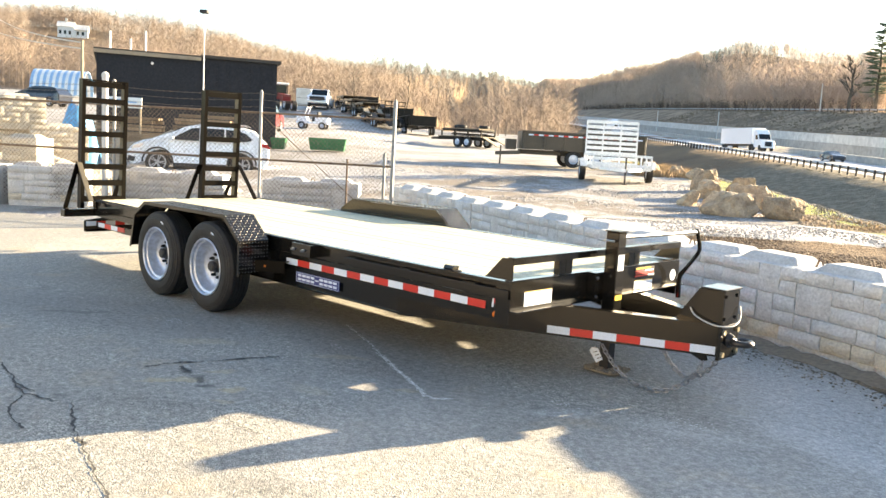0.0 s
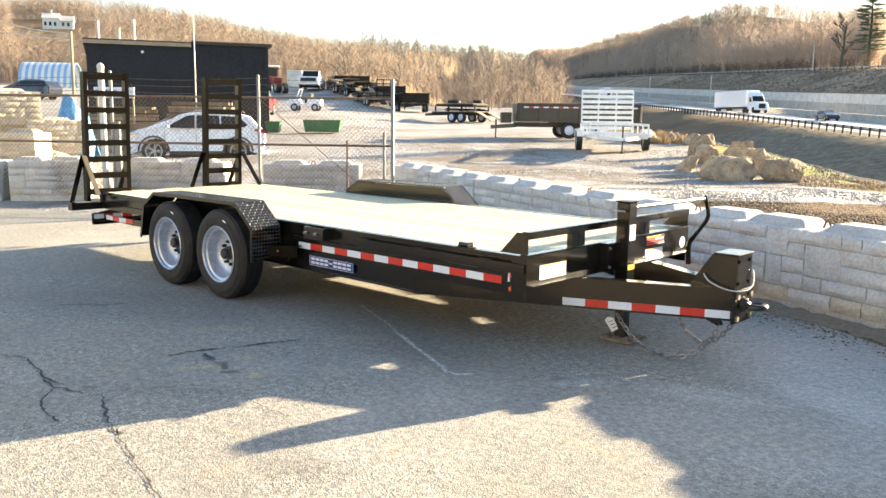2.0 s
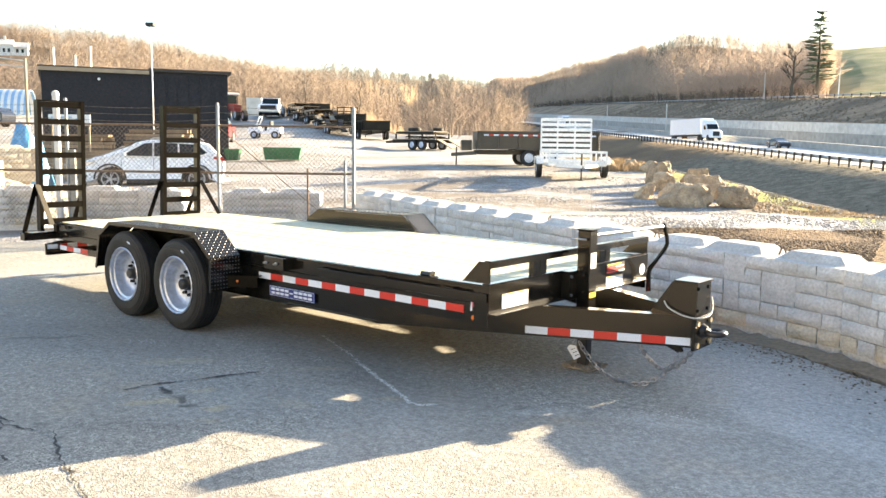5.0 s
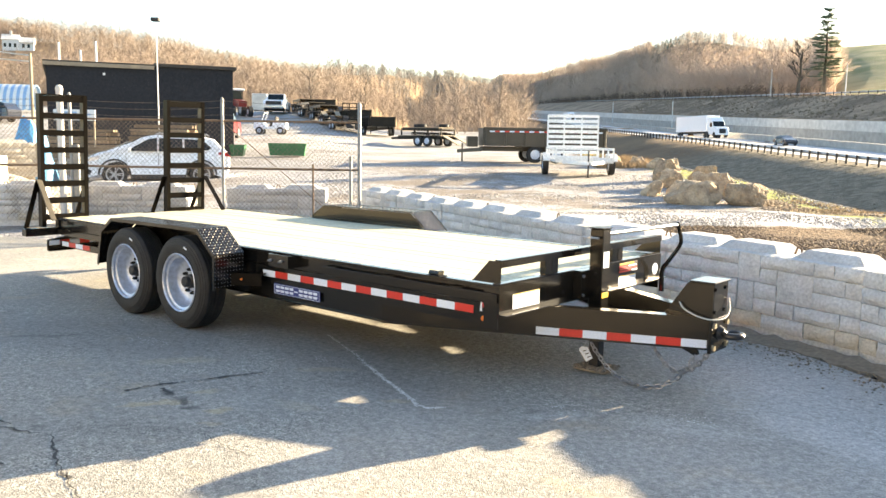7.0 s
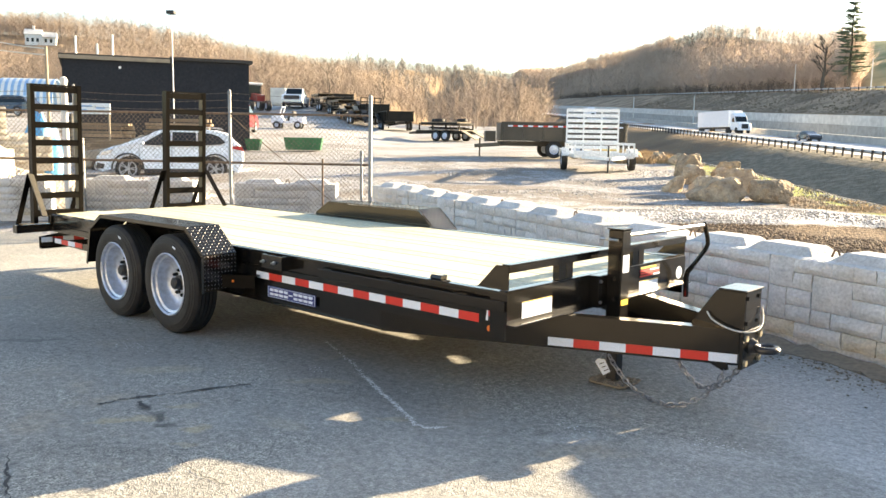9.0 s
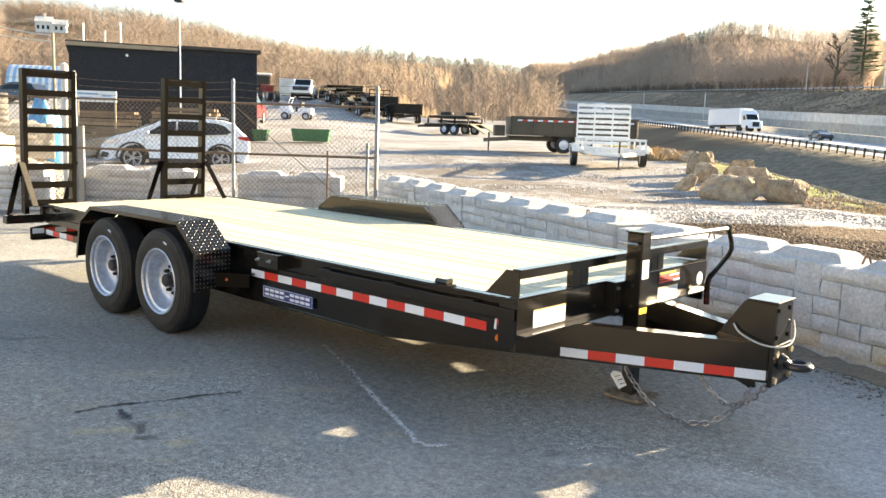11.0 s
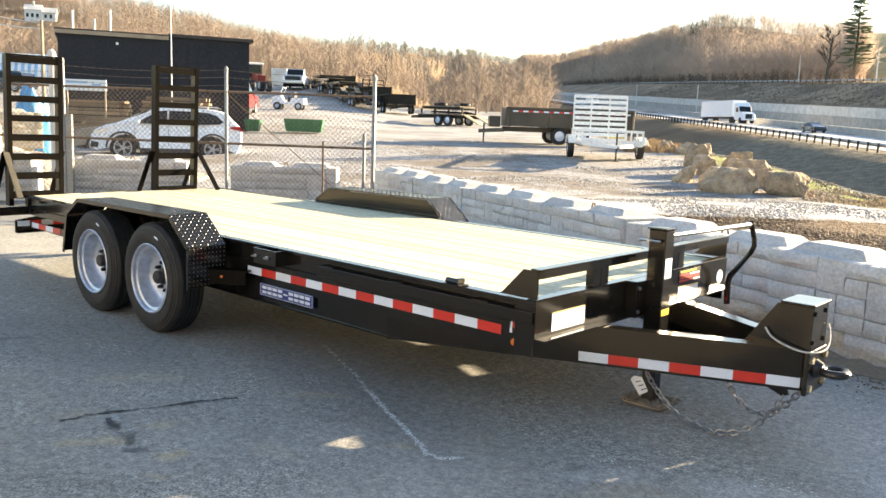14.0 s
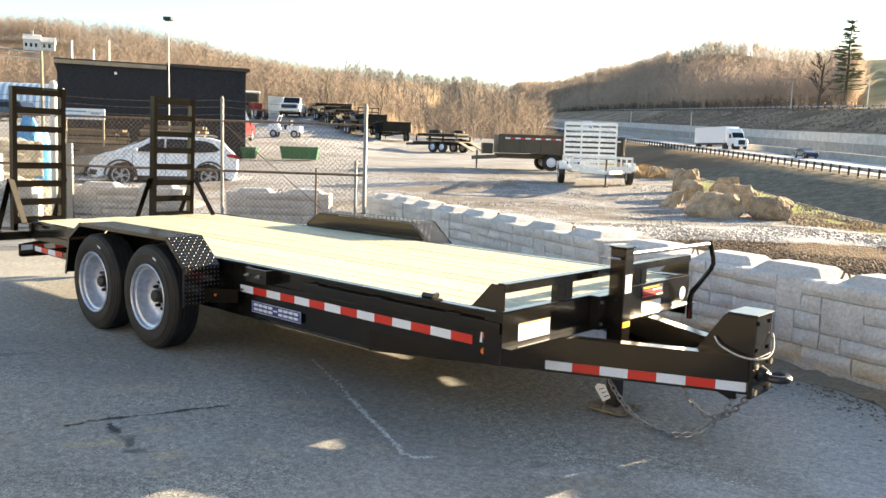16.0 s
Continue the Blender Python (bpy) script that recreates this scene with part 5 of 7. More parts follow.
flatbed(at(-12.6, 92, 112), "black flatbed trailer at the far end of the row", 5.0, 2.0)
flatbed(at(-7.9, 73.2, 108), "low black flatbed trailer between dump trailers", 4.6, 1.9, False)
flatbed(at(-10.8, 80.5, 114), "black flatbed trailer with a deck frame stacked above", 4.8, 1.9)
dump_trailer(at(-10.9, 89.5, 110), "low black dump trailer among flatbeds", 4.4, 2.0, 0.65, 1.30, False)


def utility_trailer(m):
    t = tagged(empty("utility_trailer", m), "white utility trailer with slatted tailgate raised, on gravel", "trailer", "trailers for sale in the yard")
    L, W = 3.2, 1.9
    for y in (-W / 2, W / 2):
        for z in (0.52, 0.90):
            g = B()
            beam(g, (-L / 2, y, z), (L / 2, y, z), 0.06, 0.08)
            part("side_rail", g, M_WHITEPAINT, t)
        for x in (-L / 2, -0.55, 0.55, L / 2):
            g = B()
            beam(g, (x, y, 0.53), (x, y, 0.90), 0.05, 0.05, (0, 1, 0))
            part("upright", g, M_WHITEPAINT, t)
    g = B()
    box(g, -L / 2, L / 2, -W / 2, W / 2, 0.44, 0.485, 0.005)
    part("floor", g, M_WHITEPAINT, t)
    for z in (0.56, 0.90):
        g = B()
        beam(g, (L / 2, -W / 2, z), (L / 2, W / 2, z), 0.07, 0.14 if z < 0.6 else 0.06)
        part("front_rail", g, M_WHITEPAINT, t)
    for sd in (-1, 1):
        small_wheel(t, 0.0, sd * (W / 2 + 0.2), 0.34, 0.2)
        g = B()
        pts = [(-0.55, 0.50), (-0.42, 0.74), (0.42, 0.74), (0.55, 0.50), (0.53, 0.48), (0.40, 0.715), (-0.40, 0.715), (-0.53, 0.48)]
        prism(g, pts, "y", sd * (W / 2 + 0.07), sd * (W / 2 + 0.33))
        part("fender", g, M_WHITEPAINT, t)
    for sd in (-1, 1):
        g = B()
        beam(g, (L / 2, sd * 0.7, 0.47), (L / 2 + 1.2, sd * 0.05, 0.45), 0.07, 0.1)
        part("tongue_bar", g, M_WHITEPAINT, t)
    g = B()
    rod(g, [(L / 2 + 0.9, 0.0, 0.0), (L / 2 + 0.9, 0.0, 0.85)], 0.03, 8)
    rod(g, [(L / 2 + 0.9, 0, 0.0), (L / 2 + 0.9, 0, 0.02)], 0.09, 10)
    part("jack", g, M_TRIM, t)
    gate = empty("tailgate")
    gate.parent = t
    for y in (-W / 2 + 0.03, -0.32, 0.32, W / 2 - 0.03):
        g = B()
        beam(g, (-L / 2 - 0.03, y, 0.5), (-L / 2 - 0.10, y, 2.12), 0.055, 0.05, (1, 0, 0))
        part("upright", g, M_WHITEPAINT, gate)
    for k in range(9):
        g = B()
        z = 0.58 + k * 0.188
        beam(g, (-L / 2 - 0.03 - 0.07 * k / 8 + 0.03, -W / 2 + 0.03, z), (-L / 2 - 0.03 - 0.07 * k / 8 + 0.03, W / 2 - 0.03, z), 0.03, 0.115)
        part("slat", g, M_WHITEPAINT, gate)
    return t


utility_trailer(at(5.42, 28.2, -93))

# ---- sheds, stacks and clutter ----
shed = tagged(empty("black_shed", at(-16.1, 35.55, 22.5, z=0.0)), "long black sided shed with a pale eaves board", "shed")
g = B()
box(g, 0, 4.35, 0, 7, 0.1, 4.62)
part("wall", g, M_BUILD, shed)
g = B()
box(g, 4.35, 7.85, 0.05, 7, 0.1, 4.72)
part("wall", g, M_BUILD, shed)
for k in range(16):
    g = B()
    x = 0.12 + k * 0.50
    box(g, x, x + 0.03, -0.008, 0.0, 0.2, 4.5)
    part("batten", g, M_BUILD, shed)
g = B()
prism(g, [(-0.12, 4.63), (7.3, 4.3), (7.3, 4.46), (-0.12, 4.80)], "x", -0.12, 4.38)
part("roof", g, M_ROOF, shed)
g = B()
box(g, -0.12, 4.38, -0.15, -0.122, 4.58, 4.74)
part("eaves_board", g, M_OLDWOOD, shed, "weathered pale eaves board")
g = B()
prism(g, [(-0.12, 4.73), (7.3, 4.4), (7.3, 4.52), (-0.12, 4.86)], "x", 4.385, 8.0)
part("roof", g, M_ROOF, shed)
for u, z1 in ((0.5, 6.05), (1.45, 5.75), (2.15, 6.2)):
    g = B()
    rod(g, [(u, 5.0, 4.3), (u, 5.0, z1)], 0.045, 8)
    part("flue_pipe", g, M_WHITEPAINT, shed, "white flue pipe")
g = B()
rod(g, [(2.3, -0.06, 4.3), (2.3, 0.01, 4.3)], 0.06, 10)
part("wall_light", g, M_WHITEPAINT, shed)


def pole(u, v, z0, z1, r, name, label, head=True, m=None):
    t = tagged(empty(name, at(u, v, 0, z=0)), label, "pole")
    g = B()
    rod(g, [(0, 0, z0), (0, 0, z1)], [r, r * 0.7], 10)
    part("shaft", g, m or M_WHITEPAINT, t)
    if head:
        g = B()
        box(g, -0.16, 0.16, -0.22, 0.12, z1, z1 + 0.14, 0.02)
        part("lamp_head", g, M_TRIM, t, "dark floodlight head")
    return t


pole(-10.9, 34.0, 0.1, 6.25, 0.028, "flood_light", "tall white pole with a dark floodlight beside the shed")
pole(-16.2, 34.4, 0.5, 4.95, 0.08, "timber_post", "weathered timber post at the shed corner", False, M_OLDWOOD)
for x, v in ((1127, 300), (1233, 228), (1406, 228), (1540, 195)):
    u = (x - 792) / 1471 * v
    pole(u, v, gz(u, v) - 0.5, gz(u, v) + 7.5, 0.16, "utility_pole", "slender pale pole beside the upper road", False, M_RETAIN)


def lumber(u, v, n, h, L, label, yaw=2):
    t = tagged(empty("lumber_stack", at(u, v, yaw)), label, "lumber stack", "timber stacked by the shed")
    r = random.Random(int(u * 10))
    for k in range(h):
        for j in range(n):
            g = B()
            o = r.uniform(-0.25, 0.25)
            box(g, -L / 2 + o, L / 2 + o, j * 0.19, j * 0.19 + 0.175, 0.10 + k * 0.15, 0.10 + k * 0.15 + 0.10 + 0.03 * (k % 2), 0.006)
            part("board", g, M_LUMBER, t)
    for x in (-L / 3, L / 3):
        g = B()
        box(g, x - 0.06, x + 0.06, 0, n * 0.19, 0, 0.098)
        part("bearer", g, M_OLDWOOD, t)
    return t


lumber(-13.6, 32.6, 4, 9, 2.4, "tall stack of rough sawn timber beside the shed")
lumber(-10.7, 33.6, 4, 10, 2.3, "tall stack of weathered boards beside the shed")
lumber(-12.2, 31.4, 3, 5, 2.2, "low stack of dark timber beams")
t = tagged(empty("banner_board", at(-13.6, 32.2, 2, dz=1.76)), "white and blue banner board leaning above the timber", "banner")
g = B()
box(g, -0.8, 0.8, 0.0, 0.05, 0, 0.42, 0.01)
part("board", g, M_WHITEPAINT, t)
for z, x0, x1 in ((0.27, -0.7, 0.1), (0.12, -0.6, -0.1), (0.2, 0.25, 0.6)):
    g = B()
    box(g, x0, x1, -0.006, -0.001, z, z + 0.07)
    part("bar", g, M_TARPBLUE, t)
for x in (-0.7, 0.72):
    g = B()
    box(g, x - 0.03, x + 0.03, 0.05, 0.10, -1.74, 0.4)
    part("leg", g, M_OLDWOOD, t)


def skip_bin(u, v, L, W, H, label):
    t = tagged(empty("metal_bin", at(u, v, 4)), label, "bin")
    g = B()
    lo = [(-L / 2 + 0.1, -W / 2), (L / 2 - 0.1, -W / 2), (L / 2 - 0.1, W / 2), (-L / 2 + 0.1, W / 2)]
    hi = [(-L / 2, -W / 2 - 0.05), (L / 2, -W / 2 - 0.05), (L / 2, W / 2 + 0.05), (-L / 2, W / 2 + 0.05)]
    A = [g.verts.new((*p, 0.03)) for p in lo]
    C = [g.verts.new((*p, H)) for p in hi]
    D = [g.verts.new((p[0] * 0.95, p[1] * 0.92, H)) for p in hi]
    E = [g.verts.new((p[0] * 0.93, p[1] * 0.9, 0.1)) for p in lo]
    g.faces.new(A[::-1]); g.faces.new(E)
    for X, Y in ((A, C), (C, D), (D, E)):
        for q in range(4):
            g.faces.new((X[q], X[(q + 1) % 4], Y[(q + 1) % 4], Y[q]))
    part("tub", g, M_GREEN, t)
    for x in (-L / 4, 0.0, L / 4):
        g = B()
        box(g, x - 0.03, x + 0.03, -W / 2 - 0.06, -W / 2 - 0.02, 0.05, H - 0.03)
        part("rib", g, M_GREEN, t)
    return t


skip_bin(-6.35, 38.6, 1.75, 0.9, 0.60, "open green steel bin on gravel")
skip_bin(-8.55, 38.0, 0.7, 0.7, 0.55, "small green steel bin beside the shed")

# tarpaulin heap
def heap(name, label, category, u, v, sx, sy, h, m, seed, dz=0.0):
    g = B()
    bmesh.ops.create_grid(g, x_segments=16, y_segments=12, size=1.0)
    for p in g.verts:
        r = max(0, 1 - (p.co.x ** 2 + p.co.y ** 2) * 0.75)
        k = noise.noise((p.co.x * 2 + seed, p.co.y * 2, seed))
        p.co = Vector((p.co.x * sx, p.co.y * sy, h * r ** 0.6 * (1 + 0.5 * k) - 0.05))
    r = bmesh.ops.extrude_face_region(g, geom=g.faces[:])
    for e in r["geom"]:
        if isinstance(e, bmesh.types.BMVert):
            e.co.z -= 0.06
    ob = part(name, g, m)
    ob.matrix_world = at(u, v, 0, dz=dz)
    return tagged(ob, label, category, kind="stuff" if "rubble" in name else "")


heap("tarpaulin", "crumpled bright blue tarpaulin over a pile", "tarpaulin", -10.0, 20.6, 0.62, 0.5, 1.75, M_BLUETARP, 7)
heap("rubble_mound", "heap of pale broken stone beside the fence", "rubble", -9.6, 16.4, 2.6, 1.3, 0.75, M_RUBBLE, 5)
heap("rubble_mound", "low heap of earth and stone", "rubble", -7.0, 18.5, 1.8, 1.2, 0.28, M_RUBBLE, 8)
for i, (u, v, z) in enumerate(((-11.2, 17.6, 0.15), (-9.9, 17.7, 0.15), (-11.0, 17.65, 0.79), (-9.7, 17.7, 0.79), (-10.7, 17.7, 1.43))):
    p = uv(u, v, z)
    concrete_block(pose(p.x, p.y, p.z, 0, 0, UANG + 30 + 2 * (i % 3)), 1.22, 300 + i, 1, M_OLDCONC, "weathered tan concrete block stacked beside the fence")
p = uv(-9.2, 15.6, 0.55)
concrete_block(pose(p.x, p.y, p.z, 0, 0, UANG - 6), 0.75, 330, 1, M_OLDCONC, "small weathered concrete block on rubble")

# hoop shelter
t = tagged(empty("hoop_shelter", at(-42.0, 80, 8)), "blue and white striped hoop shelter", "shelter")
for k in range(17):
    g = B()
    x = 0.25 + k * 0.29
    pts = [(1.7 * math.cos(a), 2.35 * math.sin(a)) for a in np.linspace(0, math.pi, 13)]
    prism(g, [(p[0], p[1] + 0.3) for p in pts] + [(p[0] * 0.97, p[1] * 0.97 + 0.3) for p in pts[::-1]], "x", x, x + 0.285)
    part("panel", g, M_WHITEPAINT if k % 2 else M_TARPBLUE, t)
# white container and tractor behind the shed
t = tagged(empty("storage_container", at(-18.7, 96, 4)), "pale grey storage container up the yard", "container")
g = B()
box(g, -0.85, 0.85, 0, 4, 0.1, 2.0, 0.03)
part("body", g, M_RETAIN, t)
for k in range(6):
    g = B()
    box(g, -0.75 + k * 0.26, -0.63 + k * 0.26, -0.03, -0.001, 0.2, 1.9)
    part("corrugation", g, M_RETAIN, t)

t = tagged(empty("tractor", at(-17.6, 79, -60)), "red tractor with white cab roof", "tractor")
g = B()
prism(g, [(-0.2, 0.9), (1.9, 0.9), (1.95, 1.45), (0.1, 1.65), (-0.2, 1.6)], "y", -0.38, 0.38)
part("bonnet", g, M_REDCAR, t)
for x in (-1.2, 0.1):
    for y in (-0.6, 0.55):
        g = B()
        box(g, x, x + 0.07, y, y + 0.07, 1.0, 2.45)
        part("cab_post", g, M_TRIM, t)
g = B()
box(g, -1.1, 0.1, -0.52, 0.52, 1.3, 2.4)
part("cab_glass", g, M_GLASS, t)
g = B()
box(g, -1.35, 0.3, -0.75, 0.75, 2.45, 2.65, 0.05)
part("cab_roof", g, M_WHITEPAINT, t, "white roof")
for x, R in ((-0.85, 0.78), (1.45, 0.5)):
    for sd in (-1, 1):
        small_wheel(t, x, sd * 0.82, R, 0.42)

t = tagged(empty("utility_cart", at(-10.9, 60.0, 178)), "small white utility cart standing in the yard", "cart")
g = B()
prism(g, [(-1.1, 0.4), (-1.1, 0.85), (-0.2, 0.85), (-0.1, 0.55), (0.4, 0.55), (0.6, 1.0), (1.15, 0.9), (1.2, 0.4)], "y", -0.55, 0.55)
part("body", g, M_WHITECAR, t)
g = B()
box(g, -0.35, 0.05, -0.5, 0.5, 0.56, 0.90, 0.05)
box(g, -0.42, -0.30, -0.5, 0.5, 0.86, 1.28, 0.04)
part("seat", g, M_TRIM, t, "dark bench seat")
g = B()
for y in (-0.5, 0.5):
    beam(g, (0.62, y, 0.95), (0.40, y, 1.55), 0.05, 0.05, (0, 1, 0))
beam(g, (0.40, -0.52, 1.55), (0.40, 0.52, 1.55), 0.05, 0.05)
part("windscreen_frame", g, M_WHITECAR, t)
for x in (-0.7, 0.8):
    for sd in (-1, 1):
        small_wheel(t, x, sd * 0.5, 0.27, 0.18)

for dz, du in ((0.0, 0.0), (-0.25, -3.0)):
    a, b = uv(-16.2, 34.4, 4.85 + dz), uv(-58 + du, 100, 14.3 + dz * 3)
    g = B()
    rod(g, [a.lerp(b, k / 16) - Vector((0, 0, 2.4 * (k / 16) * (1 - k / 16))) for k in range(17)], 0.022, 5)
    tagged(part("service_cable", g, M_CABLE), "pale overhead service cable to the timber post", "cable")

# house on the hillside
t = tagged(empty("hill_house", at(-89.4, 190, 20, dz=-0.4) @ Matrix.Scale(0.62, 4)), "white house with pale grey roof on the wooded hill", "house")
g = B()
box(g, -5.5, 0, -3, 3, 0, 4.0)
part("wall", g, M_WHITEPAINT, t)
g = B()
box(g, 0, 4.5, -2.6, 2.8, 0, 3.2)
part("wall", g, M_WHITEPAINT, t)
for x0, x1, h in ((-5.8, 0.1, 4.0), (0.1, 4.8, 3.2)):
    g = B()
    prism(g, [(-3.4, h - 0.1), (3.4, h - 0.1), (0, h + 2.0)], "x", x0, x1)
    part("roof", g, M_RETAIN, t)
g = B()
box(g, -3.2, -2.5, -0.5, 0.3, 4.5, 7.2)
part("chimney", g, M_CONC, t)
for x in (-4.6, -3.0, -1.4, 1.2, 2.9):
    g = B()
    box(g, x - 0.4, x + 0.4, -3.06 if x < 0 else -2.66, -2.95 if x < 0 else -2.55, 1.3, 2.6, 0.02)
    part("window", g, M_GLASS, t)

# ---- boulders ----


def boulder(u, v, sx, sy, sz, seed, turn=0.0):
    g = B()
    bmesh.ops.create_icosphere(g, subdivisions=4, radius=1.0)
    r = random.Random(seed)
    planes = [(Vector((r.uniform(-1, 1), r.uniform(-1, 1), r.uniform(-0.5, 1))).normalized(), r.uniform(0.46, 0.84)) for _ in range(11)]
    planes += [(Vector((r.uniform(-0.15, 0.15), r.uniform(-0.15, 0.15), 1)).normalized(), r.uniform(0.6, 0.75)), (Vector((0.1, -1, 0.2)).normalized(), 0.72)]
    for p in g.verts:
        c = p.co.copy()
        for nrm, d in planes:
            k = c.dot(nrm) - d
            if k > 0:
                c -= nrm * k
        c += p.co.normalized() * (0.16 * noise.noise(c * 1.9 + Vector((seed, 0, 0))) - 0.07 * abs(noise.noise(c * 2.6 + Vector((0, seed, 0)))) + 0.07 * abs(noise.noise(c * 5.5 + Vector((0, seed, 3)))) + 0.035 * noise.noise(c * 13))
        p.co = Vector((c.x * sx, c.y * sy, c.z * sz))
    ob = part("boulder", g, M_ROCK)
    ob.matrix_world = at(u, v, turn, dz=sz * 0.52)
    return tagged(ob, "rough tan sandstone boulder at the yard edge", "boulder", "boulders along the yard edge")


for i, b in enumerate(((7.10, 20.4, 0.84, 0.50, 0.52), (8.40, 20.3, 0.72, 0.48, 0.48), (6.55, 22.5, 0.36, 0.36, 0.38), (8.05, 22.4, 0.66, 0.46, 0.58), (7.45, 24.3, 0.48, 0.42, 0.54), (8.65, 24.6, 0.62, 0.46, 0.58), (8.05, 26.4, 0.48, 0.42, 0.62),
                       (7.20, 22.2, 0.40, 0.30, 0.40), (7.75, 33.2, 0.66, 0.50, 0.46), (8.75, 33.0, 0.44, 0.40, 0.38), (9.35, 32.0, 0.46, 0.40, 0.36), (9.0, 28.8, 0.34, 0.3, 0.26), (9.2, 22.0, 0.40, 0.3, 0.34))):
    boulder(*b, seed=40 + i, turn=(i * 37) % 50 - 25)

# ---- dry grass and loose stones ----


def tufts(name, label, n, place, h, m, seed, blades=16):
    r = random.Random(seed)
    A, T, R = [], [], []
    for _ in range(n):
        u, v = place(r)
        p = uv(u, v, gz(u, v))
        for _ in range(blades):
            q = p + Vector((r.uniform(-0.18, 0.18), r.uniform(-0.18, 0.18), -0.05))
            A.append(q)
            T.append(q + Vector((r.uniform(-0.5, 0.5), r.uniform(-0.5, 0.5), r.uniform(0.5, 1.1))) * h)
            R.append(0.012 + 0.0004 * v)
    V, F = cones(np.array(A), np.array(T), np.array(R))
    return tagged(new(name, mesh_from(name, V, F, m)), label, "grass", kind="stuff")


tufts("dry_grass", "tawny dry grass along the yard edge", 150, lambda r: (r.uniform(7.0, 9.6), r.uniform(32, 38)), 0.42, M_DRYGRASS, 1)
tufts("dry_grass", "tawny dry grass among the boulders", 130, lambda r: (r.uniform(8.8, 11.5), r.uniform(16.5, 22)), 0.10, M_DRYGRASS, 2)
tufts("bank_grass", "short brown grass on the highway bank", 3400, lambda r: (r.uniform(10, 39), r.uniform(18, 120)), 0.12, M_BANKGRASS, 3, 9)
tufts("bank_grass", "rough brown grass above the retaining wall", 1500, lambda r: (r.uniform(73, 94), r.uniform(100, 330)), 0.4, M_UPGRASS, 4, 8)


def pebbles(name, label, n, place, lo, hi, m, seed):
    r = np.random.RandomState(seed)
    ico = np.array([(1, 0, 0), (-1, 0, 0), (0, 1, 0), (0, -1, 0), (0, 0, 1), (0, 0, -1)], float)
    F0 = np.array([[0, 2, 4], [2, 1, 4], [1, 3, 4], [3, 0, 4], [2, 0, 5], [1, 2, 5], [3, 1, 5], [0, 3, 5]])
    P = np.array([place(r) for _ in range(n)])
    S = r.uniform(lo, hi, (n, 1, 1)) * r.uniform(0.6, 1.2, (n, 1, 3)) * np.array([1, 1, 0.6])
    V = ico[None] * S * r.uniform(0.8, 1.2, (n, 6, 1))
    a = r.uniform(0, 6.28, n)
    c, s = np.cos(a)[:, None], np.sin(a)[:, None]
    V = np.stack([V[..., 0] * c - V[..., 1] * s, V[..., 0] * s + V[..., 1] * c, V[..., 2]], -1) + P[:, None]
    F = (np.arange(n)[:, None, None] * 6 + F0[None]).reshape(-1, 3)
    return tagged(new(name, mesh_from(name, V.reshape(-1, 3), F, m)), label, "gravel", kind="stuff")


def yard_spot(r):
    v = 14.4 + 21 * r.rand() ** 1.5
    u = r.uniform(-0.12, 0.62) * v
    p = uv(u, v, 0)
    return (p.x, p.y, gz(u, v) + 0.10 * noise.noise((u * 0.35, v * 0.35, 0)))


pebbles("loose_stones", "loose pale crushed stone over the yard", 30000, yard_spot, 0.012, 0.036, M_STONES, 5)


def mulch_spot(r):
    v = 10.2 + 4.2 * r.rand()
    u = r.uniform(0.22, 0.62) * v
    p = uv(u, v, 0)
    return (p.x, p.y, gz(u, v) + 0.10 * noise.noise((u * 0.35, v * 0.35, 0)) + 0.01)


def spill_spot(r):
    v = 17.2 + 4.6 * r.rand()
    u = r.uniform(8.5, 9.9) - 0.12 * (v - 19)
    p = uv(u, v, 0)
    return (p.x, p.y, gz(u, v) + 0.10 * noise.noise((u * 0.35, v * 0.35, 0)))


pebbles("loose_stones", "tan broken stone spilling from the boulders", 2600, spill_spot, 0.02, 0.085, M_ROCK, 25)
pebbles("bark_mulch", "dark brown mulch chips behind the wall", 14000, mulch_spot, 0.010, 0.036, M_MULCH, 15)


def foot_spot(r):
    f = r.rand()
    x = -8 + 12.5 * f
    y = wall_line(x)
    d = abs(r.normal(0, 0.26)) + 0.02
    return (x - d * 0.4, y - d * 0.9, 0.004)


pebbles("loose_stones", "grit and crumbled stone along the foot of the wall", 4600, foot_spot, 0.004, 0.015, M_MUD, 6)
pebbles("loose_stones", "scattered grit on the asphalt", 1500, lambda r: (r.uniform(-6, 3), r.uniform(-3.5, 2.5), 0.002), 0.002, 0.006, M_STONES, 7)

# ---- the equipment trailer ----
trailer = tagged(empty("equipment_trailer"), "black tandem-axle equipment trailer with pine deck and raised ramps", "trailer")
YC = 0.945                     # its tongue line
YD = 1.04                      # middle of its deck
X_FRONT, X_REAR = 0.22, -5.72


def tp(name, bm, material, label="", parent=None, **k):
    return part(name, bm, material, parent or trailer, label, **k)


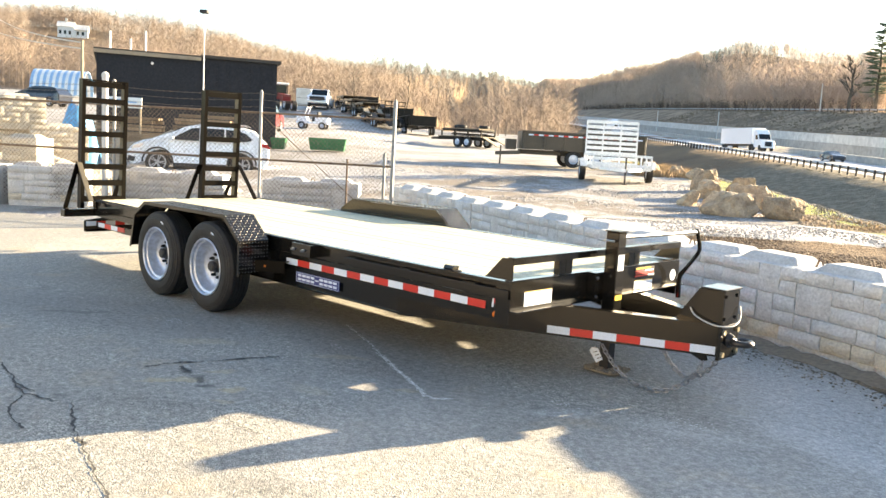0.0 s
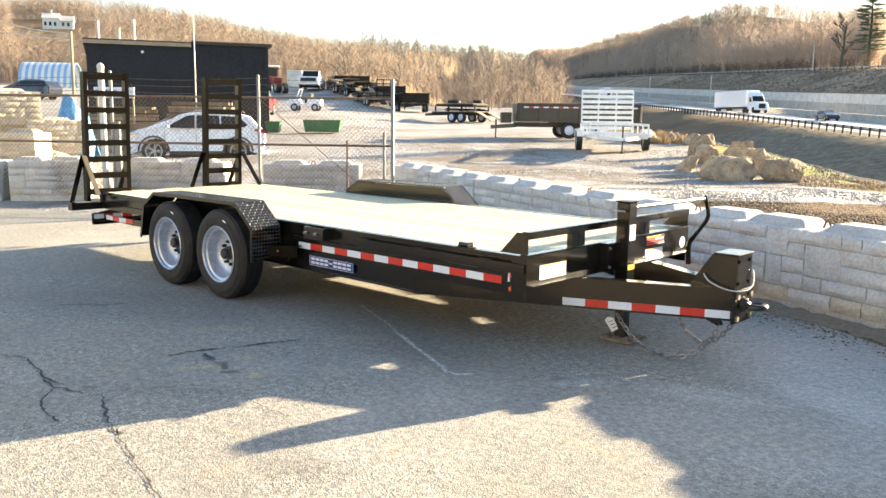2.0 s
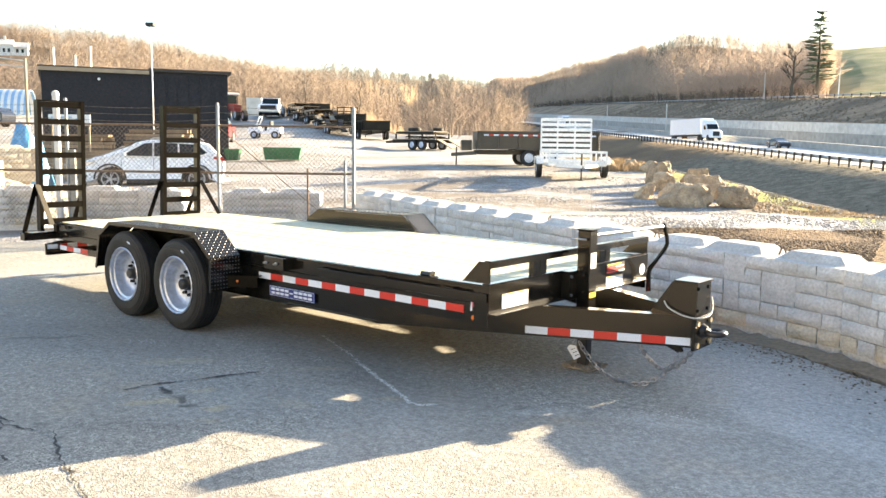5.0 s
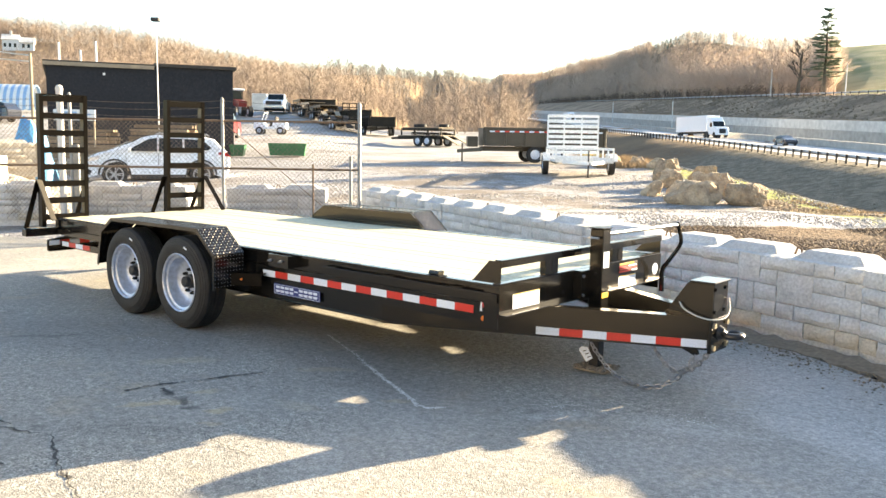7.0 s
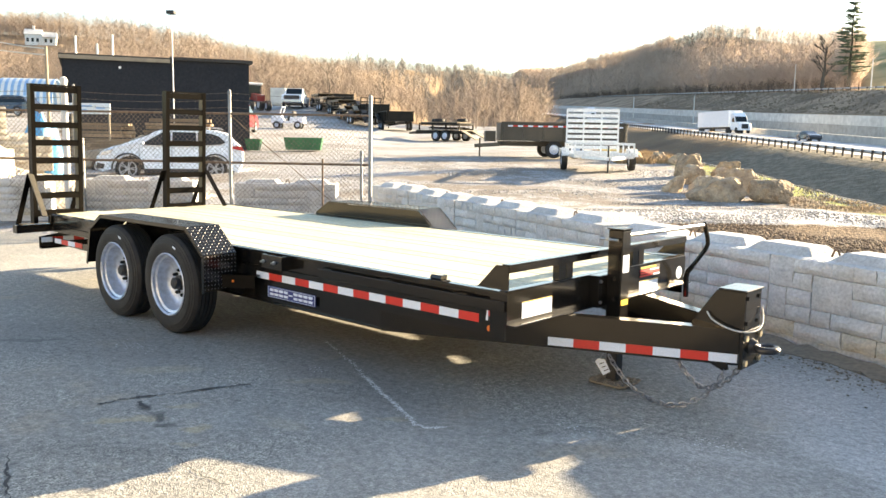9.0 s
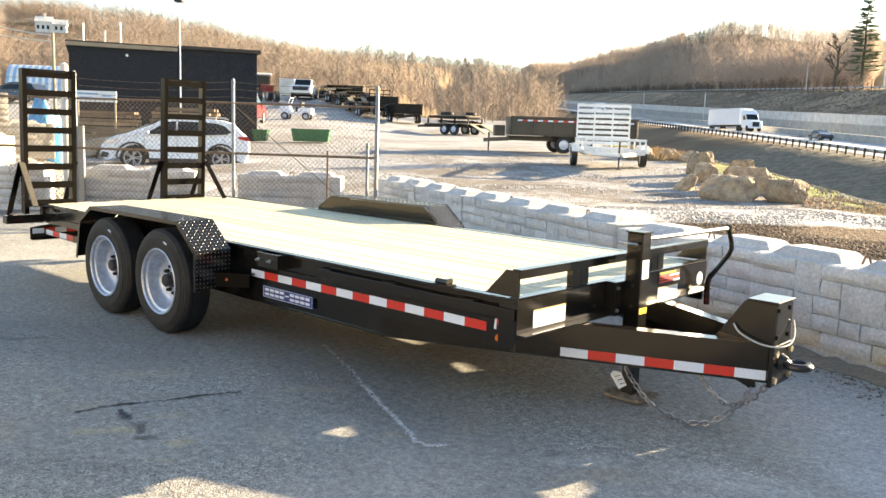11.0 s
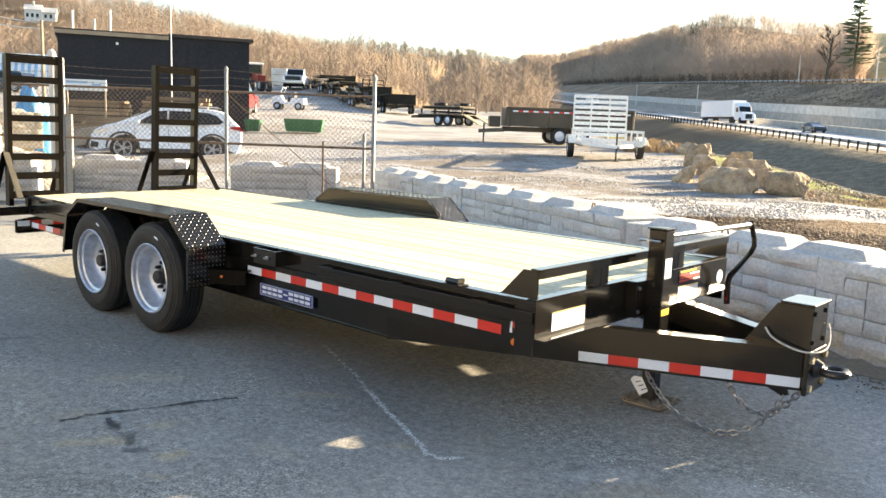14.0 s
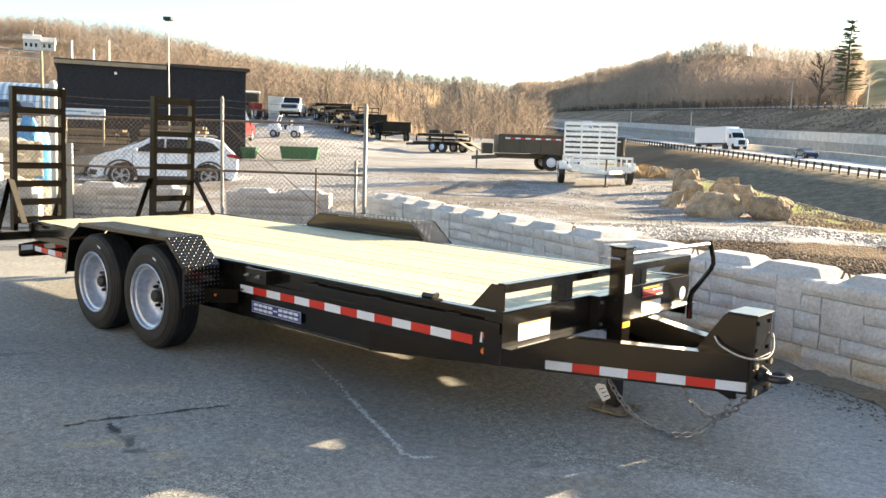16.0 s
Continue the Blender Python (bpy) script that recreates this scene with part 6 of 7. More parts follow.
# main beams, wrapped into the tongue
for s in (1, -1):
    def my(y):
        return YD + s * (y - YD)
    g = B()
    low = 0.318
    prism(g, [(X_REAR + 0.05, 0.505), (-4.32, 0.505), (-4.02, low), (-2.2, low), (-0.80, 0.314), (-0.80, 0.555), (X_REAR + 0.05, 0.555)], "y", my(0.012), my(0.03))
    box(g, X_REAR + 0.05, -0.8, min(my(0.0), my(0.10)), max(my(0.0), my(0.10)), 0.555, 0.568)
    box(g, -4.02, -0.8, min(my(0.0), my(0.10)), max(my(0.0), my(0.10)), 0.306, 0.316)
    tp("main_beam", g, M_BLACK)
    g = B()
    a, b = Vector((-0.82, my(0.012), 0.395)), Vector((1.185, YC + s * (0.872 - YC), 0.395))
    inward = Vector((-(b - a).y, (b - a).x, 0)).normalized() * s
    sect = [(-0.01, -0.096), (0.072, -0.096), (0.072, -0.084), (0.01, -0.084), (0.01, 0.095), (0.072, 0.095), (0.072, 0.107), (-0.01, 0.107)]
    E0, E1 = [[g.verts.new(p + inward * q + Vector((0, 0, z))) for q, z in sect] for p in (a, b)]
    g.faces.new(E0)
    g.faces.new(E1[::-1])
    for q in range(8):
        g.faces.new((E0[q], E0[(q + 1) % 8], E1[(q + 1) % 8], E1[q]))
    tp("tongue_beam", g, M_BLACK)
    # side channel, with its rub rail standing off on stake pockets
    g = B()
    box(g, -2.42, 0.12, min(my(-0.004), my(0.012)), max(my(-0.004), my(0.012)), 0.43, 0.566)
    tp("side_plate", g, M_BLACK)
    g = B()
    box(g, X_REAR, X_FRONT - 0.005, min(my(0.0), my(0.05)), max(my(0.0), my(0.05)), 0.575, 0.668)
    tp("side_channel", g, M_BLACK)
    g = B()
    box(g, X_REAR, X_FRONT - 0.003, min(my(-0.032), my(0.03)), max(my(-0.032), my(0.03)), 0.672, 0.692, 0.003)
    tp("deck_edge", g, M_BLACK, "black steel angle along the planks")
    g = B()
    box(g, -1.38, 0.21, min(my(-0.046), my(-0.037)), max(my(-0.046), my(-0.037)), 0.580, 0.640, 0.002)
    tp("rub_rail", g, M_BLACK)
    for x in (-1.30, -0.72, -0.12):
        g = B()
        for dx in (-0.045, 0.045):
            box(g, x + dx - 0.004, x + dx + 0.004, min(my(-0.037), my(0.0)), max(my(-0.037), my(0.0)), 0.576, 0.650)
        box(g, x - 0.049, x + 0.049, min(my(-0.036), my(-0.030)), max(my(-0.036), my(-0.030)), 0.576, 0.646)
        tp("stake_pocket", g, M_BLACK)
    # box bracket with two bolts
    g = B()
    for y in (-0.10, -0.01):
        box(g, -1.945, -1.71, min(my(y), my(y + 0.008)), max(my(y), my(y + 0.008)), 0.588, 0.684)
    for x in (-1.945, -1.718):
        box(g, x, x + 0.008, min(my(-0.092), my(-0.01)), max(my(-0.092), my(-0.01)), 0.588, 0.684)
    box(g, -1.937, -1.718, min(my(-0.092), my(-0.01)), max(my(-0.092), my(-0.01)), 0.588, 0.596)
    bracket = tp("tool_bracket", g, M_BLACK, "open black steel box with bolts")
    for x in (-1.915, -1.79):
        g = B()
        rod(g, [(x, my(-0.10), 0.635), (x, my(-0.112), 0.635), (x, my(-0.113), 0.635), (x, my(-0.13), 0.635)], [0.012, 0.012, 0.006, 0.006], 8)
        tp("bolt", g, M_ZINC, "zinc bolt", bracket)
    # reflective tape: seven pairs on the side, seven pieces on the tongue
    for i in range(14):
        g = B()
        x = -2.137 + i * 0.1527
        box(g, x, x + 0.1525, min(my(-0.0065), my(-0.003)), max(my(-0.0065), my(-0.003)), 0.480 + 0.0007 * i, 0.530 + 0.0007 * i)
        tp("reflective_tape", g, M_TAPER if i % 2 else M_TAPEW, "red reflective tape" if i % 2 else "white reflective tape")
    d = (b - a).normalized()
    o = Vector((d.y, -d.x, 0)) * 0.0115 * s
    for i in range(7):
        g = B()
        q = a + d * (1.085 + i * 0.1525) + o + Vector((0, 0, -0.057))
        beam(g, q, q + d * 0.1523, 0.003, 0.05)
        tp("reflective_tape", g, M_TAPEW if i % 2 == 0 else M_TAPER, "white reflective tape" if i % 2 == 0 else "red reflective tape")

# name plate: blue field, pale border and bars
g = B()
box(g, -2.0, -1.452, -0.0085, -0.0045, 0.355, 0.437, 0.0015)
plate = tp("name_plate", g, M_LOGO, "blue plate with pale lettering bars")
g = B()
for x0, x1, z0, z1 in ((-1.992, -1.460, 0.430, 0.4325), (-1.992, -1.460, 0.3595, 0.362), (-1.992, -1.9895, 0.362, 0.430), (-1.4625, -1.460, 0.362, 0.430)):
    box(g, x0, x1, -0.0098, -0.0086, z0, z1)
tp("border", g, M_TAPEW, "", plate)
for i in range(9):
    g = B()
    x = -1.975 + i * 0.0555
    for z0, z1 in (((0.392, 0.402),) if i == 4 else ((0.372, 0.390), (0.402, 0.4215))):
        prism(g, [(x + 0.005, z0), (x + 0.044, z0), (x + 0.048, z0 + 0.005), (x + 0.047, z1), (x + 0.004, z1), (x + 0.001, z1 - 0.005)], "y", -0.0100, -0.0086)
    tp("bar", g, M_TAPEW, "", plate)
g = B()
box(g, 0.050, 0.116, -0.0068, -0.0045, 0.508, 0.572, 0)
sticker = tp("sticker", g, M_BLACKMATT, "small black, red and white sticker")
g = B()
prism(g, [(0.054, 0.512), (0.070, 0.512), (0.070, 0.568), (0.060, 0.568)], "y", -0.0082, -0.0069)
tp("mark", g, M_TAPEW, "white mark", sticker)
g = B()
prism(g, [(0.072, 0.540), (0.084, 0.535), (0.080, 0.568), (0.072, 0.568)], "y", -0.0082, -0.0069)
tp("mark", g, M_STICKRED, "red mark", sticker)
for z, m in ((0.552, M_TAPEW), (0.538, M_TAPEW), (0.520, M_STICKRED)):
    g = B()
    box(g, 0.087, 0.113, -0.0082, -0.0069, z - 0.004, z + 0.004)
    tp("bar", g, m, "", sticker)
g = B()
lathe(g, [(0.0, -0.018), (0.016, -0.016), (0.02, -0.004), (0.0, -0.004)], 14, Matrix.Translation((0.085, 0, 0.468)), closed=False)
tp("marker_light", g, M_AMBER, "amber marker light")
g = B()
lathe(g, [(0.0, -0.014), (0.009, -0.012), (0.011, -0.004), (0.0, -0.004)], 10, Matrix.Translation((-2.235, -0.142, 0.455)) @ pose(0, 0, 0, 0, 0, 30), closed=False)
tp("marker_light", g, M_AMBER, "amber marker light")
# chain latch on the deck edge
g = B()
box(g, -0.36, -0.24, -0.052, 0.02, 0.693, 0.700, 0.002)
rod(g, [(-0.345, -0.03, 0.712), (-0.26, -0.03, 0.712)], 0.017, 8)
box(g, -0.30, -0.275, -0.02, 0.03, 0.70, 0.725, 0.003)
tp("latch", g, M_BLACK)

# planks
NPL = 13
W0, W1 = 0.032, 2.048
pw = (W1 - W0) / NPL
for i in range(NPL):
    g = B()
    box(g, X_REAR + 0.02, X_FRONT - 0.055, W0 + i * pw + 0.0025, W0 + (i + 1) * pw - 0.0025, 0.655, 0.689 + 0.0012 * ((i * 7) % 3), 0.003)
    tp("plank", g, M_WOOD)
for i, x in enumerate(np.arange(X_REAR + 0.5, 0.1, 0.61)):
    g = B()
    box(g, x, x + 0.05, 0.05, 2.03, 0.575, 0.652)
    tp("cross_member", g, M_BLACK)

# header across the front
g = B()
box(g, X_FRONT - 0.012, X_FRONT, -0.03, 2.11, 0.512, 0.697)
box(g, X_FRONT - 0.055, X_FRONT, -0.03, 2.11, 0.691, 0.701, 0.002)
box(g, X_FRONT, X_FRONT + 0.055, -0.03, 0.80, 0.505, 0.513, 0.002)
box(g, X_FRONT, X_FRONT + 0.055, 1.09, 2.11, 0.505, 0.513, 0.002)
tp("header", g, M_BLACK)
for y in (-0.03, 2.098):
    g = B()
    box(g, 0.10, X_FRONT - 0.013, y, y + 0.012, 0.42, 0.69)
    tp("corner_plate", g, M_BLACK)
# mount of the jack on the header
for y in (0.80, 1.06):
    g = B()
    box(g, X_FRONT + 0.001, X_FRONT + 0.07, y, y + 0.03, 0.50, 0.70, 0.002)
    jm = tp("jack_mount", g, M_BLACK)
    for z in (0.535, 0.665):
        g = B()
        rod(g, [(X_FRONT + 0.071, y + 0.015, z), (X_FRONT + 0.082, y + 0.015, z)], 0.011, 6)
        tp("bolt", g, M_ZINC, "zinc bolt", jm)
g = B()
box(g, X_FRONT + 0.001, 0.29, 0.83, 1.06, 0.50, 0.70, 0.003)
tp("jack_mount_plate", g, M_BLACK)
# stop rail: angle on posts and end gussets
g = B()
box(g, X_FRONT - 0.05, X_FRONT + 0.005, -0.02, 2.10, 0.838, 0.846, 0.002)
box(g, X_FRONT - 0.003, X_FRONT + 0.005, -0.02, 2.10, 0.800, 0.838)
tp("stop_rail", g, M_BLACK)
for y in (0.47, 1.34):
    g = B()
    box(g, X_FRONT - 0.05, X_FRONT - 0.006, y, y + 0.075, 0.702, 0.838, 0.002)
    box(g, X_FRONT - 0.03, X_FRONT - 0.004, y + 0.075, y + 0.15, 0.702, 0.838, 0.002)
    tp("stop_rail_post", g, M_BLACK)
for y in (-0.022, 2.094):
    g = B()
    prism(g, [(0.0, 0.702), (X_FRONT - 0.004, 0.702), (X_FRONT - 0.004, 0.838), (0.13, 0.838)], "y", y, y + 0.01)
    box(g, 0.0, X_FRONT - 0.06, y - 0.004, y + 0.045, 0.702, 0.708)
    tp("gusset", g, M_BLACK)
# stickers on the header
for y0, y1, z0, z1, m, l in ((0.105, 0.395, 0.528, 0.622, M_TAPEW, "white reflective sticker"), (1.43, 1.69, 0.518, 0.585, M_TAPEW, "white warning sticker"),
                             (1.43, 1.71, 0.606, 0.682, M_STICKRED, "red, black and yellow warning sticker")):
    g = B()
    box(g, X_FRONT + 0.001, X_FRONT + 0.0035, y0, y1, z0, z1)
    st = tp("sticker", g, M_BLACKMATT if m == M_STICKRED else m, l)
    if m == M_STICKRED:
        for k, (ya, yb, bm_) in enumerate(((0.0, 0.62, M_STICKRED), (0.68, 1.0, M_TAPEW), (0.04, 0.7, M_STICKRED), (0.74, 0.96, M_STICKRED), (0.0, 0.45, M_STICKRED), (0.5, 0.95, M_TAPEW), (0.05, 0.8, M_YELLOW))):
            g = B()
            zz = z0 + 0.006 + (0, 0, 0.018, 0.018, 0.036, 0.036, 0.056)[k]
            box(g, X_FRONT + 0.0036, X_FRONT + 0.005, y0 + (y1 - y0) * ya, y0 + (y1 - y0) * yb, zz, zz + 0.011)
            tp("bar", g, bm_, "", st)
    else:
        g = B()
        box(g, X_FRONT + 0.0036, X_FRONT + 0.005, y0, y1, z1 - 0.005, z1)
        tp("bar", g, M_YELLOW, "yellow strip", st)
g = B()
bmesh.ops.create_cone(g, cap_ends=True, segments=18, radius1=0.045, radius2=0.045, depth=0.003, matrix=pose(X_FRONT + 0.002, 2.01, 0.585, 0, 90, 0))
tp("sticker", g, M_TAPEW, "round white sticker")

# drop-leg jack
g = B()
box(g, 0.287, 0.389, 0.893, 0.995, 0.29, 0.985, 0.006)
mast = tp("jack_tube", g, M_BLACK)
g = B()
box(g, 0.280, 0.396, 0.886, 1.002, 0.985, 0.994, 0.002)
tp("cap", g, M_BLACK, "", mast)
g = B()
box(g, 0.300, 0.376, 0.906, 0.982, 0.03, 0.29, 0.004)
tp("jack_leg", g, M_IRON, "greasy steel drop leg")
g = B()
prism(g, [(0.24, 0.83), (0.44, 0.83), (0.47, 0.86), (0.47, 1.03), (0.44, 1.06), (0.24, 1.06), (0.21, 1.03), (0.21, 0.86)], "z", 0.012, 0.024)
tp("jack_foot", g, M_MUD, "mud-caked foot plate")
rnd = random.Random(4)
g = B()
for k in range(60):
    x, y, r = rnd.uniform(0.215, 0.465), rnd.uniform(0.835, 1.055), rnd.uniform(0.008, 0.022)
    bmesh.ops.create_icosphere(g, subdivisions=1, radius=r, matrix=Matrix.Translation((x, y, 0.026)) @ Matrix.Diagonal((1, 1, 0.7, 1)))
tp("mud", g, M_MUD, "dried mud and gravel", kind="stuff")
for z, m in ((0.90, M_STEEL),):
    g = B()
    rod(g, [(0.30, 0.86, 0.925), (0.30, 0.893, 0.925)], 0.009, 8)
    rod(g, [(0.245, 0.868, 0.925), (0.37, 0.868, 0.925)], 0.008, 8)
    tp("jack_pin", g, m)
g = B()
box(g, 0.3895, 0.3915, 0.90, 0.985, 0.515, 0.55)
tp("sticker", g, M_YELLOW, "yellow and white warning sticker", mast)
g = B()
box(g, 0.3895, 0.3912, 0.905, 0.98, 0.72, 0.83)
tp("sticker", g, M_TAPEW, "white data sticker", mast)
# crank shaft and handle
g = B()
rod(g, [(0.35, 0.99, 0.945), (0.38, 1.4, 0.948), (0.41, 1.98, 0.951)], 0.014, 10)
tp("crank_shaft", g, M_STEEL, "bare steel crank shaft")
g = B()
rod(g, [(0.41, 1.97, 0.965), (0.415, 1.99, 0.93), (0.43, 2.0, 0.86), (0.435, 2.0, 0.815), (0.42, 2.0, 0.775), (0.33, 2.0, 0.645), (0.295, 2.0, 0.60), (0.285, 2.0, 0.56), (0.29, 2.0, 0.415)], [0.016] * 6 + [0.02] * 3, 10)
tp("crank_handle", g, M_BLACK, smooth=True)

# tongue tip: end plate, adjuster box, lunette eye
g = B()
box(g, 1.178, 1.202, 0.822, 1.068, 0.285, 0.50, 0.004)
tp("end_plate", g, M_BLACK)
g = B()
for y in (0.835, 1.045):
    prism(g, [(0.885, 0.503), (1.195, 0.503), (1.195, 0.715), (1.03, 0.715)], "y", y, y + 0.01)
box(g, 1.185, 1.197, 0.845, 1.045, 0.503, 0.715)
tb = tp("adjuster_box", g, M_BLACK)
g = B()
box(g, 1.04, 1.206, 0.825, 1.065, 0.715, 0.728, 0.004)
tp("lid", g, M_BLACK, "bent steel lid", tb)
for y in (0.865, 1.01):
    for z in (0.54, 0.68):
        g = B()
        rod(g, [(1.197, y, z), (1.206, y, z)], 0.012, 6)
        tp("bolt", g, M_BLACK, "", tb)
for y in (0.85, 1.04):
    for z in (0.32, 0.46):
        g = B()
        rod(g, [(1.202, y, z), (1.216, y, z)], 0.019, 6)
        tp("bolt", g, M_BRASS, "brass-coloured bolt head")
g = B()
rod(g, [(1.20, YC, 0.40), (1.235, YC, 0.40)], [0.05, 0.032], 12)
rod(g, [(1.285 + 0.054 * math.cos(a), YC + 0.054 * math.sin(a), 0.40) for a in np.linspace(0, 2 * math.pi, 22, endpoint=False)], 0.021, 10, closed=True)
tp("lunette_eye", g, M_IRON, "forged black lunette eye", smooth=True)
# breakaway cable
g = B()
ctrl = [Vector(p) for p in ((0.985, 0.822, 0.585), (1.02, 0.812, 0.548), (1.09, 0.805, 0.520), (1.16, 0.806, 0.505), (1.215, 0.85, 0.498), (1.236, 0.93, 0.503), (1.232, 1.0, 0.525), (1.218, 1.04, 0.57), (1.207, 1.045, 0.61))]
pts = []
for k in range(len(ctrl) - 1):
    p0, p1, p2, p3 = ctrl[max(k - 1, 0)], ctrl[k], ctrl[k + 1], ctrl[min(k + 2, len(ctrl) - 1)]
    for f in (0.0, 0.25, 0.5, 0.75):
        pts.append(0.5 * (2 * p1 + (p2 - p0) * f + (2 * p0 - 5 * p1 + 4 * p2 - p3) * f * f + (3 * p1 - p0 - 3 * p2 + p3) * f ** 3))
rod(g, pts + [ctrl[-1]], 0.0048, 8)
tp("breakaway_cable", g, M_CABLE, "thin grey cable", smooth=True)
# hook plate under the tongue
g = B()
prism(g, [(0.98, 0.289), (1.10, 0.289), (1.11, 0.262), (1.08, 0.25), (1.05, 0.262)], "y", 0.86, 0.875)
tp("chain_hook", g, M_BLACK)


def chain(name, pts, label):
    """Links of bent rod along a hanging line."""
    L = [Vector(p) for p in pts]
    fine = []
    for a, b in zip(L, L[1:]):
        fine += [a.lerp(b, k / 20) for k in range(20)]
    fine.append(L[-1])
    g, step, run, i = B(), 0.034, 0.0, 0
    prev = fine[0]
    for p in fine[1:]:
        run += (p - prev).length
        if run >= step:
            run -= step
            d = (p - prev).normalized()
            up = Vector((0, 0, 1)) if abs(d.z) < 0.95 else Vector((1, 0, 0))
            s = d.cross(up).normalized()
            if i % 2:
                s = d.cross(s).normalized()
            ring = []
            for k in range(10):
                t = 2 * math.pi * k / 10
                ring.append(p + d * (0.024 * math.cos(t)) + s * (0.014 * math.sin(t)))
            rod(g, ring, 0.0048, 5, closed=True)
            i += 1
        prev = p
    return tp(name, g, M_CHAIN, label, kind="stuff")


def sag(a, b, low, n=12):
    a, b = Vector(a), Vector(b)
    out = []
    for k in range(n + 1):
        f = k / n
        p = a.lerp(b, f)
        p.z = max(p.z - low * 4 * f * (1 - f), 0.012)
        out.append(p)
    return out


chain("safety_chain", [(0.37, 0.80, 0.235), (0.42, 0.80, 0.17), (0.50, 0.795, 0.09), (0.58, 0.79, 0.04), (0.68, 0.775, 0.016), (0.80, 0.755, 0.012), (0.90, 0.79, 0.03), (0.99, 0.83, 0.09), (1.06, 0.86, 0.18), (1.09, 0.87, 0.27)], "galvanised safety chain drooping to the ground")
chain("safety_chain", sag((0.70, 1.0, 0.288), (1.14, 1.0, 0.287), 0.20), "galvanised safety chain drooping from the tongue")
g = B()
prism(g, [(0.312, 0.172), (0.330, 0.198), (0.378, 0.200), (0.420, 0.130), (0.372, 0.098)], "y", 0.758, 0.761)
tg = tp("paper_tag", g, M_TAPEW, "white paper tag hung on wire")
for k in range(3):
    g = B()
    beam(g, (0.345 + 0.017 * k, 0.757, 0.165 - 0.018 * k), (0.375 + 0.017 * k, 0.757, 0.18 - 0.018 * k), 0.0016, 0.004)
    tp("bar", g, M_BLACK, "", tg)
g = B()
rod(g, [(0.345, 0.7595, 0.196), (0.35, 0.80, 0.24), (0.36, 0.87, 0.296)], 0.003, 5)
tp("wire", g, M_STEEL, "", tg)

# wheels
for s in (1, -1):
    for x in (-2.795, -3.64):
        y0 = YD + s * (-0.358 - YD)
        w = empty("wheel", Matrix.Translation((x, y0, 0.382)) @ (pose(0, 0, 0, 0, 0, 0) if s > 0 else pose(0, 0, 0, 0, 0, 180)))
        w.parent = trailer
        g = B()
        R = 0.382
        prof = [(0.232, 0.012), (0.244, 0.002), (0.250, -0.004), (0.256, -0.0045), (0.258, -0.001), (0.266, -0.003), (0.290, -0.007), (0.318, -0.005), (0.320, -0.0015), (0.326, -0.001), (0.328, 0.002), (0.343, 0.005), (0.345, 0.009), (0.362, 0.013), (0.364, 0.018), (0.376, 0.028)]
        for k in range(5):
            yy = 0.038 + k * 0.0305
            prof += [(R, yy), (R, yy + 0.0225), (R - 0.009, yy + 0.0245), (R - 0.009, yy + 0.0285)]
        prof += [(R, 0.190), (0.374, 0.200), (0.33, 0.216), (0.26, 0.212), (0.232, 0.200)]
        lathe(g, prof, 56)
        ty = tp("tyre", g, M_RUBBER, "", w)
        ty.data.polygons.foreach_set("use_smooth", [True] * len(ty.data.polygons))
        ty.data.set_sharp_from_angle(angle=radians(24))
        g = B()
        lathe(g, [(0.243, 0.000), (0.236, -0.006), (0.226, 0.003), (0.224, 0.022), (0.206, 0.03), (0.198, 0.06), (0.192, 0.10), (0.178, 0.118), (0.150, 0.128), (0.10, 0.135), (0.06, 0.133), (0.0, 0.133)], 48, closed=False)
        lathe(g, [(0.243, 0.000), (0.243, 0.19), (0.23, 0.20)], 48, closed=False)
        tp("rim", g, M_STEELRIM, "silver-painted steel rim", w, smooth=True)
        g = B()
        lathe(g, [(0.0, 0.045), (0.035, 0.047), (0.045, 0.056), (0.047, 0.09), (0.058, 0.094), (0.06, 0.132)], 24, closed=False)
        tp("hub", g, M_IRON, "black oil-bath hub", w, smooth=True)
        for k in range(8):
            g = B()
            a = 2 * math.pi * k / 8 + 0.2
            rod(g, [(0.098 * math.cos(a), 0.134, 0.098 * math.sin(a)), (0.098 * math.cos(a), 0.108, 0.098 * math.sin(a)), (0.098 * math.cos(a), 0.095, 0.098 * math.sin(a))], [0.015, 0.014, 0.008], 6)
            tp("lug_nut", g, M_BLACK, "", w)
        g = B()
        box(g, -0.022, 0.022, -0.0075, -0.0045, -0.006, 0.006, 0, pose(0, 0, 0, 0, 22, 0) @ Matrix.Translation((0, 0, 0.315)))
        tp("label_mark", g, M_TAPEW, "white stamped mark", w)
for x in (-2.795, -3.64):
    g = B()
    rod(g, [(x, -0.14, 0.382), (x, 2 * YD + 0.14, 0.382)], 0.05, 12)
    tp("axle", g, M_BLACK)

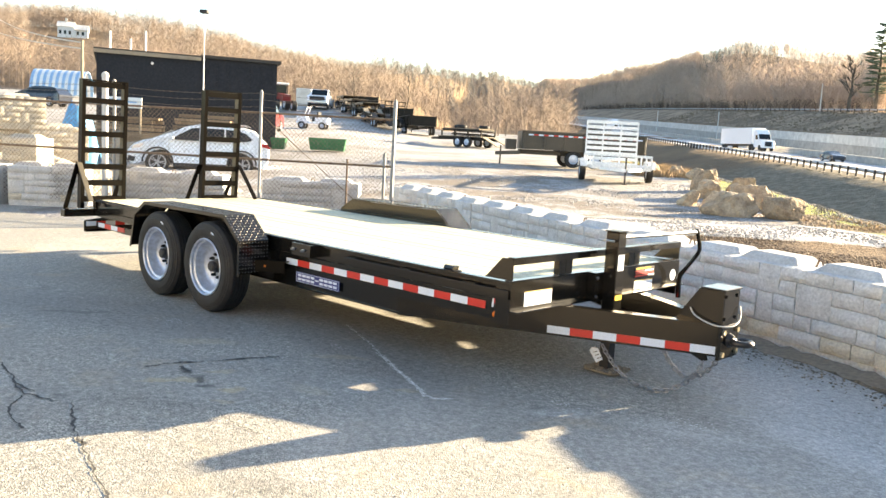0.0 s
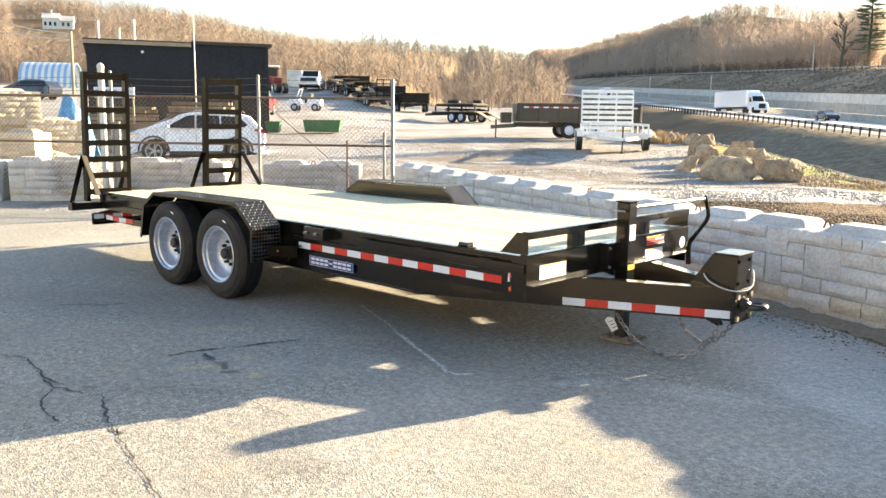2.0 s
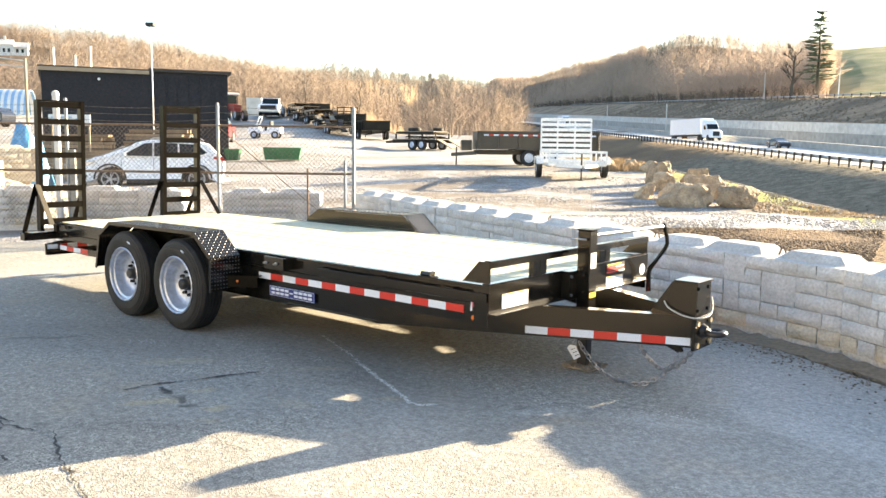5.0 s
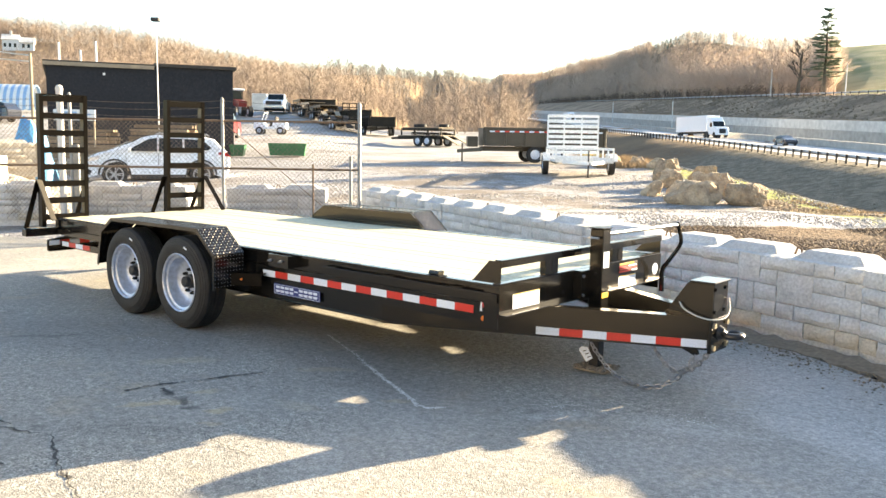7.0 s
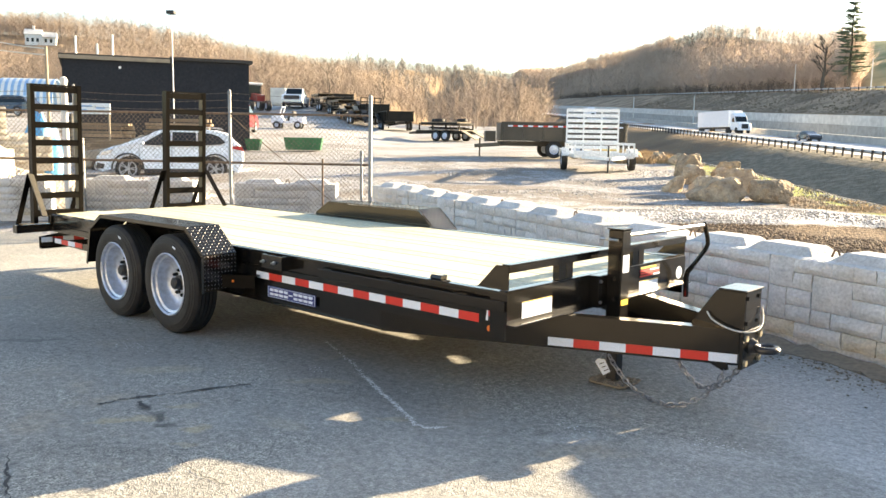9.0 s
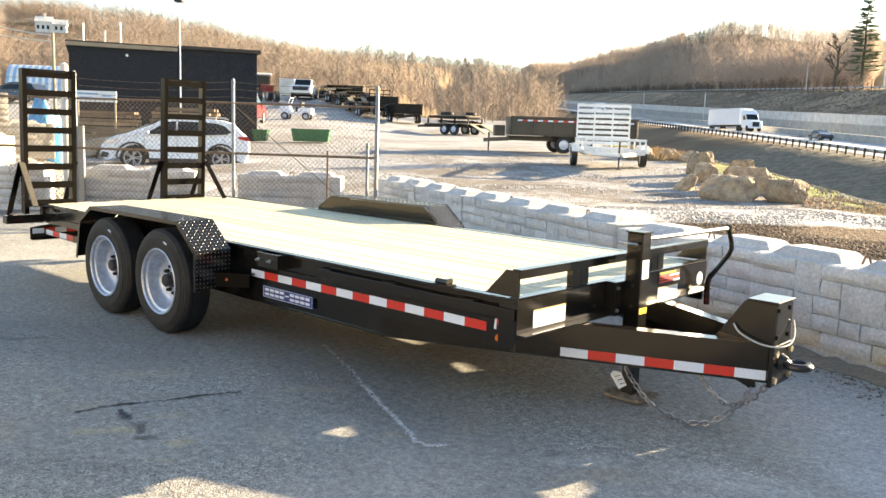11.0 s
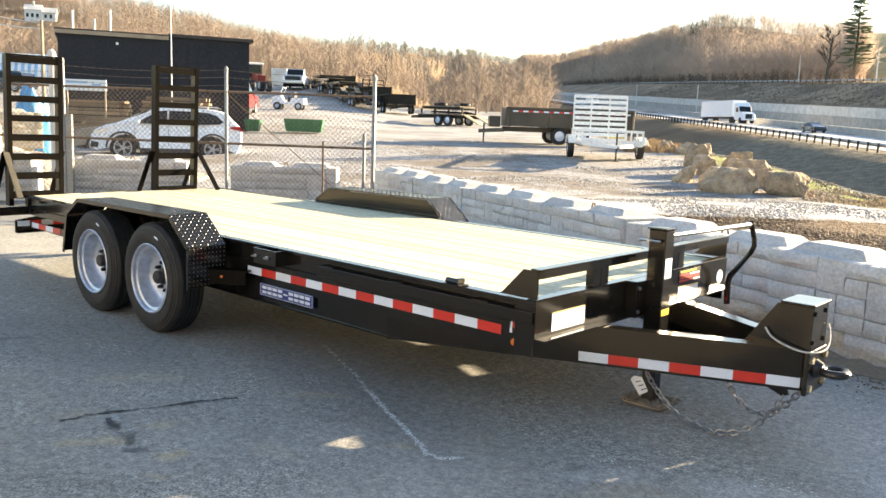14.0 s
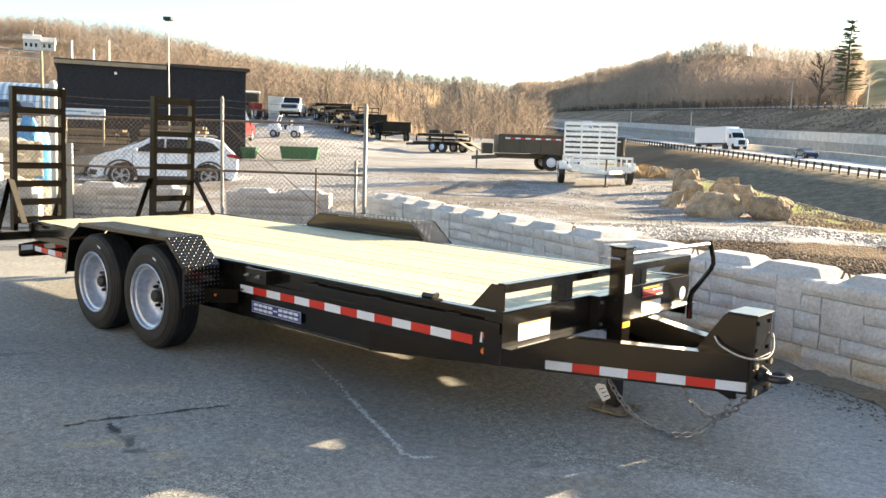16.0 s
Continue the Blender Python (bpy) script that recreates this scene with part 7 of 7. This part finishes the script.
# fenders of tread plate
FP = [(-4.150, 0.40), (-4.075, 0.715), (-3.875, 0.835), (-2.535, 0.845), (-2.305, 0.655), (-2.310, 0.385)]
for s in (1, -1):
    def my(y):
        return YD + s * (y - YD)
    g = B()
    inner = [(p[0] + (0.010 if i < 2 else (-0.010 if i > 3 else 0)), p[1] - (0.010 if 1 <= i <= 4 else 0)) for i, p in enumerate(FP)]
    prism(g, FP + inner[::-1], "y", my(-0.352), my(-0.065))
    fe = tp("fender", g, M_BLACK, "black diamond-plate fender")
    g = B()
    for (xa, za), (xb, zb) in zip(FP, FP[1:]):
        beam(g, (xa, my(-0.350), za - 0.012), (xb, my(-0.350), zb - 0.012), 0.006, 0.028, (0, 0, 1) if abs(xb - xa) > 0.05 else (1, 0, 0))
    tp("lip", g, M_BLACK, "", fe)
    g = B()
    prism(g, [(-4.07, 0.57), (-4.05, 0.70), (-3.87, 0.822), (-2.545, 0.832), (-2.33, 0.65), (-2.33, 0.57)], "y", my(-0.063), my(-0.055))
    tp("skirt", g, M_BLACK, "inner black steel skirt", fe)
    # raised treads
    verts, faces = [], []
    for (xa, za), (xb, zb) in zip(FP, FP[1:]):
        A, Bq = Vector((xa, 0, za)), Vector((xb, 0, zb))
        d = (Bq - A).normalized()
        nrm = Vector((-d.z, 0, d.x))
        L = (Bq - A).length
        nx, ny = int(L / 0.029), 10
        for i in range(nx):
            for j in range(ny):
                c = A + d * ((i + 0.5) * L / nx) + Vector((0, my(-0.335 + j * 0.0285), 0)) + nrm * 0.0003
                f = 1 if (i + j) % 2 else -1
                ax = (d + Vector((0, f * s, 0))).normalized() * 0.0098
                bx = (d - Vector((0, f * s, 0))).normalized() * 0.0034
                k = len(verts)
                verts += [tuple(c - ax), tuple(c - bx), tuple(c + ax), tuple(c + bx), tuple(c + nrm * 0.0024)]
                faces += [(k, k + 1, k + 4), (k + 1, k + 2, k + 4), (k + 2, k + 3, k + 4), (k + 3, k, k + 4)]
    me = bpy.data.meshes.new("tread")
    me.from_pydata(verts, [], faces)
    me.materials.append(M_TREAD)
    tr = new("tread", me)
    tr.parent = fe
    tagged(tr, "raised diamond treads", kind="stuff")
    g = B()
    beam(g, (-2.36, my(-0.215), 0.450), (-2.09, my(-0.055), 0.455), 0.014, 0.095)
    beam(g, (-2.36, my(-0.180), 0.494), (-2.09, my(-0.020), 0.499), 0.08, 0.010)
    tp("fender_bracket", g, M_RAMP)

# tail: cross tube, light bar, ramps
g = B()
box(g, X_REAR - 0.10, X_REAR + 0.0, -0.33, 2.41, 0.505, 0.585, 0.004)
tp("rear_tube", g, M_BLACK)
g = B()
box(g, X_REAR + 0.001, X_REAR + 0.06, -0.02, 2.10, 0.59, 0.69, 0.003)
tp("rear_sill", g, M_BLACK)
for y0, y1 in ((-0.12, 0.46), (1.62, 2.20)):
    g = B()
    prism(g, [(y0, 0.345), (y1, 0.345), (y1, 0.46), ((y0 + y1) / 2, 0.50), (y0, 0.46)], "x", X_REAR + 0.0, X_REAR + 0.012)
    lb = tp("light_bar", g, M_BLACK)
    g = B()
    box(g, X_REAR + 0.013, X_REAR + 0.06, y0, y1, 0.340, 0.352)
    tp("flange", g, M_BLACK, "", lb)
    for i in range(5):
        g = B()
        yy = y0 + 0.02 + i * 0.11
        box(g, X_REAR + 0.0125, X_REAR + 0.016, yy, yy + 0.109, 0.40, 0.45)
        tp("reflective_tape", g, M_TAPEW if i % 2 == 0 else M_TAPER, "", lb)
g = B()
prism(g, [(-5.66, 0.40), (-5.0, 0.385), (-4.3, 0.395), (-4.3, 0.45), (-5.66, 0.45)], "y", -0.008, 0.004)
tp("reflector_strip", g, M_BLACK)
for i in range(4):
    g = B()
    x = -5.60 + i * 0.1525
    box(g, x, x + 0.152, -0.0115, -0.0085, 0.40, 0.448)
    tp("reflective_tape", g, M_TAPEW if i % 2 == 0 else M_TAPER)


def ramp(y0, y1, side):
    r = empty("loading_ramp")
    r.parent = trailer
    foot, top = Vector((X_REAR - 0.01, 0, 0.60)), Vector((-5.672, 0, 1.985))
    for y in (y0, y1):
        g = B()
        beam(g, foot + Vector((0, y, 0)), top + Vector((0, y, 0)), 0.042, 0.085, (1, 0, 0))
        tp("side_rail", g, M_RAMP, "", r)
    # inside of the outer rail: dust and reflected light put into the tan
    g = B()
    beam(g, foot + Vector((0, y1 - 0.0235, 0.03)), top + Vector((0, y1 - 0.0235, -0.03)), 0.004, 0.07, (1, 0, 0))
    tp("inner_face", g, M_LIP, "dusty inner face, tan with reflected light", r)
    for k in range(8):
        p = foot.lerp(top, 0.07 + k * 0.1285)
        g = B()
        if k == 7:
            box(g, p.x - 0.045, p.x + 0.04, y0 - 0.02, y1 + 0.02, top.z - 0.012, top.z + 0.004)
            box(g, p.x + 0.030, p.x + 0.038, y0 + 0.021, y1 - 0.021, top.z - 0.075, top.z - 0.013)
        else:
            prism(g, [(p.x - 0.04, p.z + 0.03), (p.x - 0.034, p.z + 0.03), (p.x - 0.034, p.z - 0.022), (p.x + 0.034, p.z - 0.022), (p.x + 0.034, p.z + 0.03), (p.x + 0.04, p.z + 0.03), (p.x + 0.04, p.z - 0.03), (p.x - 0.04, p.z - 0.03)], "y", y0 + 0.022, y1 - 0.022)
        tp("rung", g, M_RAMP, "", r)
    h = foot.lerp(top, 0.36)
    for y in (y0 - 0.03, y1 + 0.03):
        g = B()
        beam(g, (h.x - 0.01, y, h.z), (h.x - 0.36, y, 0.56), 0.012, 0.05, (0, 1, 0))
        tp("ramp_stand", g, M_RAMP, "", r)
    g = B()
    if side < 0:
        beam(g, (h.x + 0.03, y0 - 0.035, h.z), (-5.36, y0 - 0.045, 0.70), 0.014, 0.05, (0, 1, 0))
        tp("ramp_brace", g, M_TANBLACK, "dusty steel brace, tan as in sun", r)
    else:
        beam(g, (h.x + 0.03, y1 + 0.035, h.z), (-5.40, y1 + 0.10, 0.70), 0.014, 0.05, (0, 1, 0))
        tp("ramp_brace", g, M_RAMP, "", r)
    g = B()
    beam(g, (foot.x - 0.30, y0 - 0.03, 0.56), (foot.x - 0.30, y1 + 0.03, 0.56), 0.05, 0.02)
    tp("stand_foot", g, M_TANBLACK, "", r)
    return r


ramp(-0.15, 0.315, -1)
ramp(1.31, 1.77, 1)
